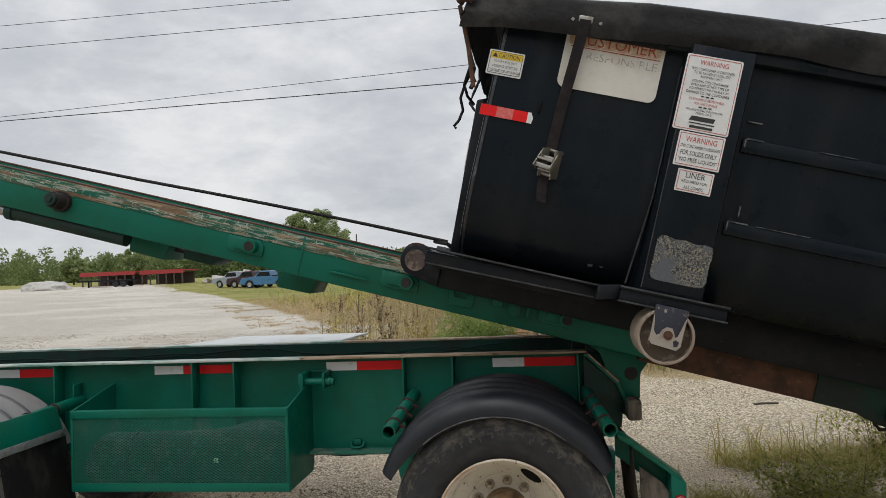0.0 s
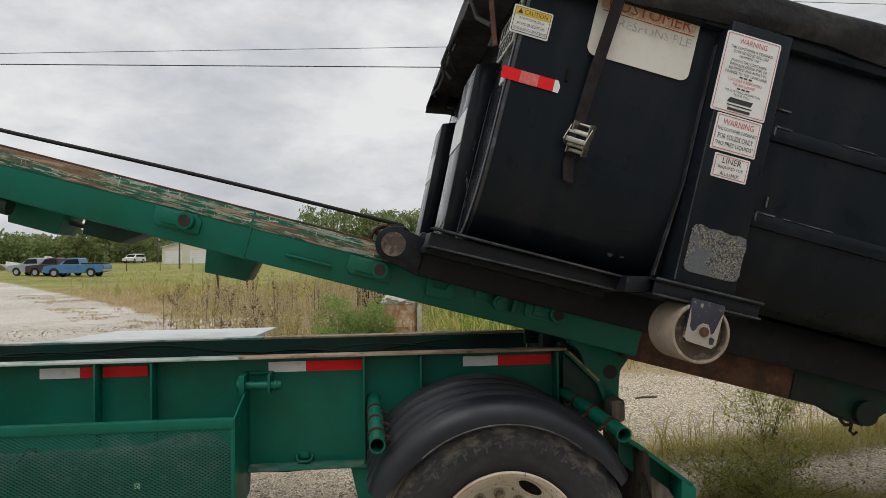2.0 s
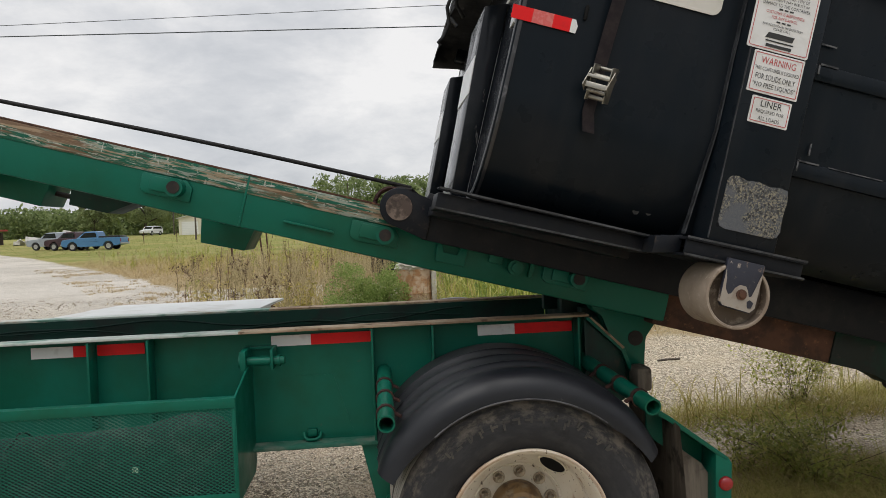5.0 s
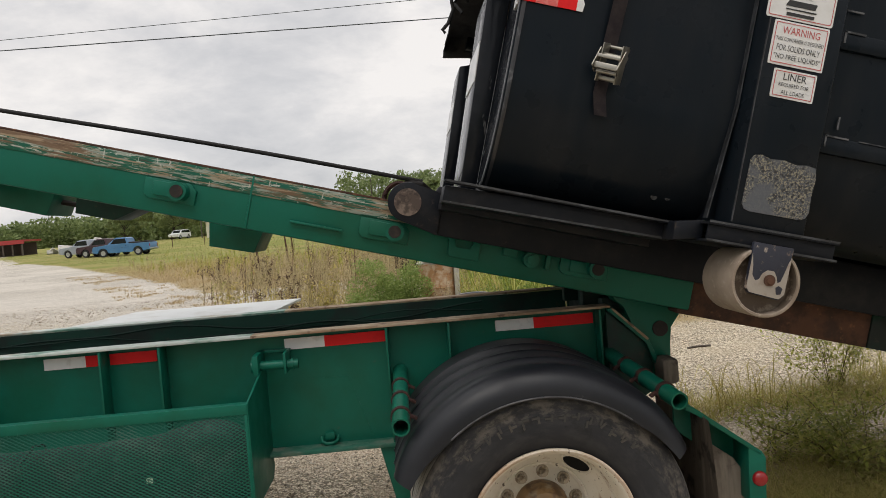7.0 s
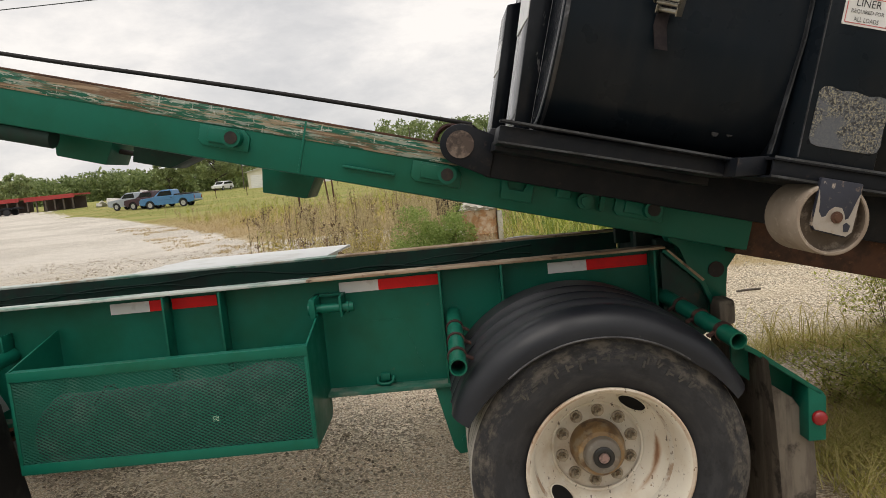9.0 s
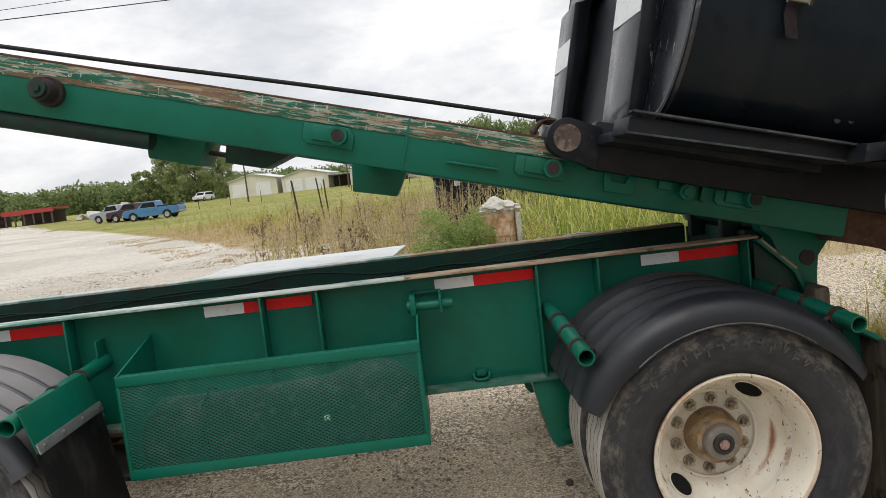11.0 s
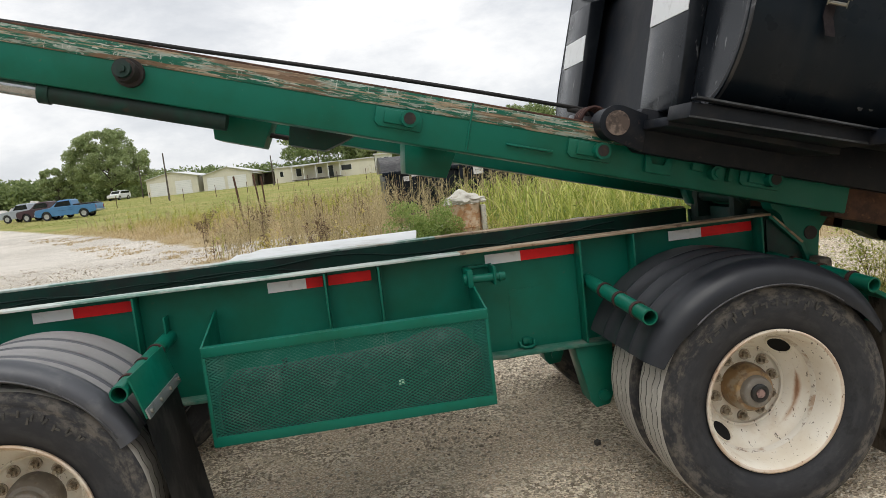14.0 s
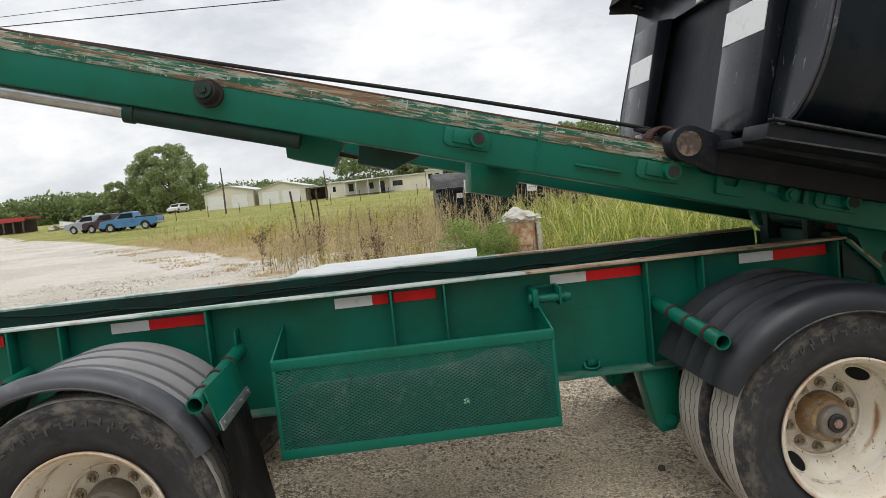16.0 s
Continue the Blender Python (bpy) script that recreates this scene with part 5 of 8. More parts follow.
prism(bm, [(-0.64, 0.03), (-0.615, 0.03), (-0.605, -0.02), (-0.54, -0.02), (-0.53, 0.03), (-0.50, 0.03), (-0.50, -0.06), (-0.63, -0.06)], HY0 - 0.022, HY0 + 0.002, 0.003)
part("latch", bm, M_green, hoist, "", MH)
bm = bmesh.new()
box(bm, (-1.485, HY0 - 0.002, 0.01), (0.010, 0.007, 0.222), 0.002)
part("weld_seam", bm, M_green, hoist, "", MH)

# guide plates hanging under the near beam, and the lift cylinder
for pts, y0, y1, material in (([(-1.742, -0.06), (-1.465, -0.06), (-1.502, -0.224), (-1.712, -0.231)], 0.13, 0.42, M_green),
                              ([(-2.300, -0.06), (-1.96, -0.06), (-2.010, -0.108), (-2.117, -0.184), (-2.290, -0.184)], 0.02, 0.22, M_green_dark),
                              ([(-2.665, -0.06), (-2.370, -0.06), (-2.400, -0.217), (-2.625, -0.213)], 0.0, 0.24, M_green)):
    bm = bmesh.new()
    prism(bm, pts, y0, y1, 0.004)
    part("guide_plate", bm, material, hoist, "welded guide plate", MH)
bm = bmesh.new()
cyl(bm, (-2.41, 0.10, -0.150), (-2.12, 0.10, -0.150), 0.012, 12)
part("guide_rod", bm, M_pin, hoist, "", MH)
bm = bmesh.new()
cyl(bm, (-3.31, HY0 + 0.065, -0.128), (-2.55, HY0 + 0.065, -0.128), 0.046, 28)
cyl(bm, (-3.325, HY0 + 0.065, -0.128), (-3.28, HY0 + 0.065, -0.128), 0.052, 28)
lift = part("lift_cylinder", bm, M_green_dark, truck, "green hydraulic cylinder with grey rod", MH)
bm = bmesh.new()
cyl(bm, (-5.4, HY0 + 0.065, -0.128), (-3.32, HY0 + 0.065, -0.128), 0.036, 28)
part("rod", bm, M_rod, lift, "smooth grey piston rod", MH)
# Cross tubes under the hoist carry their shade in the darker green.
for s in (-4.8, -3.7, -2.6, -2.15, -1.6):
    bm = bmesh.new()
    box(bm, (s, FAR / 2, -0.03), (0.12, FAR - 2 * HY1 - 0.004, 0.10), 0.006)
    part("hoist_cross_tube", bm, M_green_dark, truck, "grimy hoist cross tube, shade painted in", MH)

# ---- box on the far side of the truck ----
bm = bmesh.new()
prism(bm, [(-2.40, 0.76), (-2.42, 1.180), (-1.215, 1.180), (-1.245, 0.76)], FAR + 0.22, FAR + 0.85, 0.006)
far_box = part("side_box", bm, M_white_box, truck, "white painted side box")
bm = bmesh.new()
va = [bm.verts.new((x, y, z)) for z in (1.184, 1.198) for x, y in ((-2.44, FAR + 0.20), (-1.20, FAR + 0.20), (-1.13, FAR + 0.87), (-2.24, FAR + 0.87))]
for q in ((0, 1, 2, 3), (7, 6, 5, 4), (0, 4, 5, 1), (1, 5, 6, 2), (2, 6, 7, 3), (3, 7, 4, 0)):
    bm.faces.new([va[k] for k in q])
part("lid", bm, M_white_box, far_box)
bm = bmesh.new()
box(bm, (-1.6, FAR + 0.12, 0.95), (0.10, 0.22, 0.12), 0.004)
part("box_bracket", bm, M_green_dark, far_box)

# ---- rolled tarp lying in the basket ----
tarp_roll = thing("rolled_tarp", "dusty dark rolled tarp lying in the wire basket", "tarp", Matrix.Translation((-1.672, -0.262, 0.572)))
bm = bmesh.new()
random.seed(8)
seg = 22
prev = None
for i in range(33):
    x = -0.585 + 1.17 * i / 32
    lump = 0.130 + 0.010 * noise.noise((x * 3.1, 0.4, 2)) + 0.006 * math.sin(4 * x)
    lump *= min(1.0, 0.72 + 4 * min(i, 32 - i) / 32)
    ring = []
    for k in range(seg):
        a = 2 * math.pi * k / seg
        r = lump * (1 + 0.20 * noise.noise((x * 5, math.cos(a) * 2.6, math.sin(a) * 2.6)))
        ring.append(bm.verts.new((x, 0.98 * r * math.cos(a), max(0.002, lump + 1.15 * r * math.sin(a)))))
    if prev:
        for k in range(seg):
            bm.faces.new((prev[k], prev[(k + 1) % seg], ring[(k + 1) % seg], ring[k]))
    else:
        bm.faces.new(ring)
    prev = ring
bm.faces.new(prev[::-1])
M_roll = mat("dusty_tarp_roll", (0.022, 0.031, 0.031), 0.85, bump=((18, 0.6, 0.02),), layers=(((0.020, 0.026, 0.027), 5, 0.53, 0.05, 0.9, (0.7, 1, 2.2)), ((0.10, 0.12, 0.11), 16, 0.62, 0.06, 0.6)))
part("sheet", bm, M_roll, tarp_roll)
bm = bmesh.new()
box(bm, (0.205, -0.150, 0.150), (0.024, 0.004, 0.022), 0.001)
part("tag", bm, M_rim, tarp_roll, "small white tag")
for x in (-0.30, 0.24):
    bm = bmesh.new()
    tube(bm, [(x + 0.012 * math.sin(3 * k), 0.142 * math.cos(2 * math.pi * k / 16), 0.140 + 0.148 * math.sin(2 * math.pi * k / 16)) for k in range(17)], 0.006, 6)
    part("cord", bm, M_bungee, tarp_roll, "dark cord tied round the tarp")

# ---- the roll-off container, half way up the hoist ----
NOSE, BOX_TILT = (-0.360, 1.743), 14.9
box_m = Matrix.Translation((NOSE[0], 0, NOSE[1])) @ Matrix.Rotation(radians(BOX_TILT), 4, "Y")
cont = thing("roll_off_container", "black steel roll-off container with tarp and warning decals", "container", box_m)
YC = 0.36  # its middle line
L_END = 6.35


def both(name, build, material, label="", smooth=40):
    """A part on the near side and its mirror image on the far side."""
    one = part(name, build(lambda y: y), material, cont, label, smooth=smooth)
    two = part(name, build(lambda y: 2 * YC - y), material, cont, label, smooth=smooth)
    return one


def wall_profile():
    """The bathtub side: upright above, curving in below: (y, h)."""
    pts = [(-0.862, 1.17), (-0.862, 0.46)]
    for k in range(1, 11):
        a = math.pi / 2 * k / 10
        pts.append((-0.862 + 0.25 * (1 - math.cos(a)), 0.46 - 0.375 * math.sin(a)))
    return pts


def side_wall(f, s0=0.250, s1=L_END):
    bm = bmesh.new()
    prof = wall_profile()
    n = 40
    rows = []
    for i in range(n + 1):
        s = s0 + (s1 - s0) * i / n
        rows.append([bm.verts.new((s, f(y + 0.004 * noise.noise((s * 1.5, h * 2, 0.3))), h)) for y, h in prof])
    for u, v in zip(rows, rows[1:]):
        for j in range(len(prof) - 1):
            bm.faces.new((u[j], v[j], v[j + 1], u[j + 1]))
    bmesh.ops.recalc_face_normals(bm, faces=bm.faces)
    bmesh.ops.solidify(bm, geom=bm.faces, thickness=0.006)
    return bm


near_wall = both("side_wall", side_wall, M_black, "black painted side with curved lower edge")
bm = bmesh.new()
box(bm, ((0.22 + L_END) / 2, YC, 0.090), (L_END - 0.22, 1.26, 0.010))
part("floor_plate", bm, M_black_dusty, cont)
bm = bmesh.new()
box(bm, (L_END, YC, 0.62), (0.02, 1.70, 1.08))
part("tail_gate", bm, M_black, cont)

# front end
FRONT = 0.250  # the front sheet stands this far behind the nose
bm = bmesh.new()
box(bm, (FRONT + 0.056, YC, 0.49), (0.012, 1.75, 0.79))
part("front_wall", bm, M_black_dusty, cont, "dusty black recessed front sheet")
bm = bmesh.new()
box(bm, (FRONT + 0.020, YC, 1.025), (0.040, 1.75, 0.29))
part("front_header", bm, M_black_front, cont, "black sheet above the front posts")


def corner_panel(f):
    """The flat front beside a post, cut to the bathtub curve."""
    bm = bmesh.new()
    pts = [(y + 0.014, max(h, 0.095)) for y, h in wall_profile()] + [(-0.515, 0.095), (-0.515, 1.17)]
    a = [bm.verts.new((FRONT, f(y), h)) for y, h in pts]
    b = [bm.verts.new((FRONT + 0.052, f(y), h)) for y, h in pts]
    bm.faces.new(a), bm.faces.new(b[::-1])
    for k in range(len(pts)):
        bm.faces.new((a[k], a[(k + 1) % len(pts)], b[(k + 1) % len(pts)], b[k]))
    bmesh.ops.remove_doubles(bm, verts=bm.verts, dist=0.0001)
    return bm


both("corner_panel", corner_panel, M_black_front, "scratched black front corner")


def front_lip(f):
    """The rolled edge between side and front, which follows the bathtub curve."""
    bm = bmesh.new()
    prof = [(-0.866, 1.15), (-0.866, 0.95), (-0.866, 0.70)] + [(y - 0.004, h) for y, h in wall_profile()[1:]]
    rows = []
    for k in range(9):
        a = radians(90 * k / 8)
        row = []
        for j, (y, h) in enumerate(prof):
            (ya, ha), (yb, hb) = prof[max(0, j - 1)], prof[min(len(prof) - 1, j + 1)]
            ln = math.hypot(yb - ya, hb - ha)
            d = 0.024 * (1 - math.cos(a))
            row.append(bm.verts.new((FRONT + 0.020 - 0.023 * math.sin(a), f(y - (hb - ha) / ln * d), h + (yb - ya) / ln * d)))
        rows.append(row)
    for u, v in zip(rows, rows[1:]):
        for j in range(len(prof) - 1):
            bm.faces.new((u[j], v[j], v[j + 1], u[j + 1]))
    bmesh.ops.recalc_face_normals(bm, faces=bm.faces)
    bmesh.ops.solidify(bm, geom=bm.faces, thickness=0.004)
    return bm


both("corner_lip", front_lip, M_black_worn, "scratched rounded corner lip")


def post_face(h):
    """The leaning front face of the two front posts."""
    return 0.187 - 0.041 * (h - 0.085)


def front_post(f):
    bm = bmesh.new()
    y0, y1 = sorted((f(-0.515), f(-0.120)))
    prism(bm, [(post_face(0.080), 0.080), (0.249, 0.080), (0.249, 0.890), (post_face(0.855), 0.855)], y0, y1, 0.008)
    return bm


both("front_post", front_post, M_black_front, "scuffed black front post")
for y0, y1, h0, h1 in ((-0.508, -0.128, 0.500, 0.655), (0.848, 1.228, 0.500, 0.655)):
    bm = bmesh.new()
    prism(bm, [(post_face(h0) - 0.003, h0), (post_face(h0) + 0.002, h0), (post_face(h1) + 0.002, h1), (post_face(h1) - 0.003, h1)], y0, y1)
    part("front_reflector", bm, M_tape_w, cont, "white reflective strip", smooth=0)
for y, h, w in ((-0.60, 1.04, 0.44), (-0.62, 0.935, 0.36), (0.36, 0.93, 0.30)):
    bm = bmesh.new()
    box(bm, (FRONT - 0.002, y, h), (0.004, w, 0.085))
    plate = part("front_decal", bm, M_sign_old, cont, "dirty white front decal", smooth=0)
    for k in range(5):
        bm = bmesh.new()
        box(bm, (FRONT - 0.0055, y - w / 2 + w * (k + 0.8) / 5.6, h), (0.003, 0.030, 0.055))
        part("mark", bm, M_ink, plate, "", smooth=0)
bm = bmesh.new()
box(bm, (FRONT - 0.003, -0.775, 0.745), (0.005, 0.075, 0.048))
part("front_reflector", bm, M_tape_w, cont, "white reflective square", smooth=0)


# long sills that ride on the hoist, with nose rollers
def sill(f):
    bm = bmesh.new()
    y0, y1 = sorted((f(-0.335), f(-0.255)))
    prism(bm, [(0.115, 0.088), (L_END, 0.088), (L_END, -0.112), (0.125, -0.112), (0.075, -0.07), (0.09, 0.02)], y0, y1, 0.006)
    return bm


near_sill = both("long_sill", sill, M_black_dusty, "dusty black long sill")


def nose_cheek(f):
    bm = bmesh.new()
    y0, y1 = sorted((f(-0.350), f(-0.335)))
    prism(bm, arc(0, 0, 0.082, 78, 250, 14) + [(0.14, -0.112), (0.14, 0.060)], y0, y1, 0.004)
    return bm


both("nose_cheek", nose_cheek, M_black_dusty, "worn rounded nose plate")


def nose_roller(f):
    bm = bmesh.new()
    cyl(bm, (0, f(-0.333), 0), (0, f(-0.20), 0), 0.076, 36)
    cyl(bm, (0, f(-0.354), 0), (0, f(-0.333), 0), 0.045, 28)
    return bm


both("nose_roller", nose_roller, M_black_dusty, "black nose roller")
both("nose_pin", lambda f: cyl(bmesh.new(), (0, f(-0.3565), 0), (0, f(-0.30), 0), 0.056, 30), M_nose, "worn brown pin face")


def side_ledge(f):
    y0, y1 = sorted((f(-0.80), f(-0.60)))
    return prism(bmesh.new(), [(0.115, 0.068), (0.93, 0.082), (0.93, 0.020), (0.115, 0.006)], y0, y1, 0.004)


both("side_ledge", side_ledge, M_black_dusty, "dusty black side ledge")
both("ledge_lip", lambda f: box(bmesh.new(), (0.52, f(-0.815), 0.080), (0.82, 0.040, 0.008), 0.002), M_black_dusty)
both("floor_strip", lambda f: prism(bmesh.new(), [(0.125, 0.03), (0.93, 0.03), (0.93, -0.01), (0.125, -0.01)], *sorted((f(-0.60), f(-0.335))), 0.003), M_black_dusty)


def transition(f):
    bm = bmesh.new()
    y0, y1 = sorted((f(-0.90), f(-0.60)))
    prism(bm, [(0.90, 0.084), (1.00, 0.108), (1.00, 0.045), (0.90, 0.020)], y0, y1, 0.004)
    return bm


both("ledge_bracket", transition, M_black_dusty)


# bent-plate posts along the sides
def post_at(s):
    def build(f):
        bm = bmesh.new()
        top, low = 1.17, 0.10
        y_in, y_out = -0.86, -0.945
        for a, b, c, d in ((s, s + 0.022, s + 0.278, s + 0.300),):
            lo = [bm.verts.new((x, f(y), low)) for x, y in ((a, y_in), (b, y_out), (c, y_out), (d, y_in), (d, -0.62), (a, -0.62))]
            hi = [bm.verts.new((v.co.x, v.co.y, top)) for v in lo]
            bm.faces.new(lo), bm.faces.new(hi[::-1])
            for k in range(6):
                bm.faces.new((lo[k], lo[(k + 1) % 6], hi[(k + 1) % 6], hi[k]))
        bmesh.ops.bevel(bm, geom=list(bm.edges), offset=0.006, segments=2, affect="EDGES", profile=0.5)
        return bm
    return build


post = both("side_post", post_at(1.045), M_black, "black bent-plate side post")
for s in (3.0, 5.0):
    both("side_post", post_at(s), M_black, "black bent-plate side post")


def post_foot(f):
    bm = bmesh.new()
    y0, y1 = sorted((f(-0.972), f(-0.60)))
    prism(bm, [(0.985, 0.100), (1.435, 0.106), (1.435, 0.098), (0.985, 0.092)], y0, y1, 0.001)
    y0, y1 = sorted((f(-0.958), f(-0.945)))
    prism(bm, [(0.99, 0.094), (1.43, 0.100), (1.43, 0.046), (0.99, 0.040)], y0, y1, 0.002)
    y0, y1 = sorted((f(-0.972), f(-0.60)))
    prism(bm, [(0.985, 0.042), (1.435, 0.048), (1.435, 0.040), (0.985, 0.034)], y0, y1, 0.001)
    return bm


both("post_foot", post_foot, M_black_dusty, "black channel foot with rubbed, highlighted edges")
# Thin pale strips paint the bevel highlights of foot and ledge, partly rubbed.
for s0, s1, y, h, tilt in ((0.985, 1.435, -0.9735, 0.1015, 0.006), (0.985, 1.435, -0.9735, 0.0405, 0.006), (0.115, 0.93, -0.8365, 0.0835, 0.0), (0.115, 0.93, -0.8015, 0.012, 0.014)):
    bm = bmesh.new()
    prism(bm, [(s0, h - 0.0035), (s1, h + tilt - 0.0035), (s1, h + tilt + 0.0035), (s0, h + 0.0035)], y, y + 0.003)
    part("rubbed_edge_shine", bm, M_rub_shine, cont, "grey rubbed edge with painted highlight", smooth=0)
bm = bmesh.new()
prism(bm, [(1.007, 0.115), (1.012, 0.118), (1.046, 0.50), (1.047, 1.08), (1.043, 1.08), (1.041, 0.51)], -0.885, -0.858)
part("post_fillet", bm, M_rub_shine, cont, "welded edge strip")


bm = bmesh.new()
prism(bm, [(1.0665, 0.115), (1.0705, 0.115), (1.0705, 1.13), (1.0665, 1.13)], -0.9478, -0.942)
part("rubbed_edge_shine", bm, M_rub_shine, cont, "grey rubbed post edge", smooth=0)


# horizontal ribs behind the post
def side_rib(h):
    def build(f):
        bm = bmesh.new()
        for s0, s1 in ((1.36, 2.98), (3.32, 4.98)):
            y0, y1 = sorted((f(-0.876), f(-0.85)))
            prism(bm, [(s0, h + 0.03), (s1, h + 0.03), (s1, h - 0.03), (s0, h - 0.03)], y0, y1, 0.006)
        return bm
    return build


both("side_rib", side_rib(0.44), M_black, "black horizontal rib")
both("side_rib", side_rib(0.80), M_black, "black horizontal rib")
for s, h, w, d in ((1.410, 0.470, 0.085, 0.006), (1.371, 0.452, 0.006, 0.040), (1.60, 0.470, 0.22, 0.003), (1.405, 0.830, 0.075, 0.007), (1.371, 0.812, 0.007, 0.040), (1.395, 0.905, 0.060, 0.006), (1.75, 0.831, 0.16, 0.003), (1.41, 0.520, 0.006, 0.045)):
    bm = bmesh.new()
    box(bm, (s, -0.878 if h not in (0.905, 0.520) else -0.870, h), (w, 0.004, d))
    part("rub_mark", bm, M_weld_scuff, cont, "", smooth=0)

# cross ribs under the floor
ribs = None
for k in range(13):
    s = 0.45 + 0.46 * k
    if ribs is None:
        bm = bmesh.new()
        box(bm, (0, YC, 0.020), (0.045, 1.30, 0.070), 0.004)
        ribs = part("floor_rib", bm, M_black_dusty, cont)
        ribs.location.x = s
    else:
        again(ribs, cont, (s, 0, 0))


# ground rollers
M_roller_in = mat("grimy_roller_face", (0.13, 0.10, 0.075), 0.8, spec=0.25, bump=((40, 0.4, 0.002),), layers=(((0.10, 0.07, 0.05), 12, 0.55, 0.1, 0.8), ((0.34, 0.28, 0.22), 22, 0.60, 0.06, 0.6)))
def roller(f, s, h):
    bm = bmesh.new()
    R, y0, y1 = 0.118, -0.985, -0.755
    revolve(bm, [(0.02, f(y1)), (R - 0.004, f(y1)), (R, f(y1 + -0.004)), (R, f(y0 + 0.004)), (R - 0.003, f(y0)), (R - 0.010, f(y0)), (R - 0.013, f(y0 + 0.004)), (R - 0.014, f(-0.940)), (0.02, f(-0.940))], s, h, 48, zone=(0, 0, 0, 0, 0, 0, 1, 1, 1))
    roll = part("ground_roller", bm, (M_roller, M_roller_in), cont, "dusty steel ground roller")
    bm = bmesh.new()
    prism(bm, [(s - 0.068, h + 0.125), (s + 0.070, h + 0.125), (s + 0.066, h - 0.034), (s + 0.050, h - 0.052), (s - 0.056, h - 0.044), (s - 0.068, h - 0.030)], min(f(-0.990), f(-0.972)), max(f(-0.990), f(-0.972)), 0.004)
    plate = part("bracket", bm, M_chip, roll, "chipped black bracket plate")
    ya, yb = sorted((f(-0.9918), f(-0.988)))
    bare = [(-0.066, 0.086), (-0.058, 0.050), (-0.055, 0.018), (-0.042, 0.000), (-0.030, 0.006), (-0.022, 0.026), (-0.006, 0.040), (0.016, 0.040), (0.027, 0.024), (0.034, 0.004), (0.044, 0.010), (0.052, 0.040), (0.060, 0.075), (0.067, 0.095), (0.064, -0.030), (0.048, -0.048), (-0.054, -0.041), (-0.066, -0.027)]
    part("bare_patch", prism(bmesh.new(), [(s + u, h + v) for u, v in bare], ya, yb), M_bare, plate, "bare pale metal where the paint has chipped", smooth=0)
    part("paint_spot", prism(bmesh.new(), [(s + u, h + v) for u, v in ((0.030, -0.012), (0.040, -0.004), (0.054, -0.012), (0.050, -0.032), (0.036, -0.034))], ya - 0.0015, yb), M_chip, plate, "left-over dark paint", smooth=0)
    bm = bmesh.new()
    cyl(bm, (s + 0.005, f(-0.996), h + 0.008), (s + 0.005, f(-0.75), h + 0.008), 0.019, 24)
    cyl(bm, (s + 0.005, f(-1.000), h + 0.008), (s + 0.005, f(-0.99), h + 0.008), 0.012, 6)
    part("axle_bolt", bm, M_rust, roll, "rusty axle bolt")


for s, h in ((1.205, -0.065), (5.95, -0.02)):
    for f in (lambda y: y, lambda y: 2 * YC - y):
        roller(f, s, h)

# peeled decal on the post
bm = bmesh.new()
prism(bm, [(1.090, 0.180), (1.100, 0.164), (1.120, 0.158), (1.295, 0.160), (1.314, 0.168), (1.323, 0.190), (1.320, 0.245), (1.325, 0.300), (1.318, 0.338), (1.285, 0.343), (1.250, 0.337), (1.205, 0.346), (1.160, 0.341), (1.128, 0.350), (1.104, 0.346), (1.092, 0.330)], -0.9485, -0.944)
part("peeled_decal", bm, M_patch, cont, "grey peeled decal with yellow glue", smooth=0)


def decal(name, s0, h0, s1, h1, y, border, rows_red, rows_black, label, r=0.008, base=None):
    """A printed decal: white sheet, thin border and its lettering."""
    bm = bmesh.new()
    prism(bm, rounded(s0, h0, s1, h1, r), y - 0.003, y)
    sheet = part(name, bm, base or M_sign, cont, label, smooth=0)
    if border:
        b, t = 0.006, 0.0025
        bm = bmesh.new()
        outer, inner = rounded(s0 + b, h0 + b, s1 - b, h1 - b, r), rounded(s0 + b + t, h0 + b + t, s1 - b - t, h1 - b - t, max(0.001, r - t))
        vo = [bm.verts.new((x, y - 0.0042, z)) for x, z in outer]
        vi = [bm.verts.new((x, y - 0.0042, z)) for x, z in inner]
        for k in range(len(vo)):
            bm.faces.new((vo[k], vo[(k + 1) % len(vo)], vi[(k + 1) % len(vi)], vi[k]))
        part("border", bm, border, sheet, smooth=0)
    for rows, ink in ((rows_red, M_ink_red), (rows_black, M_ink)):
        for row in rows:
            bm = lettering([row])
            bmesh.ops.translate(bm, verts=bm.verts, vec=(0, y - 0.0045, 0))
            part("lettering", bm, ink, sheet, smooth=0)
    return sheet


YP, YW = -0.945, -0.866
s, w = 1.165, 0.232
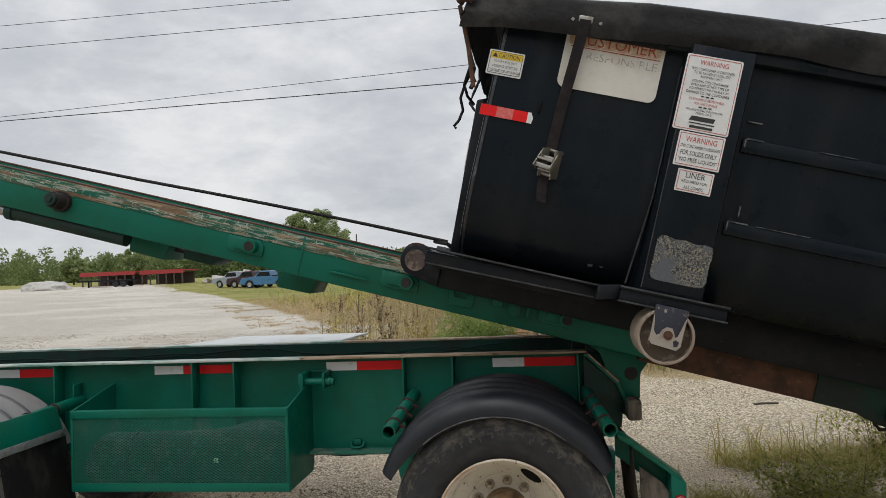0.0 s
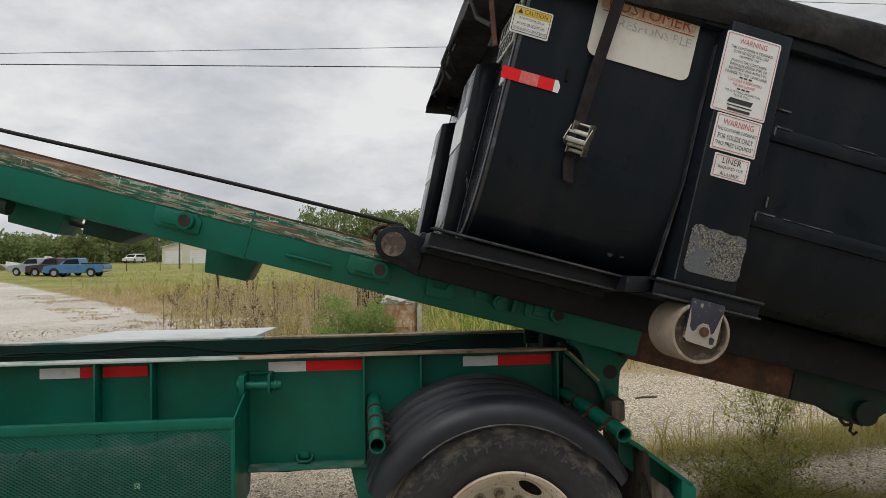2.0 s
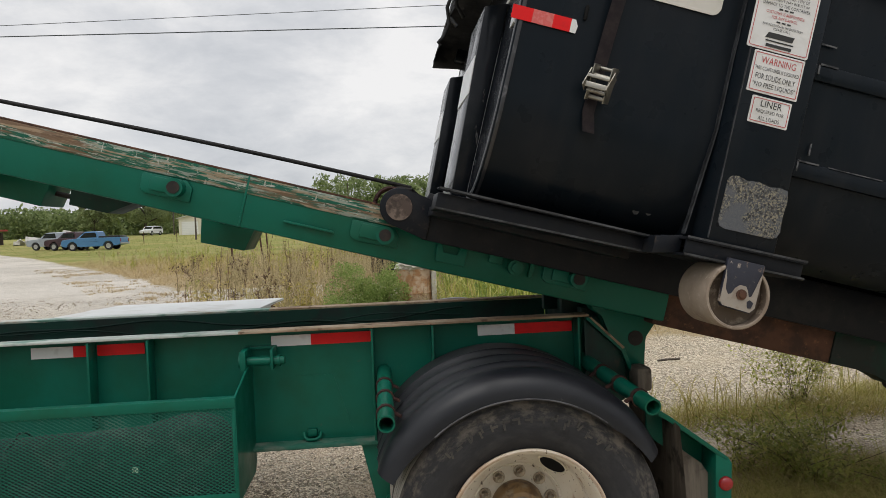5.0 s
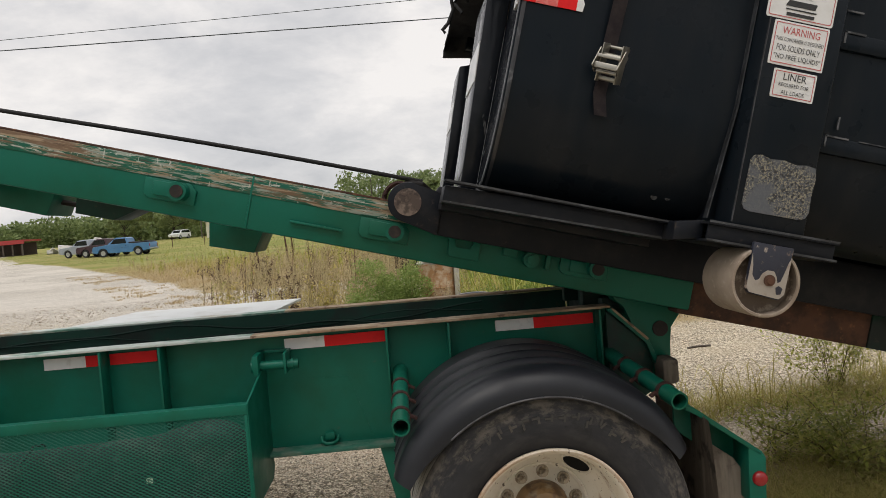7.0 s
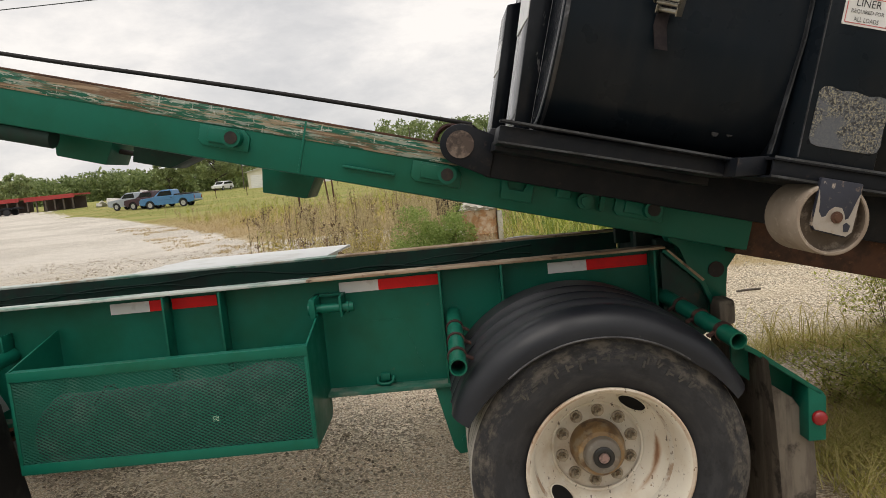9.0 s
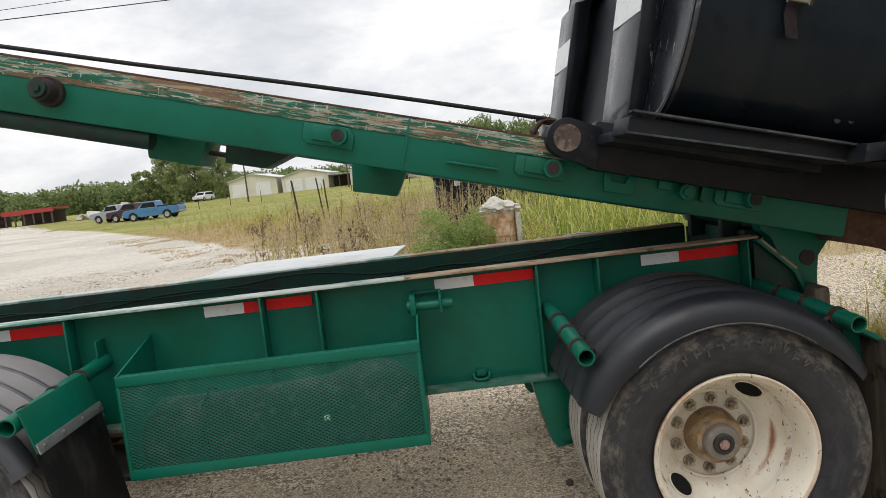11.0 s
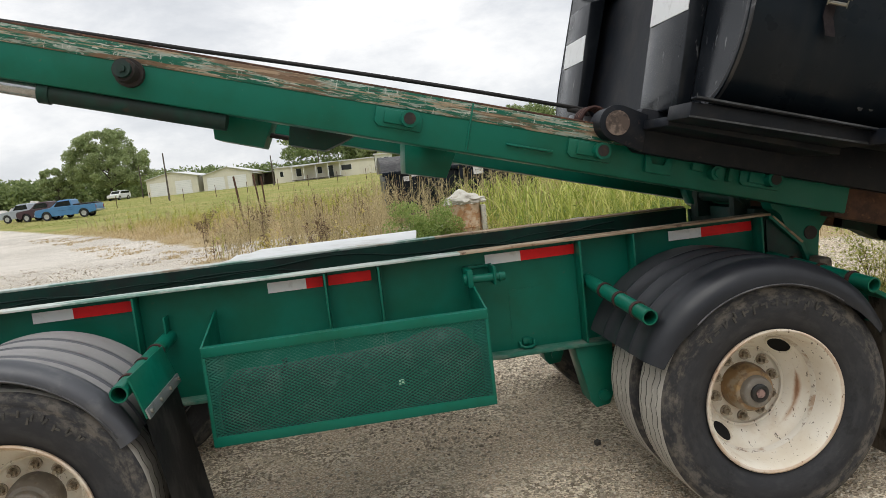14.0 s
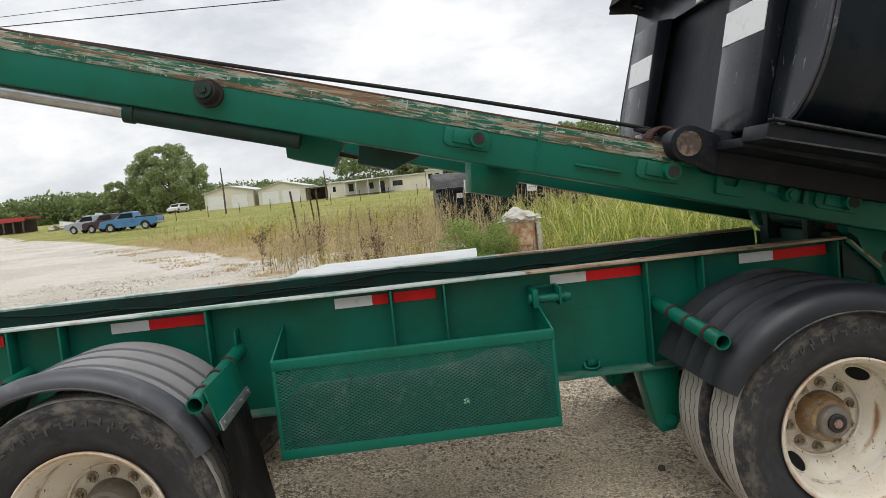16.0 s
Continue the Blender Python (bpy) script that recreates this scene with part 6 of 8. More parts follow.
big = decal("warning_decal", 1.050, 0.803, 1.280, 1.125, YP, M_ink_red,
            [("WARNING", s, 1.095, 0.021, 0.118), ("CUSTOMER IS RESPONSIBLE", s, 0.938, 0.0105, 0.145), ("FOR ANY DAMAGE", s, 0.921, 0.0105, 0.095)],
            [("THIS CONTAINER IS DESIGNED", s, 1.066, 0.0115, 0.180), ("TO BE MOVED BY ROLL-OFF", s, 1.050, 0.0115, 0.150), ("EQUIPMENT ONLY", s, 1.034, 0.0115, 0.090),
             ("MOVING THIS CONTAINER", s, 1.014, 0.0115, 0.150), ("WITH ANY OTHER TYPE OF", s, 0.998, 0.0115, 0.158), ("EQUIPMENT MAY RESULT IN", s, 0.982, 0.0115, 0.160), ("DAMAGE TO THE CONTAINER.", s, 0.966, 0.0115, 0.180),
             ("FOR ADDITIONAL INFORMATION", s, 0.893, 0.0085, 0.150), ("PLEASE CALL:", s, 0.881, 0.0085, 0.065)], "white warning decal with red border")
for x, h, w, d in [(s + 0.020 * k, h, 0.013, 0.005) for h in (0.953, 0.907) for k in (-1, 0, 1)] + [(s, 0.838, 0.105, 0.004), (s, 0.822, 0.095, 0.010)]:
    part("bar", box(bmesh.new(), (x, YP - 0.0042, h), (w, 0.002, d)), M_ink, big, "plain dark bar", smooth=0)
part("logo_shape", prism(bmesh.new(), [(s - 0.055, 0.848), (s + 0.046, 0.848), (s + 0.052, 0.867), (s - 0.046, 0.867)], YP - 0.0048, YP - 0.003), M_ink, big, "plain dark slanted shape", smooth=0)
s = 1.180
decal("warning_decal", 1.085, 0.652, 1.275, 0.798, YP, M_ink_red, [("WARNING", s, 0.768, 0.024, 0.130)],
      [("THIS CONTAINER IS DESIGNED", s, 0.738, 0.013, 0.165), ("FOR SOLIDS ONLY", s, 0.710, 0.020, 0.150), ('"NO FREE LIQUIDS"', s, 0.680, 0.020, 0.160)], "small white warning decal with red border", 0.004)
s = 1.188
decal("liner_decal", 1.113, 0.546, 1.262, 0.641, YP, M_ink_red, [], [("LINER", s, 0.618, 0.023, 0.080), ("REQUIRED FOR", s, 0.590, 0.014, 0.105), ("ALL LOADS", s, 0.566, 0.014, 0.080)], "small white liner decal", 0.004)

s = 0.293
caution = decal("caution_decal", 0.213, 0.905, 0.372, 1.016, YW, M_ink, [], [("DO NOT PLAY IN, ON OR", s, 0.966, 0.0125, 0.105), ("AROUND OR OCCUPY THIS", s, 0.945, 0.0125, 0.115), ("CONTAINER FOR ANY PURPOSE", s, 0.924, 0.0125, 0.138)], "yellow and white caution decal", 0.006)
bm = bmesh.new()
prism(bm, [(0.221, 0.979), (0.364, 0.979), (0.364, 1.008), (0.221, 1.008)], YW - 0.0048, YW - 0.003)
part("header", bm, M_yellow, caution, "yellow header", smooth=0)
bm = lettering([("CAUTION", 0.305, 0.993, 0.019, 0.095)])
bmesh.ops.translate(bm, verts=bm.verts, vec=(0, YW - 0.0056, 0))
part("lettering", bm, M_ink, caution, smooth=0)
part("triangle", prism(bmesh.new(), [(0.230, 0.984), (0.252, 0.984), (0.241, 1.004)], YW - 0.0058, YW - 0.0046), M_ink, caution, "black warning triangle", smooth=0)

bm = bmesh.new()
prism(bm, rounded(0.533, 0.905, 0.966, 1.185, 0.035), YW - 0.003, YW)
cust = part("customer_decal", bm, M_sign_old, cont, "weathered white customer decal", smooth=0)
bm = bmesh.new()
prism(bm, rounded(0.548, 1.098, 0.951, 1.168, 0.020), YW - 0.0042, YW - 0.002)
part("band", bm, M_band, cust, "faded orange band", smooth=0)
bm = lettering([("CUSTOMER", 0.755, 1.130, 0.052, 0.355)])
bmesh.ops.translate(bm, verts=bm.verts, vec=(0, YW - 0.0055, 0))
part("lettering", bm, M_ink_rust, cust, "faded red lettering", smooth=0)
part("line", box(bmesh.new(), (0.755, YW - 0.0050, 1.092), (0.39, 0.001, 0.004)), M_ink_rust, cust, "thin faded line", smooth=0)
bm = lettering([("IS RESPONSIBLE", 0.765, 1.060, 0.036, 0.36)])
bmesh.ops.translate(bm, verts=bm.verts, vec=(0, YW - 0.0045, 0))
part("lettering", bm, M_ink_faint, cust, "worn grey lettering", smooth=0)

for s0, s1, material, label in ((0.225, 0.300, M_tape_r, "red reflective tape"), (0.300, 0.375, M_tape_rf, "faded red tape"), (0.375, 0.440, M_tape_r, "red reflective tape")):
    bm = bmesh.new()
    box(bm, ((s0 + s1) / 2, YW - 0.0005, 0.743), (s1 - s0, 0.003, 0.048))
    part("tape", bm, material, cont, label, smooth=0)
bm = bmesh.new()
prism(bm, [(0.440, 0.719), (0.462, 0.719), (0.466, 0.745), (0.455, 0.767), (0.440, 0.767)], YW - 0.002, YW + 0.001)
part("tape", bm, M_tape_w, cont, "torn white tape", smooth=0)

# hinge slots, painted as a raised dark bar for their shade, and small dents
bm = bmesh.new()
box(bm, (0.485, -0.868, 0.80), (0.012, 0.012, 0.055), 0.004)
part("slot", bm, M_hole_shade, cont, "dark bar painted as a slot's shade")
for ds, dh in ((0.855, 0.165), (0.905, 0.172)):
    bm = bmesh.new()
    cyl(bm, (ds, -0.770, dh), (ds, -0.74, dh), 0.012, 10)
    part("rivet", bm, M_black_worn, cont)

# top rail and tarp
both("top_rail", lambda f: box(bmesh.new(), ((0.20 + L_END) / 2, f(-0.875), 1.185), (L_END - 0.2, 0.07, 0.09), 0.012), M_black, "black top rail")
bm = bmesh.new()
ny = 34
rows = []
random.seed(5)
for i in range(41):
    s = 0.075 + (L_END - 0.02 - 0.075) * i / 40
    ring = []
    for k in range(ny + 1):
        u = k / ny
        if u < 0.22:
            y, h = -0.925 - 0.012 * math.sin(u * 20), 1.085 + (u / 0.22) * 0.17
        elif u > 0.78:
            y, h = 2 * YC + 0.925, 1.085 + ((1 - u) / 0.22) * 0.17
        else:
            v = (u - 0.22) / 0.56
            y, h = -0.925 + v * (2 * YC + 1.85), 1.255 + 0.24 * math.sin(math.pi * v)
        y += 0.014 * noise.noise((s * 3, u * 9, 0.2))
        h += 0.022 * noise.noise((s * 2.6, u * 7, 3.1)) + 0.10 * min(1.0, s / 1.4) - 0.03 * max(0, 1 - s / 0.3)
        ring.append(bm.verts.new((s, y, h)))
    rows.append(ring)
for u, v in zip(rows, rows[1:]):
    for k in range(ny):
        bm.faces.new((u[k], v[k], v[k + 1], u[k + 1]))
front = rows[0]
low = [bm.verts.new((0.060 + 0.012 * noise.noise((k * 0.9, 1, 0)), v.co.y, min(v.co.z, 1.12 + 0.045 * noise.noise((k * 0.7, 0, 5))))) for k, v in enumerate(front)]
for k in range(ny):
    bm.faces.new((front[k], front[k + 1], low[k + 1], low[k]))
bmesh.ops.solidify(bm, geom=bm.faces, thickness=0.004)
tarp = part("tarp", bm, M_tarp, cont, "black crumpled tarp over the top", smooth=60)
bm = bmesh.new()
tube(bm, [(0.035, -0.90, 1.185), (0.05, -0.915, 1.205), (0.09, -0.93, 1.20)], 0.020, 10)
tube(bm, [(0.040, -0.905, 1.17), (0.115, -0.88, 1.00), (0.175, -0.872, 0.83)], 0.010, 8)
part("tarp_arm", bm, M_rust, cont, "rusty tarp arm")
bm = bmesh.new()
tube(bm, [(0.055, -0.55, 1.11), (0.10, -0.60, 1.02), (0.150, -0.80, 0.93), (0.165, -0.83, 0.87), (0.16, -0.84, 0.83)], 0.010, 8)
part("cord", bm, M_bungee, cont, "black rubber cord")
bm = bmesh.new()
tube(bm, [(0.06, -0.20, 1.10), (0.03, -0.18, 1.00), (0.02, -0.17, 0.92), (0.045, -0.15, 0.86), (0.035, -0.15, 0.80), (0.015, -0.15, 0.765), (0.03, -0.15, 0.755)], 0.008, 8)
tube(bm, [(0.06, -0.32, 1.10), (0.035, -0.24, 0.98), (0.06, -0.20, 0.93), (0.10, -0.16, 0.90)], 0.008, 8)
part("cord", bm, M_bungee, cont, "black rubber cord with hook")
bm = bmesh.new()
tube(bm, [(0.075, 0.05, 1.10), (0.055, 0.04, 1.00), (0.05, 0.02, 0.94), (0.09, 0.0, 0.90)], 0.008, 8)
part("cord", bm, M_bungee, cont, "black rubber cord")

# tie-down strap with its ratchet
bm = bmesh.new()
pts = [(0.600, 1.190), (0.590, 1.00), (0.578, 0.80), (0.572, 0.60)]
vf = [[bm.verts.new((x + dx, -0.945 + 0.070 * (1.19 - h) / 0.59, h)) for dx in (-0.024, 0.024)] for x, h in pts]
for u, v in zip(vf, vf[1:]):
    bm.faces.new((u[0], u[1], v[1], v[0]))
bmesh.ops.solidify(bm, geom=bm.faces, thickness=0.003)
strap = part("strap", bm, M_strap, cont, "worn dark webbing strap")
bm = bmesh.new()
vf = [[bm.verts.new((x + dx, y, h)) for dx in (-0.022, 0.022)] for x, y, h in ((0.572, -0.880, 0.53), (0.568, -0.876, 0.46), (0.578, -0.890, 0.40), (0.582, -0.888, 0.385))]
for u, v in zip(vf, vf[1:]):
    bm.faces.new((u[0], u[1], v[1], v[0]))
bmesh.ops.solidify(bm, geom=bm.faces, thickness=0.003)
part("strap_tail", bm, M_strap, strap)
TWIST = Matrix.Translation((0.582, -0.915, 0.555)) @ Matrix.Rotation(radians(-34), 4, "Z") @ Matrix.Rotation(radians(10), 4, "Y") @ Matrix.Translation((-0.572, 0.905, -0.555))
for x in (0.538, 0.606):
    part("ratchet_cheek", box(bmesh.new(), (x, -0.905, 0.555), (0.004, 0.055, 0.125), 0.001, Matrix.Rotation(radians(14), 4, "X")), M_zinc, strap, "dirty zinc ratchet cheek", TWIST)
for h, y, r in ((0.612, -0.888, 0.007), (0.575, -0.918, 0.010), (0.520, -0.925, 0.007), (0.505, -0.895, 0.008)):
    part("ratchet_bar", cyl(bmesh.new(), (0.536, y, h), (0.608, y, h), r, 14), M_zinc, strap, "", TWIST)
part("ratchet_handle", box(bmesh.new(), (0.572, -0.945, 0.535), (0.095, 0.010, 0.020), 0.003), M_zinc, strap, "dirty zinc handle", TWIST)
part("ratchet_pawl", box(bmesh.new(), (0.572, -0.950, 0.565), (0.085, 0.008, 0.012), 0.003), M_zinc, strap, "", TWIST)
for x in (0.528, 0.616):
    part("ratchet_lever", box(bmesh.new(), (x, -0.930, 0.555), (0.005, 0.040, 0.075), 0.002, Matrix.Rotation(radians(-20), 4, "X")), M_zinc, strap, "", TWIST)
bm = bmesh.new()
box(bm, (0.600, -0.935, 1.195), (0.06, 0.006, 0.028), 0.002)
part("grommet_plate", bm, M_zinc, cont, "bright metal tie plate")
for x in (0.545, 0.665):
    bm = bmesh.new()
    cyl(bm, (x, -0.942, 1.185), (x, -0.93, 1.185), 0.007, 12)
    part("snap", bm, M_zinc, cont)

# ---- winch cable ----
cable = thing("winch_cable", "taut black wire rope pulling the container", "cable", Matrix.Translation((-0.33, 0.35, 1.866)))
bm = bmesh.new()
pts = []
for k in range(41):
    u = k / 40
    x = 0.06 - 4.77 * u
    z = -0.005 + 0.2470 * 4.77 * u + 0.010 * math.sin(math.pi * min(1, 2.4 * u))
    pts.append((x, 0, z))
tube(bm, pts, 0.011, 10)
rope = part("rope", bm, M_rope, cable)
bm = bmesh.new()
tube(bm, [(0.10, 0, -0.06), (0.06, 0.03, -0.02), (-0.02, 0.0, 0.0), (0.06, -0.03, -0.02), (0.10, 0, -0.06)], 0.012, 10)
part("eye", bm, M_rope, cable)
for k in range(4):
    bm = bmesh.new()
    tube(bm, [(-0.062 + 0.070 * math.cos(a), -0.50 + 0.030 * k + 0.006 * math.sin(a), -0.108 + 0.078 * math.sin(a)) for a in [2 * math.pi * q / 22 for q in range(23)]], 0.010, 6)
    part("turn", bm, M_clamp, cable, "dull brown turn of rope")
bm = bmesh.new()
box(bm, (0.08, YC, 0.05), (0.16, 0.10, 0.10), 0.01)
part("hook_plate", bm, M_black_worn, cont, "worn pull hook")

# ---- trees, woods and plants ----
def leaves(centres, count, spread, size, rng, squash=1.0):
    """Small leaf blades scattered in clumps: vertex and face lists."""
    vs, fs = [], []
    for (cx, cy, cz), rad in centres:
        n = max(4, int(count * rad * rad))
        for _ in range(n):
            d = rng.normal(size=3)
            d /= np.linalg.norm(d) + 1e-9
            r = rad * (0.55 + 0.5 * rng.random()) * spread
            p = np.array([cx, cy, cz]) + d * r * np.array([1, 1, squash])
            a = rng.normal(size=3)
            a /= np.linalg.norm(a)
            b = np.cross(a, rng.normal(size=3))
            b /= np.linalg.norm(b) + 1e-9
            s = size * (0.6 + 0.8 * rng.random())
            k = len(vs)
            vs += [tuple(p - a * s), tuple(p + b * s * 0.45), tuple(p + a * s), tuple(p - b * s * 0.45)]
            fs.append((k, k + 1, k + 2, k + 3))
    return vs, fs


def mesh_of(name, vs, fs, material):
    me = bpy.data.meshes.new(name)
    me.from_pydata(vs, [], fs)
    me.materials.append(material)
    return me


def tree(x, y, high, wide, seed, label, material=None, count=26, size=0.34, trunk_part=0.22, clumps=64):
    """A tapered trunk with forking limbs and a crown of leaf clumps."""
    rng = np.random.default_rng(seed)
    root = thing("tree", label, "tree", Matrix.Translation((x, y, rise(y))))
    bm = bmesh.new()
    tube(bm, [(0, 0, -0.1), (0.05 * wide / 10, 0, high * 0.12), (0.02, 0.05, high * trunk_part), (0.1, 0, high * 0.55)], high * 0.028, 10, high * 0.010)
    tips = []
    for k in range(13):
        a = 2.4 * k + rng.random()
        z0 = high * (trunk_part * 0.75 + 0.025 * k)
        up = 0.30 + 0.5 * (k / 13) + 0.1 * rng.random()
        reach = wide * 0.44 * (1.0 - 0.35 * k / 13) * (0.75 + 0.4 * rng.random())
        mid = (0.5 * reach * math.cos(a), 0.5 * reach * math.sin(a), z0 + 0.5 * (high * up - z0) + 0.05 * high)
        end = (reach * math.cos(a), reach * math.sin(a), max(z0, high * up))
        tube(bm, [(0, 0, z0), mid, end], high * 0.011, 6, high * 0.003)
        tips += [mid, end]
    trunk = part("trunk", bm, M_bark, root)
    blobs = []
    for k in range(clumps):
        a, u = 2 * math.pi * rng.random(), rng.random()
        zz = 0.22 + 0.74 * u
        prof = math.sqrt(max(0.03, 1 - ((zz - 0.44) / (0.55 if zz > 0.44 else 0.36)) ** 2))
        r = wide * 0.44 * prof * math.sqrt(0.35 + 0.65 * rng.random())
        blobs.append(((r * math.cos(a), r * math.sin(a), high * zz), wide * (0.030 + 0.045 * rng.random())))
    blobs += [(t, wide * 0.065) for t in tips]
    vs, fs = leaves(blobs, count * 100 / wide, 1.0, size, rng, 0.8)
    crown = new("crown", mesh_of("crown", vs, fs, material or M_leaf))
    crown.parent = root
    return root


tree(-41.8, 128.5, 12.2, 15.5, 3, "large round green tree standing beside the gravel yard", count=46, size=0.165, clumps=190)
tree(-51.5, 131.0, 6.8, 7.5, 12, "smaller green tree beside the large one", count=44, size=0.18, trunk_part=0.1)
tree(-62.0, 100.0, 5.6, 6.0, 21, "small bushy green tree by the red-roofed shed", count=16, size=0.27, trunk_part=0.1)
tree(-79.0, 110.0, 5.2, 5.2, 22, "small bushy green tree by the red-roofed shed", count=9, size=0.36, trunk_part=0.1)
tree(6.0, 150.0, 9.0, 9.5, 31, "green tree behind the long cream house", count=20, size=0.44)
tree(15.0, 152.0, 8.0, 10.0, 32, "green tree behind the long cream house", count=20, size=0.44)

# woods along the skyline; the belt behind the camera is unseen, added to darken reflections
rng = np.random.default_rng(77)
vs, fs = [], []
for x0, x1, y0, y1, hi, n in ((-260, -40, 150, 175, 5.6, 300), (-95, -52, 134, 150, 4.8, 80), (-48, -14, 150, 160, 4.4, 46), (-13, 60, 150, 168, 11.0, 190), (55, 300, 140, 180, 8.0, 240), (-110, 110, -62, -40, 9.0, 260), (-140, -100, -40, 150, 8.0, 130), (110, 150, -40, 150, 9.0, 150)):
    blobs = []
    for _ in range(n):
        x = x0 + (x1 - x0) * rng.random()
        top = hi * (0.72 + 0.36 * (0.5 + noise.noise((x * 0.06, y0 * 0.1, 2.0)))) * (0.85 + 0.3 * rng.random())
        y = y0 + (y1 - y0) * rng.random()
        r = 1.3 + 1.3 * rng.random()
        for q in (0.22, 0.55, 0.85):
            blobs.append(((x + rng.normal() * 0.7, y, rise(y) + top * q), r * (1.15 - 0.35 * q)))
    v, f = leaves(blobs, 24, 1.0, 0.40, rng, 0.85)
    k = len(vs)
    vs += v
    fs += [tuple(i + k for i in q) for q in f]
tagged(new("woods", mesh_of("woods", vs, fs, M_leaf_far)), "dark green woods along the skyline, with an unseen belt behind the camera", "woods", kind="stuff")


def blades(spots, material, name, label, high, wide, rng, lean=0.35, per=1, category="grass"):
    """Bent grass blades at the given spots, each of two quads and a tip."""
    vs, fs = [], []
    for x, y in spots:
        z = rise(y)
        for _ in range(per):
            h = high * (0.45 + 0.75 * rng.random())
            a = 2 * math.pi * rng.random()
            l = lean * h * (0.3 + rng.random())
            dx, dy = math.cos(a) * l, math.sin(a) * l
            b = 2 * math.pi * rng.random()
            wx, wy = math.cos(b) * wide, math.sin(b) * wide
            px, py = x + rng.normal() * 0.03, y + rng.normal() * 0.03
            k = len(vs)
            vs += [(px - wx, py - wy, z - 0.01), (px + wx, py + wy, z - 0.01), (px + dx * 0.35 - wx * 0.8, py + dy * 0.35 - wy * 0.8, z + h * 0.55), (px + dx * 0.35 + wx * 0.8, py + dy * 0.35 + wy * 0.8, z + h * 0.55), (px + dx, py + dy, z + h * 0.96)]
            fs += [(k, k + 1, k + 3, k + 2), (k + 2, k + 3, k + 4)]
    return tagged(new(name, mesh_of(name, vs, fs, material)), label, category, kind="stuff")


def scatter(n, x0, x1, y0, y1, rng, keep):
    out = []
    while len(out) < n:
        x, y = x0 + (x1 - x0) * rng.random(), y0 + (y1 - y0) * rng.random()
        if keep(x, y):
            out.append((x, y))
    return out


rng = np.random.default_rng(5)
patchy = lambda x, y: grassy(x, y) > max(0.42, 0.55 + 0.9 * noise.noise((x * 0.8, y * 0.8, 4.0)))  # noqa: E731
blades(scatter(42000, -20, 9, 10.5, 33, rng, lambda x, y: patchy(x, y) and rng.random() < 0.25 + (33 - y) / 16), M_grass_dry, "dry_grass", "straw-coloured dry grass along the gravel", 0.11, 0.0060, rng, 1.8)
blades(scatter(5200, -11, 7, 11, 32, rng, lambda x, y: patchy(x, y) and grassy(x, y) > 0.8 and noise.noise((x * 0.5, y * 0.5, 9)) > 0.0), M_grass_mix, "tall_grass", "tall yellowing grass and weeds", 0.34, 0.006, rng, 0.9)
def arching(spots, material, name, label, high, wide, rng):
    """Long grass blades that rise, arch over and droop."""
    vs, fs = [], []
    for x, y in spots:
        z, h = rise(y), high * (0.5 + 0.6 * rng.random())
        a, l = 2 * math.pi * rng.random(), h * (0.35 + 0.9 * rng.random())
        dx, dy, wx, wy = math.cos(a), math.sin(a), -math.sin(a), math.cos(a)
        k = len(vs)
        for out, up, w in ((0.0, -0.01, 1.0), (0.10, 0.45, 1.0), (0.34, 0.82, 0.9), (0.68, 0.98, 0.6), (1.0, 0.88 - 0.25 * rng.random(), 0.1)):
            for s in (-1, 1):
                vs.append((x + dx * l * out + s * wx * wide * w, y + dy * l * out + s * wy * wide * w, z + h * up))
        fs += [(k + 2 * i, k + 2 * i + 1, k + 2 * i + 3, k + 2 * i + 2) for i in range(4)]
    return tagged(new(name, mesh_of(name, vs, fs, material)), label, "grass", kind="stuff")


arching(scatter(1900, 0.45, 7, 6.8, 12.5, rng, lambda x, y: noise.noise((x * 0.7, y * 0.7, 1)) > -0.35 and rng.random() < min(1.0, (x - 0.2) / 1.2)), M_grass_green, "green_grass", "tall arching bright green grass behind the truck", 1.05, 0.0085, rng)
arching(scatter(650, -3.2, 1.2, 5.8, 9.5, rng, lambda x, y: noise.noise((x * 0.9, y * 0.9, 5)) > -0.05 and not -1.2 < x < 0.35), M_grass_mix, "arching_dry_grass", "arching yellowing grass around the old drum", 0.55, 0.005, rng)
blades(scatter(4300, 1.25, 2.75, -0.5, 1.15, rng, lambda x, y: noise.noise((x * 1.9, y * 1.9, 12)) > -0.05 + max(0, x - 2.2)), M_grass_near, "verge_grass", "rough yellow-green grass beside the wheel", 0.16, 0.0030, rng, 1.6)
blades(scatter(15000, -48, 10, 40, 112, rng, lambda x, y: grassy(x, y) > 0.5), M_grass_lawn, "lawn_grass", "short green lawn before the houses", 0.05, 0.03, rng, 1.2)
# sparse tufts on the gravel's edge
blades(scatter(2600, -14, -2, 8, 26, rng, lambda x, y: -2.2 < x + 3.8 + max(0.0, y - 11.9) * 0.585 < 0.4 and noise.noise((x * 2.1, y * 2.7, 7)) + 0.6 * noise.noise((x * 0.5, y * 0.4, 3)) > 0.30), M_grass_dry, "edge_tufts", "sparse tufts on the gravel's edge", 0.055, 0.009, rng, 1.8)
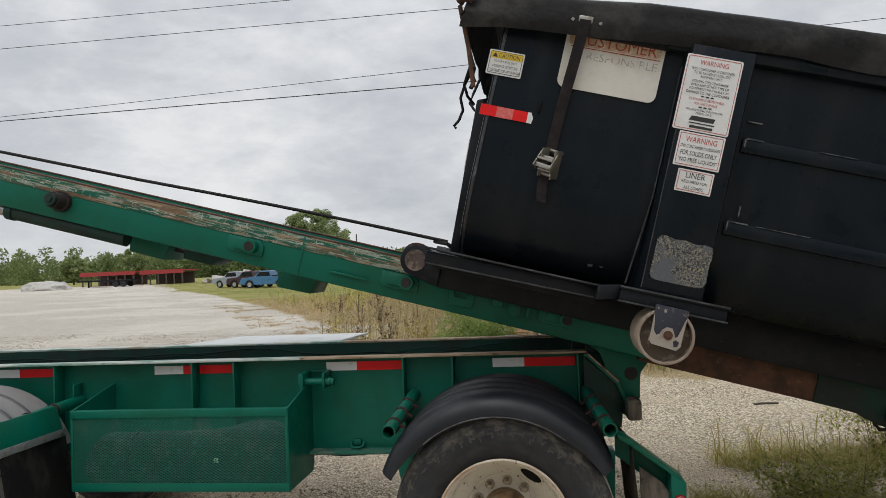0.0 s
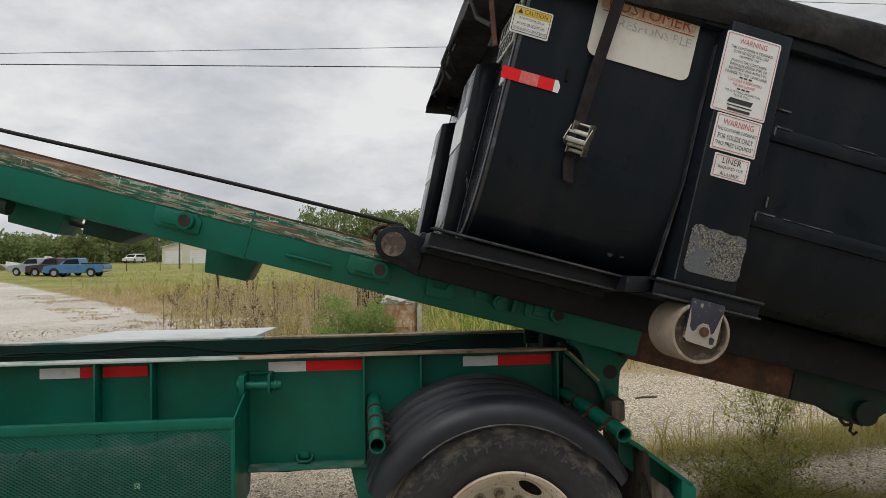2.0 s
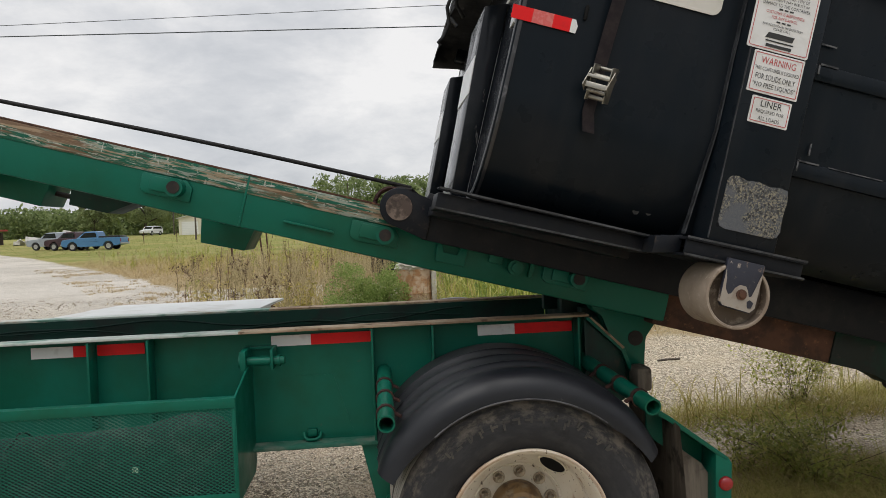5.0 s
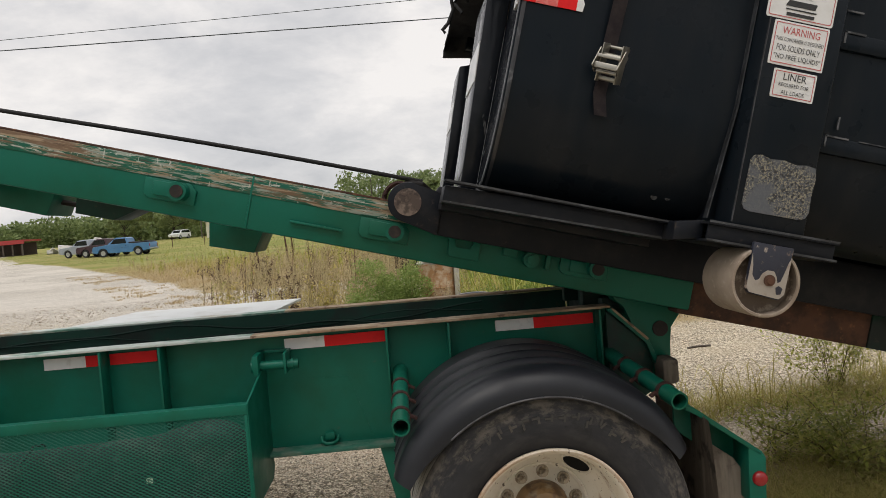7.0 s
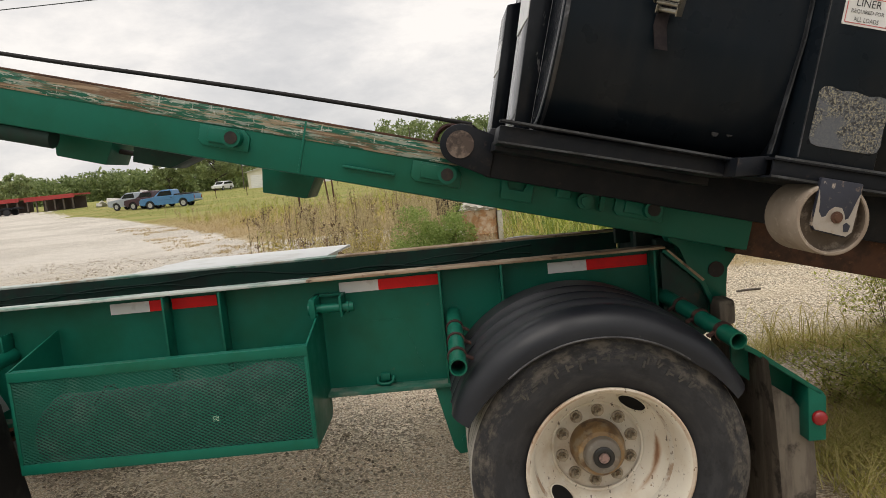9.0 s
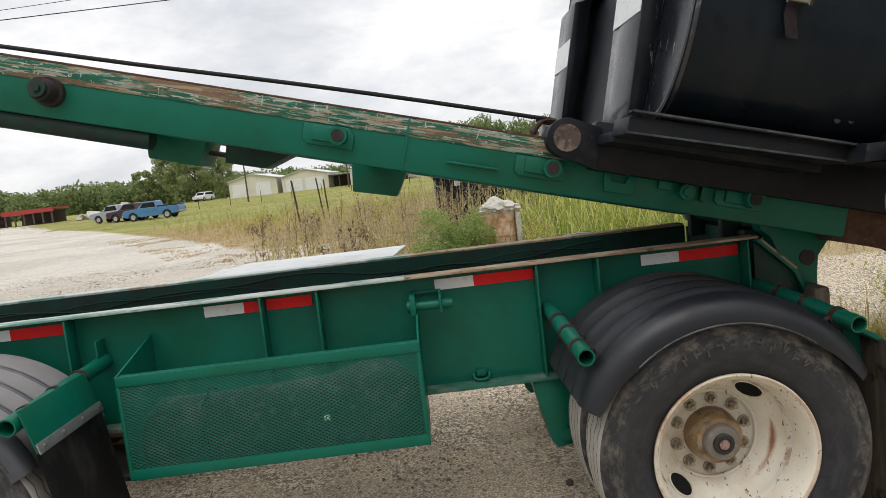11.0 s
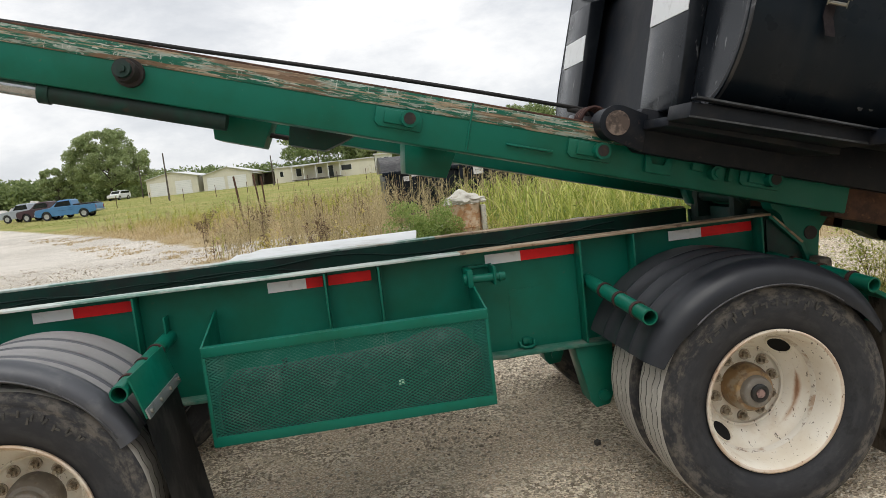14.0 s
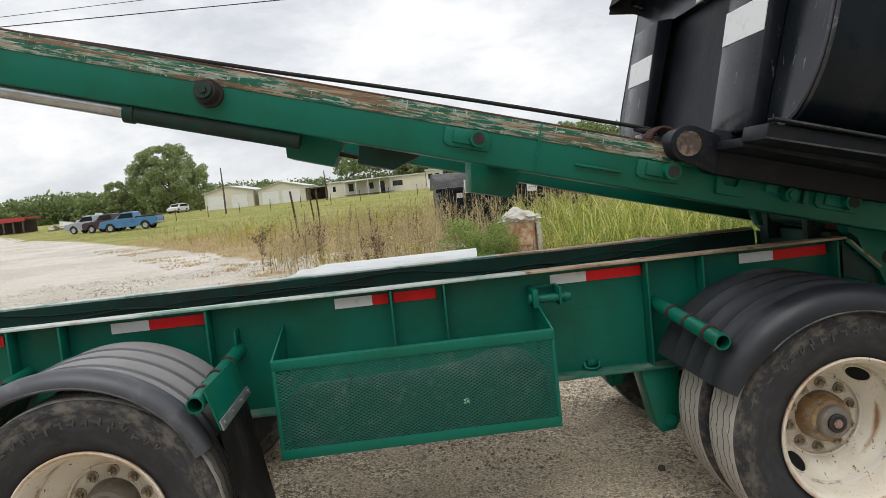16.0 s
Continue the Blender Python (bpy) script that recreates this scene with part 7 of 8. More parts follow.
# rough growth behind the truck's tail
clump = lambda x, y: math.exp(-((x - 2.25) ** 2 / 0.8 + (y - 0.55) ** 2 / 0.35)) + 0.8 * math.exp(-((x - 2.6) ** 2 / 1.3 + (y - 2.15) ** 2 / 0.10)) + 0.8 * math.exp(-((x - 4.1) ** 2 / 0.7 + (y - 2.5) ** 2 / 0.16)) + 0.55 * math.exp(-((x - 2.6) ** 2 / 0.5 + (y - 0.1) ** 2 / 0.12)) + 0.5 * noise.noise((x * 2.5, y * 2.5, 1)) > 0.30 + 0.4 * rng.random()  # noqa: E731
blades(scatter(6400, 1.2, 5.4, -0.6, 3.6, rng, clump), M_grass_near, "rough_grass", "rough yellow-green grass behind the truck", 0.17, 0.0030, rng, 1.7)
blades(scatter(4200, 1.2, 14, 5.6, 16, rng, lambda x, y: grassy(x, y) > 0.4 + 0.7 * noise.noise((x, y, 2))), M_grass_dry, "dry_verge", "dry grass verge beyond the gravel", 0.38, 0.008, rng, 0.45)
blades(scatter(2600, 2.0, 16, 8, 18, rng, lambda x, y: grassy(x, y) > 0.6 and noise.noise((x, y, 2)) > 0), M_grass_green, "verge_green", "green grass among the dry verge", 0.55, 0.010, rng, 0.5)


def weed(x, y, high, spread, seed, n_leaf, material, label, stems=14, leaf=0.018, name="weed"):
    """A leafy weed: thin branching stems and many small leaves."""
    rng = np.random.default_rng(seed)
    root = thing(name, label, "weed", Matrix.Translation((x, y, rise(y))))
    bm = bmesh.new()
    tips = []
    for k in range(stems):
        a, l = 2 * math.pi * rng.random(), spread * (0.3 + 0.8 * rng.random())
        h = high * (0.55 + 0.5 * rng.random())
        mid = (0.4 * l * math.cos(a), 0.4 * l * math.sin(a), 0.55 * h)
        end = (l * math.cos(a + 0.3), l * math.sin(a + 0.3), h)
        tube(bm, [(0.02 * math.cos(a), 0.02 * math.sin(a), -0.01), mid, end], 0.0014 + 0.0012 * high, 5, 0.0015)
        tips += [(np.array(mid), np.array(end))]
    tagged(part("stem", bm, M_stalk, root), kind="stuff")
    vs, fs = [], []
    for _ in range(n_leaf):
        m, e = tips[rng.integers(len(tips))]
        u = rng.random()
        p = (m * (1 - u) + e * u if rng.random() < 0.75 else m * u) + rng.normal(size=3) * np.array([1, 1, 0.7]) * spread * 0.13
        p[2] = max(0.01, p[2])
        a = rng.normal(size=3)
        a[2] *= 0.5
        a /= np.linalg.norm(a)
        b = np.cross(a, (0.2 * rng.normal(), 0.2 * rng.normal(), 1))
        b /= np.linalg.norm(b) + 1e-9
        s = leaf * (0.6 + 0.8 * rng.random())
        k = len(vs)
        vs += [tuple(p - a * s), tuple(p + b * s * 0.4), tuple(p + a * s), tuple(p - b * s * 0.4)]
        fs.append((k, k + 1, k + 2, k + 3))
    lv = new("leaves", mesh_of("leaves", vs, fs, material))
    lv.parent = root
    return root


weed(3.0, 2.3, 0.68, 0.50, 1, 3200, M_leaf_weed, "leafy green weed growing in the gravel")
weed(2.10, 0.66, 0.40, 0.52, 2, 2300, M_leaf_weed, "low spreading green weed behind the truck")
weed(1.85, 1.00, 0.34, 0.42, 3, 1300, M_leaf_weed, "leafy green weed growing in the gravel")
weed(4.3, 2.6, 0.45, 0.5, 4, 1400, M_grass_mix, "yellowing weed in the gravel")
arching(scatter(150, 3.3, 4.7, 2.1, 2.9, rng, lambda x, y: noise.noise((x * 3, y * 3, 2)) > -0.1), M_grass_near, "wild_grass", "arching yellow-green wild grass in the gravel", 0.46, 0.0035, rng)
arching(scatter(110, 1.6, 2.8, 1.9, 2.5, rng, lambda x, y: noise.noise((x * 3, y * 3, 6)) > -0.1), M_grass_mix, "dry_wild_grass", "arching straw-coloured grass behind the truck", 0.34, 0.003, rng)
weed(2.5, 0.25, 0.26, 0.48, 5, 1500, M_leaf_weed, "low spreading green weed behind the truck")
weed(2.35, 1.25, 0.32, 0.46, 6, 1400, M_leaf_weed, "low spreading green weed behind the truck")


def bush(x, y, high, wide, seed, label):
    """A dense feathery bush: thin stems inside a mass of tiny leaves."""
    rng = np.random.default_rng(seed)
    root = thing("bush", label, "bush", Matrix.Translation((x, y, rise(y))))
    bm = bmesh.new()
    blobs = []
    for k in range(40):
        a, r, u = 2 * math.pi * rng.random(), wide * math.sqrt(rng.random()), rng.random()
        h = high * (0.25 + 0.75 * u) * math.sqrt(max(0.05, 1 - (r / wide) ** 2 * 0.75))
        p = (r * math.cos(a), r * math.sin(a), h)
        blobs.append((p, 0.10 + 0.07 * rng.random()))
        tube(bm, [(0.05 * math.cos(a), 0.05 * math.sin(a), -0.01), (0.6 * p[0], 0.6 * p[1], 0.55 * h), p], 0.004, 4, 0.0015)
    tagged(part("stem", bm, M_weedy, root), kind="stuff")
    vs, fs = leaves(blobs, 17000, 1.0, 0.016, rng, 1.0)
    lv = new("leaves", mesh_of("leaves", vs, fs, M_leaf_bush))
    lv.parent = root


bush(-0.86, 5.9, 1.20, 0.36, 7, "dense feathery bright green bush")
bush(-0.42, 6.15, 1.12, 0.32, 8, "dense feathery bright green bush")
weed(0.12, 6.15, 0.80, 0.24, 61, 900, M_weedy, "tan dry weed before the old drum", 10, 0.014)
weed(0.55, 6.4, 0.85, 0.30, 62, 1400, M_leaf_weed, "olive weed beside the old drum", 10, 0.016)
def weed_field(spots, material, name, label, high, rng, n_leaf=22, leaf=0.028):
    """Many thin weeds, each a bent ribbon stem with side shoots and small leaves."""
    vs, fs = [], []
    for x, y in spots:
        z, h = rise(y), high * (0.35 + 0.75 * rng.random())
        a, l = 2 * math.pi * rng.random(), 0.22 * h * rng.random()
        top = np.array([x + l * math.cos(a), y + l * math.sin(a), z + h])
        base = np.array([x, y, z - 0.01])
        shoots = [(base, top, 0.006)]
        for _ in range(4):
            u = 0.25 + 0.5 * rng.random()
            p = base * (1 - u) + top * u
            d = rng.normal(size=3) * np.array([0.5, 0.5, 0.25])
            d[2] = abs(d[2]) + 0.55
            shoots.append((p, p + d * h * 0.30, 0.004))
        for p, q, w in shoots:
            k = len(vs)
            vs += [tuple(p + (-w, 0, 0)), tuple(p + (w, 0, 0)), tuple(q + (w * 0.4, 0, 0)), tuple(q - (w * 0.4, 0, 0))]
            fs.append((k, k + 1, k + 2, k + 3))
        for _ in range(n_leaf):
            p, q, w = shoots[rng.integers(len(shoots))]
            u = rng.random()
            c = p * (1 - u) + q * u + rng.normal(size=3) * 0.022
            d = rng.normal(size=3)
            d /= np.linalg.norm(d)
            e = np.cross(d, rng.normal(size=3))
            e /= np.linalg.norm(e) + 1e-9
            s = leaf * (0.5 + rng.random())
            k = len(vs)
            vs += [tuple(c - d * s), tuple(c + e * s * 0.35), tuple(c + d * s), tuple(c - e * s * 0.35)]
            fs.append((k, k + 1, k + 2, k + 3))
    return tagged(new(name, mesh_of(name, vs, fs, material)), label, "weeds", kind="stuff")


rngw = np.random.default_rng(31)
weedy = lambda x, y: grassy(x, y) > 0.85 and rngw.random() < min(1.0, max(0.22, (x + 6.0) / 8.0)) and noise.noise((x * 0.7, y * 0.7, 8)) > -0.15  # noqa: E731
weed_field(scatter(480, -14, 3, 10.8, 34, rngw, weedy), M_weedy, "brown_weeds", "thin grey-brown weeds standing in the dry grass", 0.72, rngw)
weed_field(scatter(520, -12, 3, 10.8, 34, rngw, weedy), M_leaf_weed, "green_weeds", "thin olive-green weeds standing in the dry grass", 0.65, rngw)
weed_field(scatter(420, 0.5, 7, 6.6, 12, rngw, lambda x, y: True), M_leaf_bush, "feathery_weeds", "feathery yellow-green weeds behind the truck", 0.62, rngw, 60, 0.03)
weed_field(scatter(230, -1.4, 3.4, 9.5, 13.2, rngw, lambda x, y: True), M_weedy, "seed_weeds", "tall tan seed-headed weeds before the black containers", 1.40, rngw, 30, 0.020)
weed_field(scatter(190, -4.4, -0.5, 9.5, 16.5, rngw, lambda x, y: noise.noise((x * 0.8, y * 0.5, 14)) > -0.2), M_weedy, "tan_seed_weeds", "feathery tan weeds beyond the truck", 1.05, rngw, 60, 0.022)
weed_field(scatter(44, -4.6, -0.5, 9.0, 15.5, rngw, lambda x, y: noise.noise((x * 0.8, y * 0.5, 3)) > 0), M_stalk, "brown_stalks", "thin dead brown stalks beyond the truck", 1.20, rngw, 34, 0.022)
weed_field(scatter(190, -3.6, -1.0, 6.0, 11.0, rngw, lambda x, y: x > -1.2 - 0.30 * (y - 4.5)), M_weedy, "tan_weeds", "dense tan weeds beside the bush", 0.98, rngw, 40, 0.014)
for k, (x, y, h) in enumerate(((-2.75, 6.5, 0.95), (-2.30, 6.6, 0.85), (-2.05, 7.0, 0.95), (-1.55, 6.8, 1.05), (-5.3, 15.5, 0.8), (-3.4, 12.5, 0.9))):
    weed(x, y, h, 0.30, 40 + k, 420, M_stalk if k % 3 else M_grass_mix, "dead brown seed stalk", 7, 0.035, "dead_stalk")

# loose stones near the truck
rng = np.random.default_rng(9)
vs, fs = [], []
OCT = ((1, 0, 0), (-1, 0, 0), (0, 1, 0), (0, -1, 0), (0, 0, 1), (0, 0, -1))
TRI = ((0, 2, 4), (2, 1, 4), (1, 3, 4), (3, 0, 4), (2, 0, 5), (1, 2, 5), (3, 1, 5), (0, 3, 5))
for n_st in range(66000):
    x, y = -4.6 + 9.8 * rng.random(), -1.2 + 9.0 * rng.random() ** 1.5
    if n_st > 52000:
        x, y = -15 + 13 * rng.random(), 3.0 + 11 * rng.random()
    elif n_st > 30000:
        x, y = -3.4 + 4.6 * rng.random(), -0.8 + 3.4 * rng.random()
    if noise.noise((x * 0.9, y * 0.9, 6)) < -0.35 + 0.3 * rng.random() and y < 2:
        continue
    s = (0.004 if n_st < 52000 else 0.008) + (0.010 if n_st < 52000 else 0.018) * rng.random() ** 3
    a = rng.random() * 6.28
    k = len(vs)
    q = 0.6 + 0.7 * rng.random(3)
    for px, py, pz in OCT:
        u, v = px * q[0] * s * (1 + 0.3 * rng.random()), py * q[1] * s
        vs.append((x + u * math.cos(a) - v * math.sin(a), y + u * math.sin(a) + v * math.cos(a), rise(y) + 0.2 * s + pz * q[2] * s * 0.7))
    fs += [tuple(i + k for i in t) for t in TRI]
tagged(new("loose_gravel", mesh_of("loose_gravel", vs, fs, M_stone)), "loose pale gravel stones", "gravel", kind="stuff")

vs, fs = [], []
for _ in range(16000):
    x, y = -3.6 + 4.6 * rng.random(), -0.7 + 2.6 * rng.random()
    if noise.noise((x * 1.3, y * 1.3, 3)) < -0.12 + 0.35 * rng.random():
        continue
    s = 0.003 + 0.010 * rng.random() ** 3
    k = len(vs)
    q = 0.7 + 0.7 * rng.random(3)
    for px, py, pz in OCT:
        vs.append((x + px * q[0] * s, y + py * q[1] * s, 0.3 * s + pz * q[2] * s * 0.8))
    fs += [tuple(i + k for i in t) for t in TRI]
tagged(new("dirt_clods", mesh_of("dirt_clods", vs, fs, M_clod)), "brown crumbled dirt clods under the truck", "dirt", kind="stuff")

bm = bmesh.new()
for k, (x, y, r) in enumerate(((-0.393, 0.237, 0.022),)):
    bmesh.ops.create_icosphere(bm, subdivisions=1, radius=r, matrix=Matrix.Translation((0, 0, r * 0.7)))
stone = new("pebble", finish(bm, "pebble", M_groove))
stone.location = (-0.393, 0.237, 0)
tagged(stone, "small dark pebble on the gravel", "stone")
bm = bmesh.new()
tube(bm, [(0, 0, 0.012), (0.12, 0.02, 0.016), (0.27, 0.03, 0.012)], 0.012, 6)
stick = new("stick", finish(bm, "stick", M_wood))
stick.location = (2.62, 4.35, rise(4.35))
tagged(stick, "short dark stick lying on the gravel", "stick")


# ---- buildings ----
def gable_shed(x, y, wide, deep, eave, ridge, turn, doors, label):
    """A metal shed: gable front with roll-up doors, corrugated roof."""
    root = thing("shed", label, "shed", Matrix.Translation((x, y, rise(y) - 0.1)) @ Matrix.Rotation(radians(turn), 4, "Z"))
    bm = bmesh.new()
    prism(bm, [(0, 0), (wide, 0), (wide, eave), (wide / 2, ridge), (0, eave)], 0, deep)
    wall = part("wall", bm, M_siding, root, "cream metal siding")
    n = int(wide / 0.3)
    for k in range(1, n):
        px = wide * k / n
        hh = eave + (ridge - eave) * (1 - abs(px - wide / 2) / (wide / 2)) - 0.05
        if k % 2:
            bm = bmesh.new()
            box(bm, (px, -0.015, hh / 2), (0.05, 0.03, hh))
            part("rib", bm, M_siding, wall)
    bm = bmesh.new()
    for a, b in ((-0.3, wide / 2), (wide + 0.3, wide / 2)):
        za = eave - 0.3 * (ridge - eave) / (wide / 2)
        prism(bm, [(a, za), (b, ridge), (b, ridge + 0.08), (a, za + 0.08)] if a < b else [(b, ridge), (a, za), (a, za + 0.08), (b, ridge + 0.08)], -0.3, deep + 0.2)
    part("roof", bm, M_roof, root, "pale metal roof")
    for d0, d1, dh in doors:
        bm = bmesh.new()
        box(bm, ((d0 + d1) / 2, -0.04, dh / 2), (d1 - d0, 0.05, dh))
        door = part("door", bm, M_white_wall, root, "white roll-up door")
        for k in range(1, 8):
            bm = bmesh.new()
            box(bm, ((d0 + d1) / 2, -0.068, dh * k / 8), (d1 - d0 - 0.05, 0.010, 0.03))
            part("slat", bm, M_roof, door)
        bm = bmesh.new()
        box(bm, ((d0 + d1) / 2, -0.05, dh + 0.06), (d1 - d0 + 0.25, 0.08, 0.12))
        part("lintel", bm, M_siding, door)
    return root


gable_shed(-31.9, 113.4, 7.9, 9.0, 2.75, 3.65, -5, ((0.5, 3.1, 2.2), (4.4, 6.9, 2.2)), "cream metal shed with two white doors on the lawn")
gable_shed(-23.2, 112.6, 7.6, 9.0, 2.55, 3.5, -5, ((0.6, 3.3, 2.1), (3.8, 6.7, 2.1)), "cream metal shed with wide white doors on the lawn")
# open lean-to beside the second shed
lean = thing("carport", "dark open lean-to beside the cream shed", "carport", Matrix.Translation((-15.5, 112.0, rise(112) - 0.1)))
bm = bmesh.new()
box(bm, (1.6, 2.0, 2.15), (3.4, 5.0, 0.08))
part("roof", bm, M_roof, lean)
for px in (0.05, 1.6, 3.1):
    bm = bmesh.new()
    box(bm, (px, -0.3, 1.05), (0.12, 0.12, 2.1))
    part("post", bm, M_wood, lean)
bm = bmesh.new()
box(bm, (1.6, 4.3, 1.0), (3.2, 0.08, 2.05))
part("back_wall", bm, M_wood, lean, "dark back wall")

# long cream mobile home
home = thing("mobile_home", "long cream mobile home with a covered porch", "house", Matrix.Translation((-12.2, 111.5, rise(111) - 0.1)) @ Matrix.Rotation(radians(-6), 4, "Z"))
bm = bmesh.new()
box(bm, (8.0, 2.2, 1.25), (15.8, 4.2, 2.5))
hw = part("wall", bm, M_siding, home, "cream siding")
bm = bmesh.new()
prism(bm, [(0.0, 2.45), (16.0, 2.45), (16.0, 2.62), (0.0, 2.62)], -0.15, 4.5)
part("roof", bm, M_roof, home, "pale flat roof")
bm = bmesh.new()
prism(bm, [(3.0, 2.30), (10.8, 2.48), (10.8, 2.56), (3.0, 2.38)], -2.2, 0.1)
part("porch_roof", bm, M_roof, home, "pale porch roof")
for px in (3.2, 5.0, 6.9, 8.8, 10.6):
    bm = bmesh.new()
    box(bm, (px, -2.1, 1.2), (0.09, 0.09, 2.35))
    part("porch_post", bm, M_white_wall, home)
for px, w, h in ((1.2, 0.5, 0.8), (3.9, 0.8, 1.2), (7.2, 0.7, 1.0), (8.9, 0.85, 1.9), (11.4, 1.6, 0.8)):
    bm = bmesh.new()
    box(bm, (px, 0.09, 1.45 if h < 1.5 else 1.05), (w, 0.04, h))
    win = part("window", bm, M_glass_dark, home, "dark window")
    for sx in (-1, 1):
        part("frame", box(bmesh.new(), (px + sx * (w / 2 + 0.03), 0.07, 1.45 if h < 1.5 else 1.05), (0.07, 0.05, h + 0.1)), M_white_wall, win)
bm = bmesh.new()
box(bm, (6.9, -1.1, 0.25), (7.6, 2.1, 0.10))
part("porch_deck", bm, M_wood, home, "grey porch deck")
bm = bmesh.new()
box(bm, (17.3, 2.0, 1.45), (2.6, 4.0, 2.9))
ext = part("end_room", bm, M_white_wall, home, "white end room")
bm = bmesh.new()
prism(bm, [(15.8, 2.85), (18.9, 2.85), (18.9, 3.0), (15.8, 3.05)], -0.4, 4.3)
part("end_roof", bm, M_roof, ext)
for px in (16.7, 17.8):
    bm = bmesh.new()
    box(bm, (px, -0.02, 1.9), (0.7, 0.04, 0.9))
    part("window", bm, M_glass_dark, ext)
bm = bmesh.new()
cyl(bm, (7.2, 2.0, 2.6), (7.2, 2.0, 3.1), 0.15, 12)
part("vent", bm, M_roof, home)


# brown board fence beyond the house
fence = thing("board_fence", "weathered brown board fence beside the house", "fence", Matrix.Translation((6.9, 112.5, rise(112))))
for k in range(14):
    part("board", box(bmesh.new(), (0.25 * k, 0, 0.95 + 0.03 * (k % 3)), (0.22, 0.04, 1.9)), M_wood, fence)


# red-roofed sheds at the lot's far end
def red_shed(x, y, wide, turn, label):
    root = thing("red_roofed_shed", label, "shed", Matrix.Translation((x, y, rise(y) - 0.05)) @ Matrix.Rotation(radians(turn), 4, "Z"), group="red-roofed sheds")
    bm = bmesh.new()
    prism(bm, [(-0.3, 1.75), (wide + 0.3, 1.85), (wide + 0.3, 2.05), (-0.3, 2.02)], -1.0, 4.0)
    prism(bm, [(-0.32, 1.45), (wide + 0.32, 1.55), (wide + 0.32, 2.06), (-0.32, 2.03)], -1.05, -0.98)
    part("roof", bm, M_red_roof, root, "bright red metal roof")
    bm = bmesh.new()
    box(bm, (wide / 2, 3.2, 0.85), (wide, 0.1, 1.7))
    part("back_wall", bm, M_wood, root, "dark inside wall")
    n = int(wide / 1.3) + 1
    for k in range(n + 1):
        bm = bmesh.new()
        box(bm, (wide * k / n, -0.9, 0.85), (0.16, 0.16, 1.7))
        part("post", bm, M_wood, root)
    return root


red_shed(-53.2, 88.3, 5.6, 4, "low dark shed with a bright red roof")
red_shed(-63.2, 90.0, 7.4, 4, "low dark shed with a bright red roof")

# pale rubble heap behind the pickups
rng = np.random.default_rng(15)
heap = thing("rubble_heap", "heap of pale broken concrete slabs", "rubble", Matrix.Translation((-38, 86, rise(86))), kind="stuff")
bm = bmesh.new()
for _ in range(90):
    u = rng.random() * 2 - 1
    box(bm, (u * 4.6, rng.normal() * 1.2, abs(rng.normal()) * 0.55 * (1 - u * u) + 0.1), (0.4 + 1.0 * rng.random(), 0.5 + 0.6 * rng.random(), 0.15 + 0.3 * rng.random()), 0, Euler((rng.normal() * 0.4, rng.normal() * 0.4, rng.random() * 3)).to_matrix().to_4x4())
part("slabs", bm, M_rubble, heap)


mound = thing("straw_mound", "low pale mound beside the far lot", "mound", Matrix.Translation((-62.0, 80.0, rise(80))))
bm = bmesh.new()
bmesh.ops.create_icosphere(bm, subdivisions=4, radius=1.0)
for v in bm.verts:
    d = 1 + 0.18 * noise.noise(v.co * 3.0)
    v.co = Vector((v.co.x * 3.4 * d, v.co.y * 2.0 * d, max(-0.1, v.co.z) * 1.15 * d))
part("heap", bm, M_rubble, mound)
trailer = thing("flatbed_trailer", "dark flatbed trailer parked before the red-roofed shed", "trailer", Matrix.Translation((-56.0, 84.0, rise(84))))
bm = bmesh.new()
box(bm, (0, 0, 0.85), (7.5, 2.0, 0.22), 0.03)
part("deck", bm, M_black_dusty, trailer, "dark steel deck")
for px in (1.6, 2.7):
    for s in (-1, 1):
        bm = bmesh.new()
        revolve(bm, [(0.0, s * 0.85 - 0.1), (0.42, s * 0.85 - 0.1), (0.42, s * 0.85 + 0.1), (0.0, s * 0.85 + 0.1)], px, 0.42, 20)
        part("wheel", bm, M_tyre, trailer)
bm = bmesh.new()
box(bm, (-2.8, 0, 0.38), (0.18, 0.18, 0.76), 0.02)
part("stand", bm, M_black_dusty, trailer)

# ---- parked vehicles ----
def car_wheel(root, x, y, r, out):
    bm = bmesh.new()
    revolve(bm, [(r * 0.6, y - 0.10), (r * 0.97, y - 0.10), (r, y - 0.07), (r, y + 0.07), (r * 0.97, y + 0.10), (r * 0.6, y + 0.10)], x, r, 28, closed=True)
    w = part("wheel", bm, M_tyre, root, "black tyre with grey rim")
    bm = bmesh.new()
    yy = y + out * 0.085
    revolve(bm, [(0.0, yy + out * 0.01), (r * 0.2, yy + out * 0.012), (r * 0.5, yy - out * 0.01), (r * 0.61, yy + out * 0.012)], x, r, 24)
    part("rim", bm, M_chrome, w)


def side_body(outline, half, tuck=0.12, z_tuck=0.95):
    """A car body from its side outline, narrowing above the waist."""
    bm = bmesh.new()
    rows = []
    for y, k in ((-half, 0), (-half + 0.05, 1), (half - 0.05, 1), (half, 0)):
        rows.append([bm.verts.new((x, y * (1 - tuck * max(0, z - z_tuck) / 0.6), z - (0.0 if k else 0.015))) for x, z in outline])
    n = len(outline)
    for u, v in zip(rows, rows[1:]):
        for j in range(n):
            bm.faces.new((u[j], u[(j + 1) % n], v[(j + 1) % n], v[j]))
    bm.faces.new(rows[0]), bm.faces.new(rows[-1][::-1])
    return bm


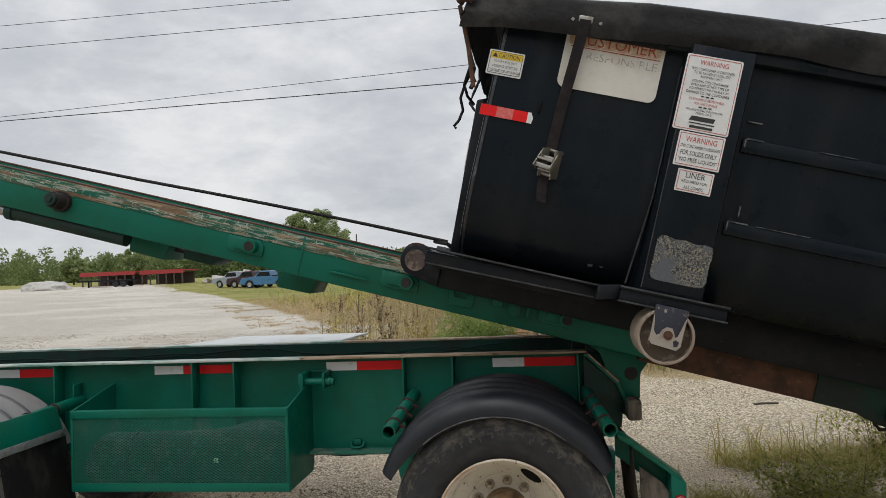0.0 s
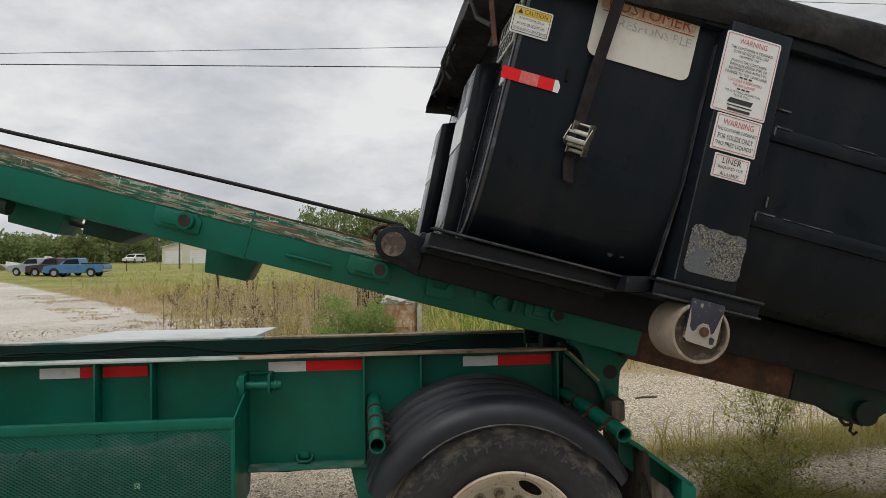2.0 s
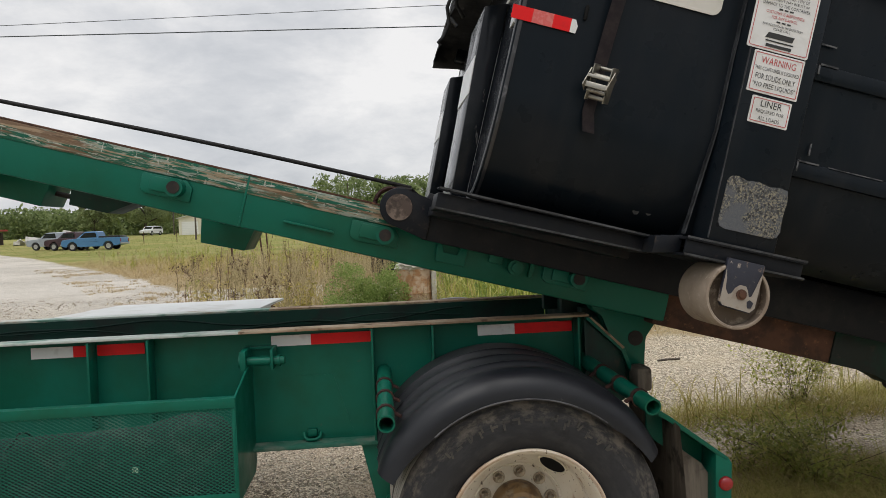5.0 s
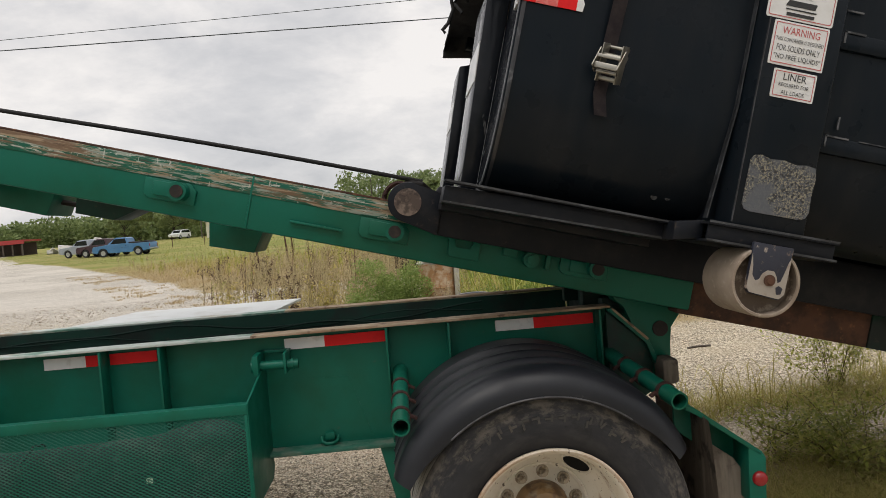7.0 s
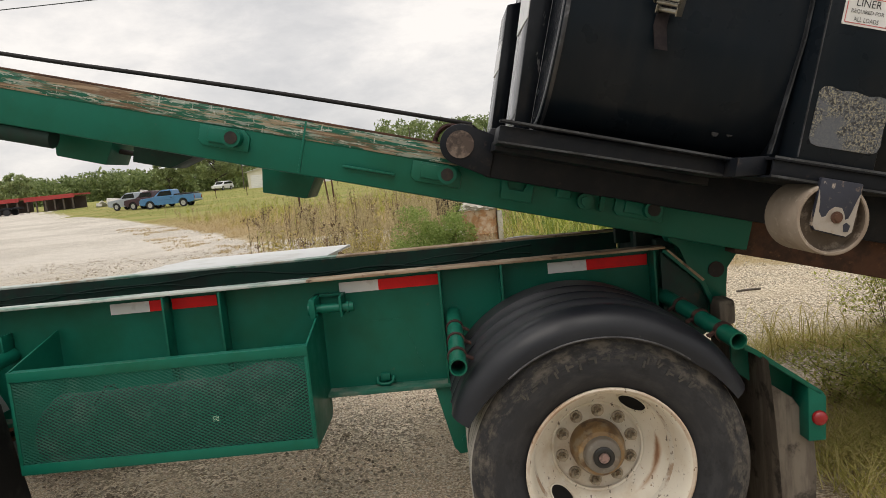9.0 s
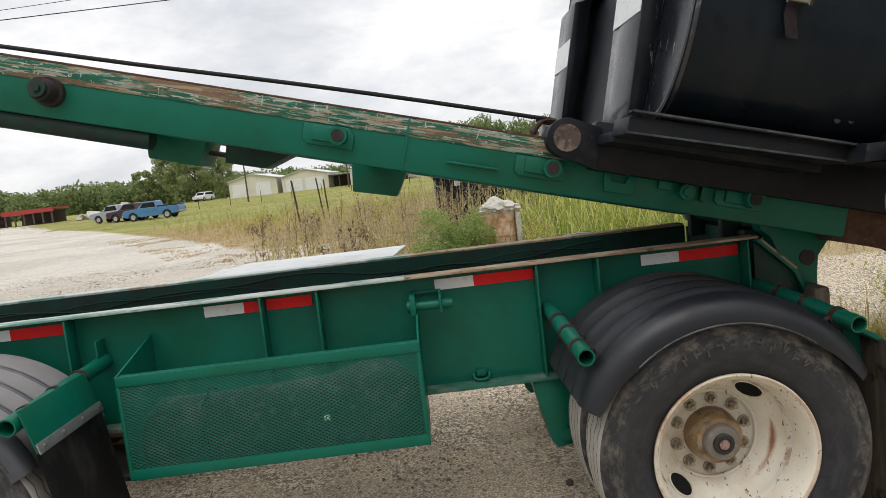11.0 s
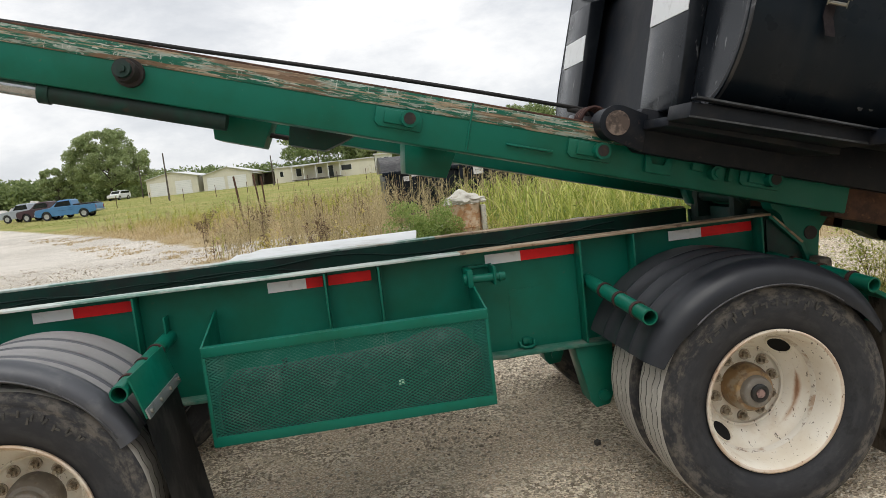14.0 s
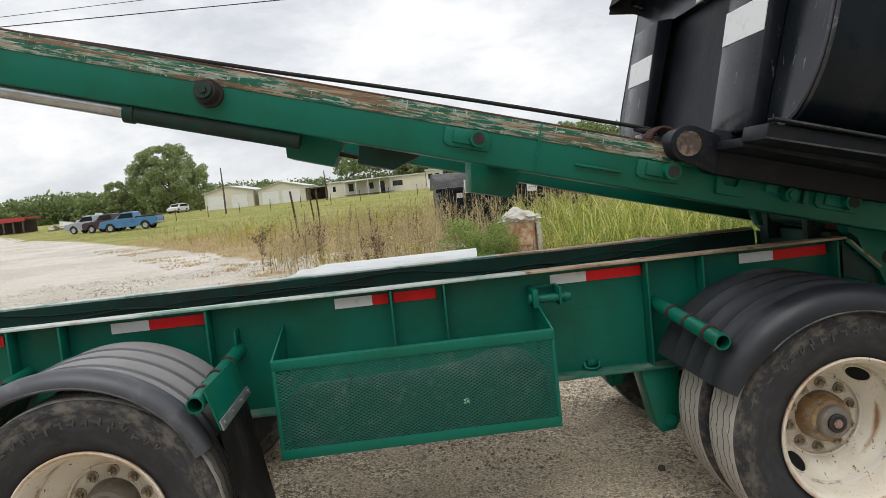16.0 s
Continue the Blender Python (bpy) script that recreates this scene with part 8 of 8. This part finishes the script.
def pickup(x, y, turn, paint, label, bed_cover=None):
    """A small regular-cab pickup, nose towards -x."""
    root = thing("pickup_truck", label, "pickup truck", Matrix.Translation((x, y, rise(y))) @ Matrix.Rotation(radians(turn), 4, "Z"), group="parked pickups")
    r = 0.34
    arch = lambda c: [(px, max(0.33, pz)) for px, pz in arc(c, 0.34, 0.42, 0, 180, 10)][::1]  # noqa: E731
    low = [(-2.35, 0.42), (-2.40, 0.55), (-2.38, 0.80), (-2.28, 0.92), (-1.15, 1.02), (0.62, 1.02), (2.42, 1.02), (2.46, 0.95), (2.44, 0.45), (2.0, 0.38)]
    low += arch(1.45) + [(0.9, 0.33), (-1.0, 0.33)] + arch(-1.50) + [(-2.1, 0.36)]
    body = part("body", side_body(low, 0.83), paint, root)
    cab = [(-1.15, 1.00), (-0.58, 1.50), (-0.40, 1.56), (0.38, 1.57), (0.52, 1.50), (0.62, 1.00)]
    part("cab", side_body(cab, 0.80, 0.30, 1.0), paint, root)
    for s in (-1, 1):
        bm = bmesh.new()
        y0, y1 = sorted((s * 0.70, s * 0.735))
        prism(bm, [(-0.86, 1.06), (-0.50, 1.44), (0.42, 1.47), (0.50, 1.06)], y0, y1)
        bmesh.ops.transform(bm, matrix=Matrix.Translation((0, s * 0.05, 0)) @ Matrix.Shear("XZ", 4, (0, 0)), verts=bm.verts)
        part("side_window", bm, M_glass_dark, root, "dark side window")
        bm = bmesh.new()
        box(bm, (0.02, s * 0.832, 0.72), (1.28, 0.012, 0.012))
        box(bm, (0.45, s * 0.84, 0.86), (0.12, 0.02, 0.03))
        part("door_trim", bm, M_seal, root)
    bm = bmesh.new()
    prism(bm, [(-1.13, 1.03), (-0.62, 1.48), (-0.60, 1.46), (-1.09, 1.02)], -0.66, 0.66)
    part("windscreen", bm, M_glass_dark, root, "dark windscreen")
    bm = bmesh.new()
    box(bm, (1.52, 0, 1.03), (1.72, 1.45, 0.035))
    part("bed", bm, M_seal, root, "dark load bed")
    for bx in (-2.42, 2.50):
        part("bumper", box(bmesh.new(), (bx, 0, 0.50), (0.12, 1.62, 0.15), 0.03), M_chrome, root, "grey bumper")
    for s in (-1, 1):
        bm = bmesh.new()
        box(bm, (-2.39, s * 0.62, 0.74), (0.05, 0.28, 0.14), 0.02)
        part("headlight", bm, M_white_car, root)
        bm = bmesh.new()
        box(bm, (2.455, s * 0.76, 0.78), (0.03, 0.12, 0.26), 0.01)
        part("tail_light", bm, M_lens, root)
        for wx in (-1.50, 1.45):
            car_wheel(root, wx, s * 0.72, r, s)
    if bed_cover:
        bm = bmesh.new()
        box(bm, (1.50, 0, 1.09), (1.75, 1.30, 0.13), 0.03)
        part("bed_load", bm, bed_cover, root, "dark load in the bed")
    return root


pickup(-24.0, 58.6, -4, M_blue, "blue regular-cab pickup parked on the grass", M_seal)
pickup(-26.7, 61.4, -14, M_maroon, "dark maroon pickup parked beside the blue one")
pickup(-29.2, 63.6, -14, M_silver, "grey pickup parked beside the maroon one")

suv = thing("suv", "white sport utility car parked by the shed", "car", Matrix.Translation((-38.6, 121.5, rise(121))) @ Matrix.Rotation(radians(78), 4, "Z"))
out = [(-2.25, 0.45), (-2.28, 0.85), (-1.3, 1.02), (-0.75, 1.52), (0.9, 1.62), (1.95, 1.52), (2.2, 1.0), (2.25, 0.45)]
out += [(1.8, 0.40)] + [(px, max(0.36, pz)) for px, pz in arc(1.35, 0.36, 0.43, 0, 180, 8)] + [(-0.9, 0.36)] + [(px, max(0.36, pz)) for px, pz in arc(-1.4, 0.36, 0.43, 0, 180, 8)] + [(-2.0, 0.4)]
part("body", side_body(out, 0.88, 0.18, 1.0), M_white_car, suv)
for s in (-1, 1):
    bm = bmesh.new()
    y0, y1 = sorted((s * 0.80, s * 0.85))
    prism(bm, [(-1.05, 1.05), (-0.68, 1.44), (1.75, 1.46), (1.9, 1.05)], y0, y1)
    part("side_window", bm, M_glass_dark, suv, "dark side windows")
    for wx in (-1.4, 1.35):
        car_wheel(suv, wx, s * 0.78, 0.36, s)
bm = bmesh.new()
prism(bm, [(-1.27, 1.06), (-0.80, 1.48), (-0.77, 1.46), (-1.22, 1.05)], -0.66, 0.66)
part("windscreen", bm, M_glass_dark, suv)

# ---- poles, wires and posts ----
def pole(x, y, high, label, cross=False):
    root = thing("utility_pole", label, "pole", Matrix.Translation((x, y, rise(y))), group="utility poles")
    bm = bmesh.new()
    tube(bm, [(0, 0, -0.2), (0.02, 0, high * 0.5), (0, 0, high)], 0.11, 10, 0.07)
    part("shaft", bm, M_wood, root)
    if cross:
        bm = bmesh.new()
        box(bm, (0, 0, high - 0.45), (1.7, 0.10, 0.10))
        part("cross_arm", bm, M_wood, root)
    return root


pole(-21.0, 79.8, 5.3, "weathered wooden pole on the lawn")
pole(-11.2, 99.0, 4.2, "weathered wooden pole on the lawn")
pole(-5.6, 130.0, 8.2, "weathered wooden pole behind the house")
pole(-33.5, 116.5, 5.0, "thin wooden pole beside the shed")
pole(-62.0, 17.06, 10.8, "tall wooden pole carrying the wires", True)
pole(44.0, 13.06, 8.9, "tall wooden pole carrying the wires", True)
for dy, za, zb, r in ((-0.15, 10.3, 8.46, 0.008), (0.2, 9.52, 8.18, 0.009), (-0.02, 5.70, 8.20, 0.008), (0.0, 6.68, 6.68, 0.013)):
    w = thing("power_line", "thin black overhead wire", "wire", Matrix.Translation((-62.0, 17.0 + dy, za)), group="overhead wires")
    bm = bmesh.new()
    tube(bm, [(106.0 * k / 40, -4.0 * k / 40, (zb - za) * k / 40) for k in range(41)], r, 5)
    part("strand", bm, M_hose, w)

for x, y, h, tip in ((-4.46, 17.0, 1.58, -5), (-4.72, 23.6, 1.60, -5), (-4.56, 23.8, 1.50, -2)):
    post_t = thing("steel_post", "dark steel post standing in the dry grass", "post", Matrix.Translation((x, y, rise(y))))
    bm = bmesh.new()
    box(bm, (0, 0, h / 2), (0.055, 0.04, h), 0.008)
    part("shaft", bm, M_rust, post_t, "", Matrix.Rotation(radians(tip), 4, "Y"))
bm = bmesh.new()
revolve(bm, [(0.0, 0.10), (0.20, 0.10), (0.24, 0.07), (0.24, 0.0)], 0, 0, 20)
bmesh.ops.rotate(bm, verts=bm.verts, cent=(0, 0, 0), matrix=Matrix.Rotation(radians(90), 3, "X"))
bmesh.ops.create_cone(bm, cap_ends=True, segments=16, radius1=0.07, radius2=0.05, depth=0.14, matrix=Matrix.Translation((0, 0, -0.06)))
foot = new("post_base", finish(bm, "post_base", M_orange))
foot.location = (-4.46, 17.0, rise(17.0) + 0.125)
tagged(foot, "tan round base plate of a steel post", "post base")
fence_post = None
for k in range(11):
    x, y = -31 + 3.2 * k, 72 + 0.5 * k
    if fence_post is None:
        fence_post = thing("fence_post", "thin steel fence post on the lawn", "fence post", Matrix.Translation((x, y, rise(y))), group="fence posts")
        bm = bmesh.new()
        box(bm, (0, 0, 0.6), (0.06, 0.06, 1.25), 0.01)
        part("shaft", bm, M_rust, fence_post)
    else:
        copy_thing(fence_post, Matrix.Translation((x, y, rise(y))))


# black containers standing in the weeds
def far_container(x0, x1, y, high, decals, label):
    """A tarped container seen from its side: x0 to x1, near face at y."""
    long, z0 = x1 - x0, rise(y)
    root = thing("container", label, "container", Matrix.Translation((x0, y, z0)), group="parked containers")
    bm = bmesh.new()
    prism(bm, [(0, 0.45), (0.05, 0.25), (long, 0.25), (long, high - 0.42), (0.0, high - 0.42)], 0, 2.3, 0.04)
    part("body", bm, M_black, root, "black steel sides")
    n = max(3, int(long / 0.75))
    for k in range(n + 1):
        part("side_post", box(bmesh.new(), (0.06 + (long - 0.12) * k / n, -0.05, (high - 0.15) / 2), (0.11, 0.10, high - 0.75), 0.01), M_black, root)
    part("top_rail", box(bmesh.new(), (long / 2, -0.04, high - 0.42), (long + 0.1, 0.12, 0.10), 0.02), M_black, root)
    bm = bmesh.new()
    rows = []
    for i in range(17):
        u = i / 16
        px = -0.06 + (long + 0.12) * u
        rows.append([bm.verts.new((px, -0.06 + 2.42 * k / 12, high - 0.40 + (0.40 + 0.03 * noise.noise((px * 2, k * 0.5, 1))) * math.sin(math.pi * k / 12) ** 0.6)) for k in range(13)])
    for u, v in zip(rows, rows[1:]):
        for k in range(12):
            bm.faces.new((u[k], v[k], v[k + 1], u[k + 1]))
    bm.faces.new(rows[0]), bm.faces.new(rows[-1][::-1])
    part("tarp", bm, M_tarp, root, "black domed tarp")
    for a0, h0, a1, h1 in decals:
        sheet = part("decal", box(bmesh.new(), ((a0 + a1) / 2 - x0, -0.108, (h0 + h1) / 2 - z0), (a1 - a0, 0.012, h1 - h0)), M_sign, root, "white printed decal", smooth=0)
        for k in range(3):
            part("bar", box(bmesh.new(), ((a0 + a1) / 2 - x0, -0.116, h0 + (h1 - h0) * (0.28 + 0.24 * k) - z0), ((a1 - a0) * 0.7, 0.006, 0.035)), M_ink_faint, sheet, "", smooth=0)
    return root


far_container(-0.64, 1.25, 13.5, 1.69, ((-0.01, 1.48, 0.20, 1.80), (0.25, 1.69, 0.40, 1.82), (0.25, 1.55, 0.40, 1.66), (-0.20, 1.39, -0.07, 1.50)), "black tarped roll-off container with white decals among tall weeds")
far_container(1.40, 3.10, 13.7, 1.62, ((1.52, 1.37, 1.76, 1.74),), "long black tarped container with one white decal among tall weeds")
# old drum with a crumbling white cap
block = thing("old_drum", "faded orange drum with a crumbling white cap in the weeds", "drum", Matrix.Translation((0.03, 6.6, rise(6.6))))
bm = bmesh.new()
revolve(bm, [(0.0, 0.0), (0.245, 0.0), (0.25, 0.03), (0.245, 0.30), (0.253, 0.32), (0.245, 0.34), (0.245, 0.62), (0.253, 0.64), (0.245, 0.66), (0.245, 0.94), (0.25, 0.97), (0.0, 0.97)], 0, 0, 32)
part("body", bm, M_orange, block, "", Matrix.Rotation(radians(90), 4, "X"))
part("board", box(bmesh.new(), (0.265, -0.10, 0.46), (0.07, 0.12, 0.94), 0.010), M_block, block, "grey upright board")
bm = bmesh.new()
bmesh.ops.create_icosphere(bm, subdivisions=4, radius=1.0)
for v in bm.verts:
    d = 1 + 0.22 * noise.noise(v.co * 2.3) + 0.12 * noise.noise(v.co * 6.0)
    peak = 0.07 * math.exp(-((v.co.x + 0.25) / 0.4) ** 2) if v.co.z > 0 else 0
    v.co = Vector((v.co.x * 0.285 * d + 0.03, v.co.y * 0.27 * d, 1.00 + max(-0.35, v.co.z) * 0.10 * d + peak * max(0, v.co.z)))
part("cap", bm, M_block, block, "crumbling white cap")
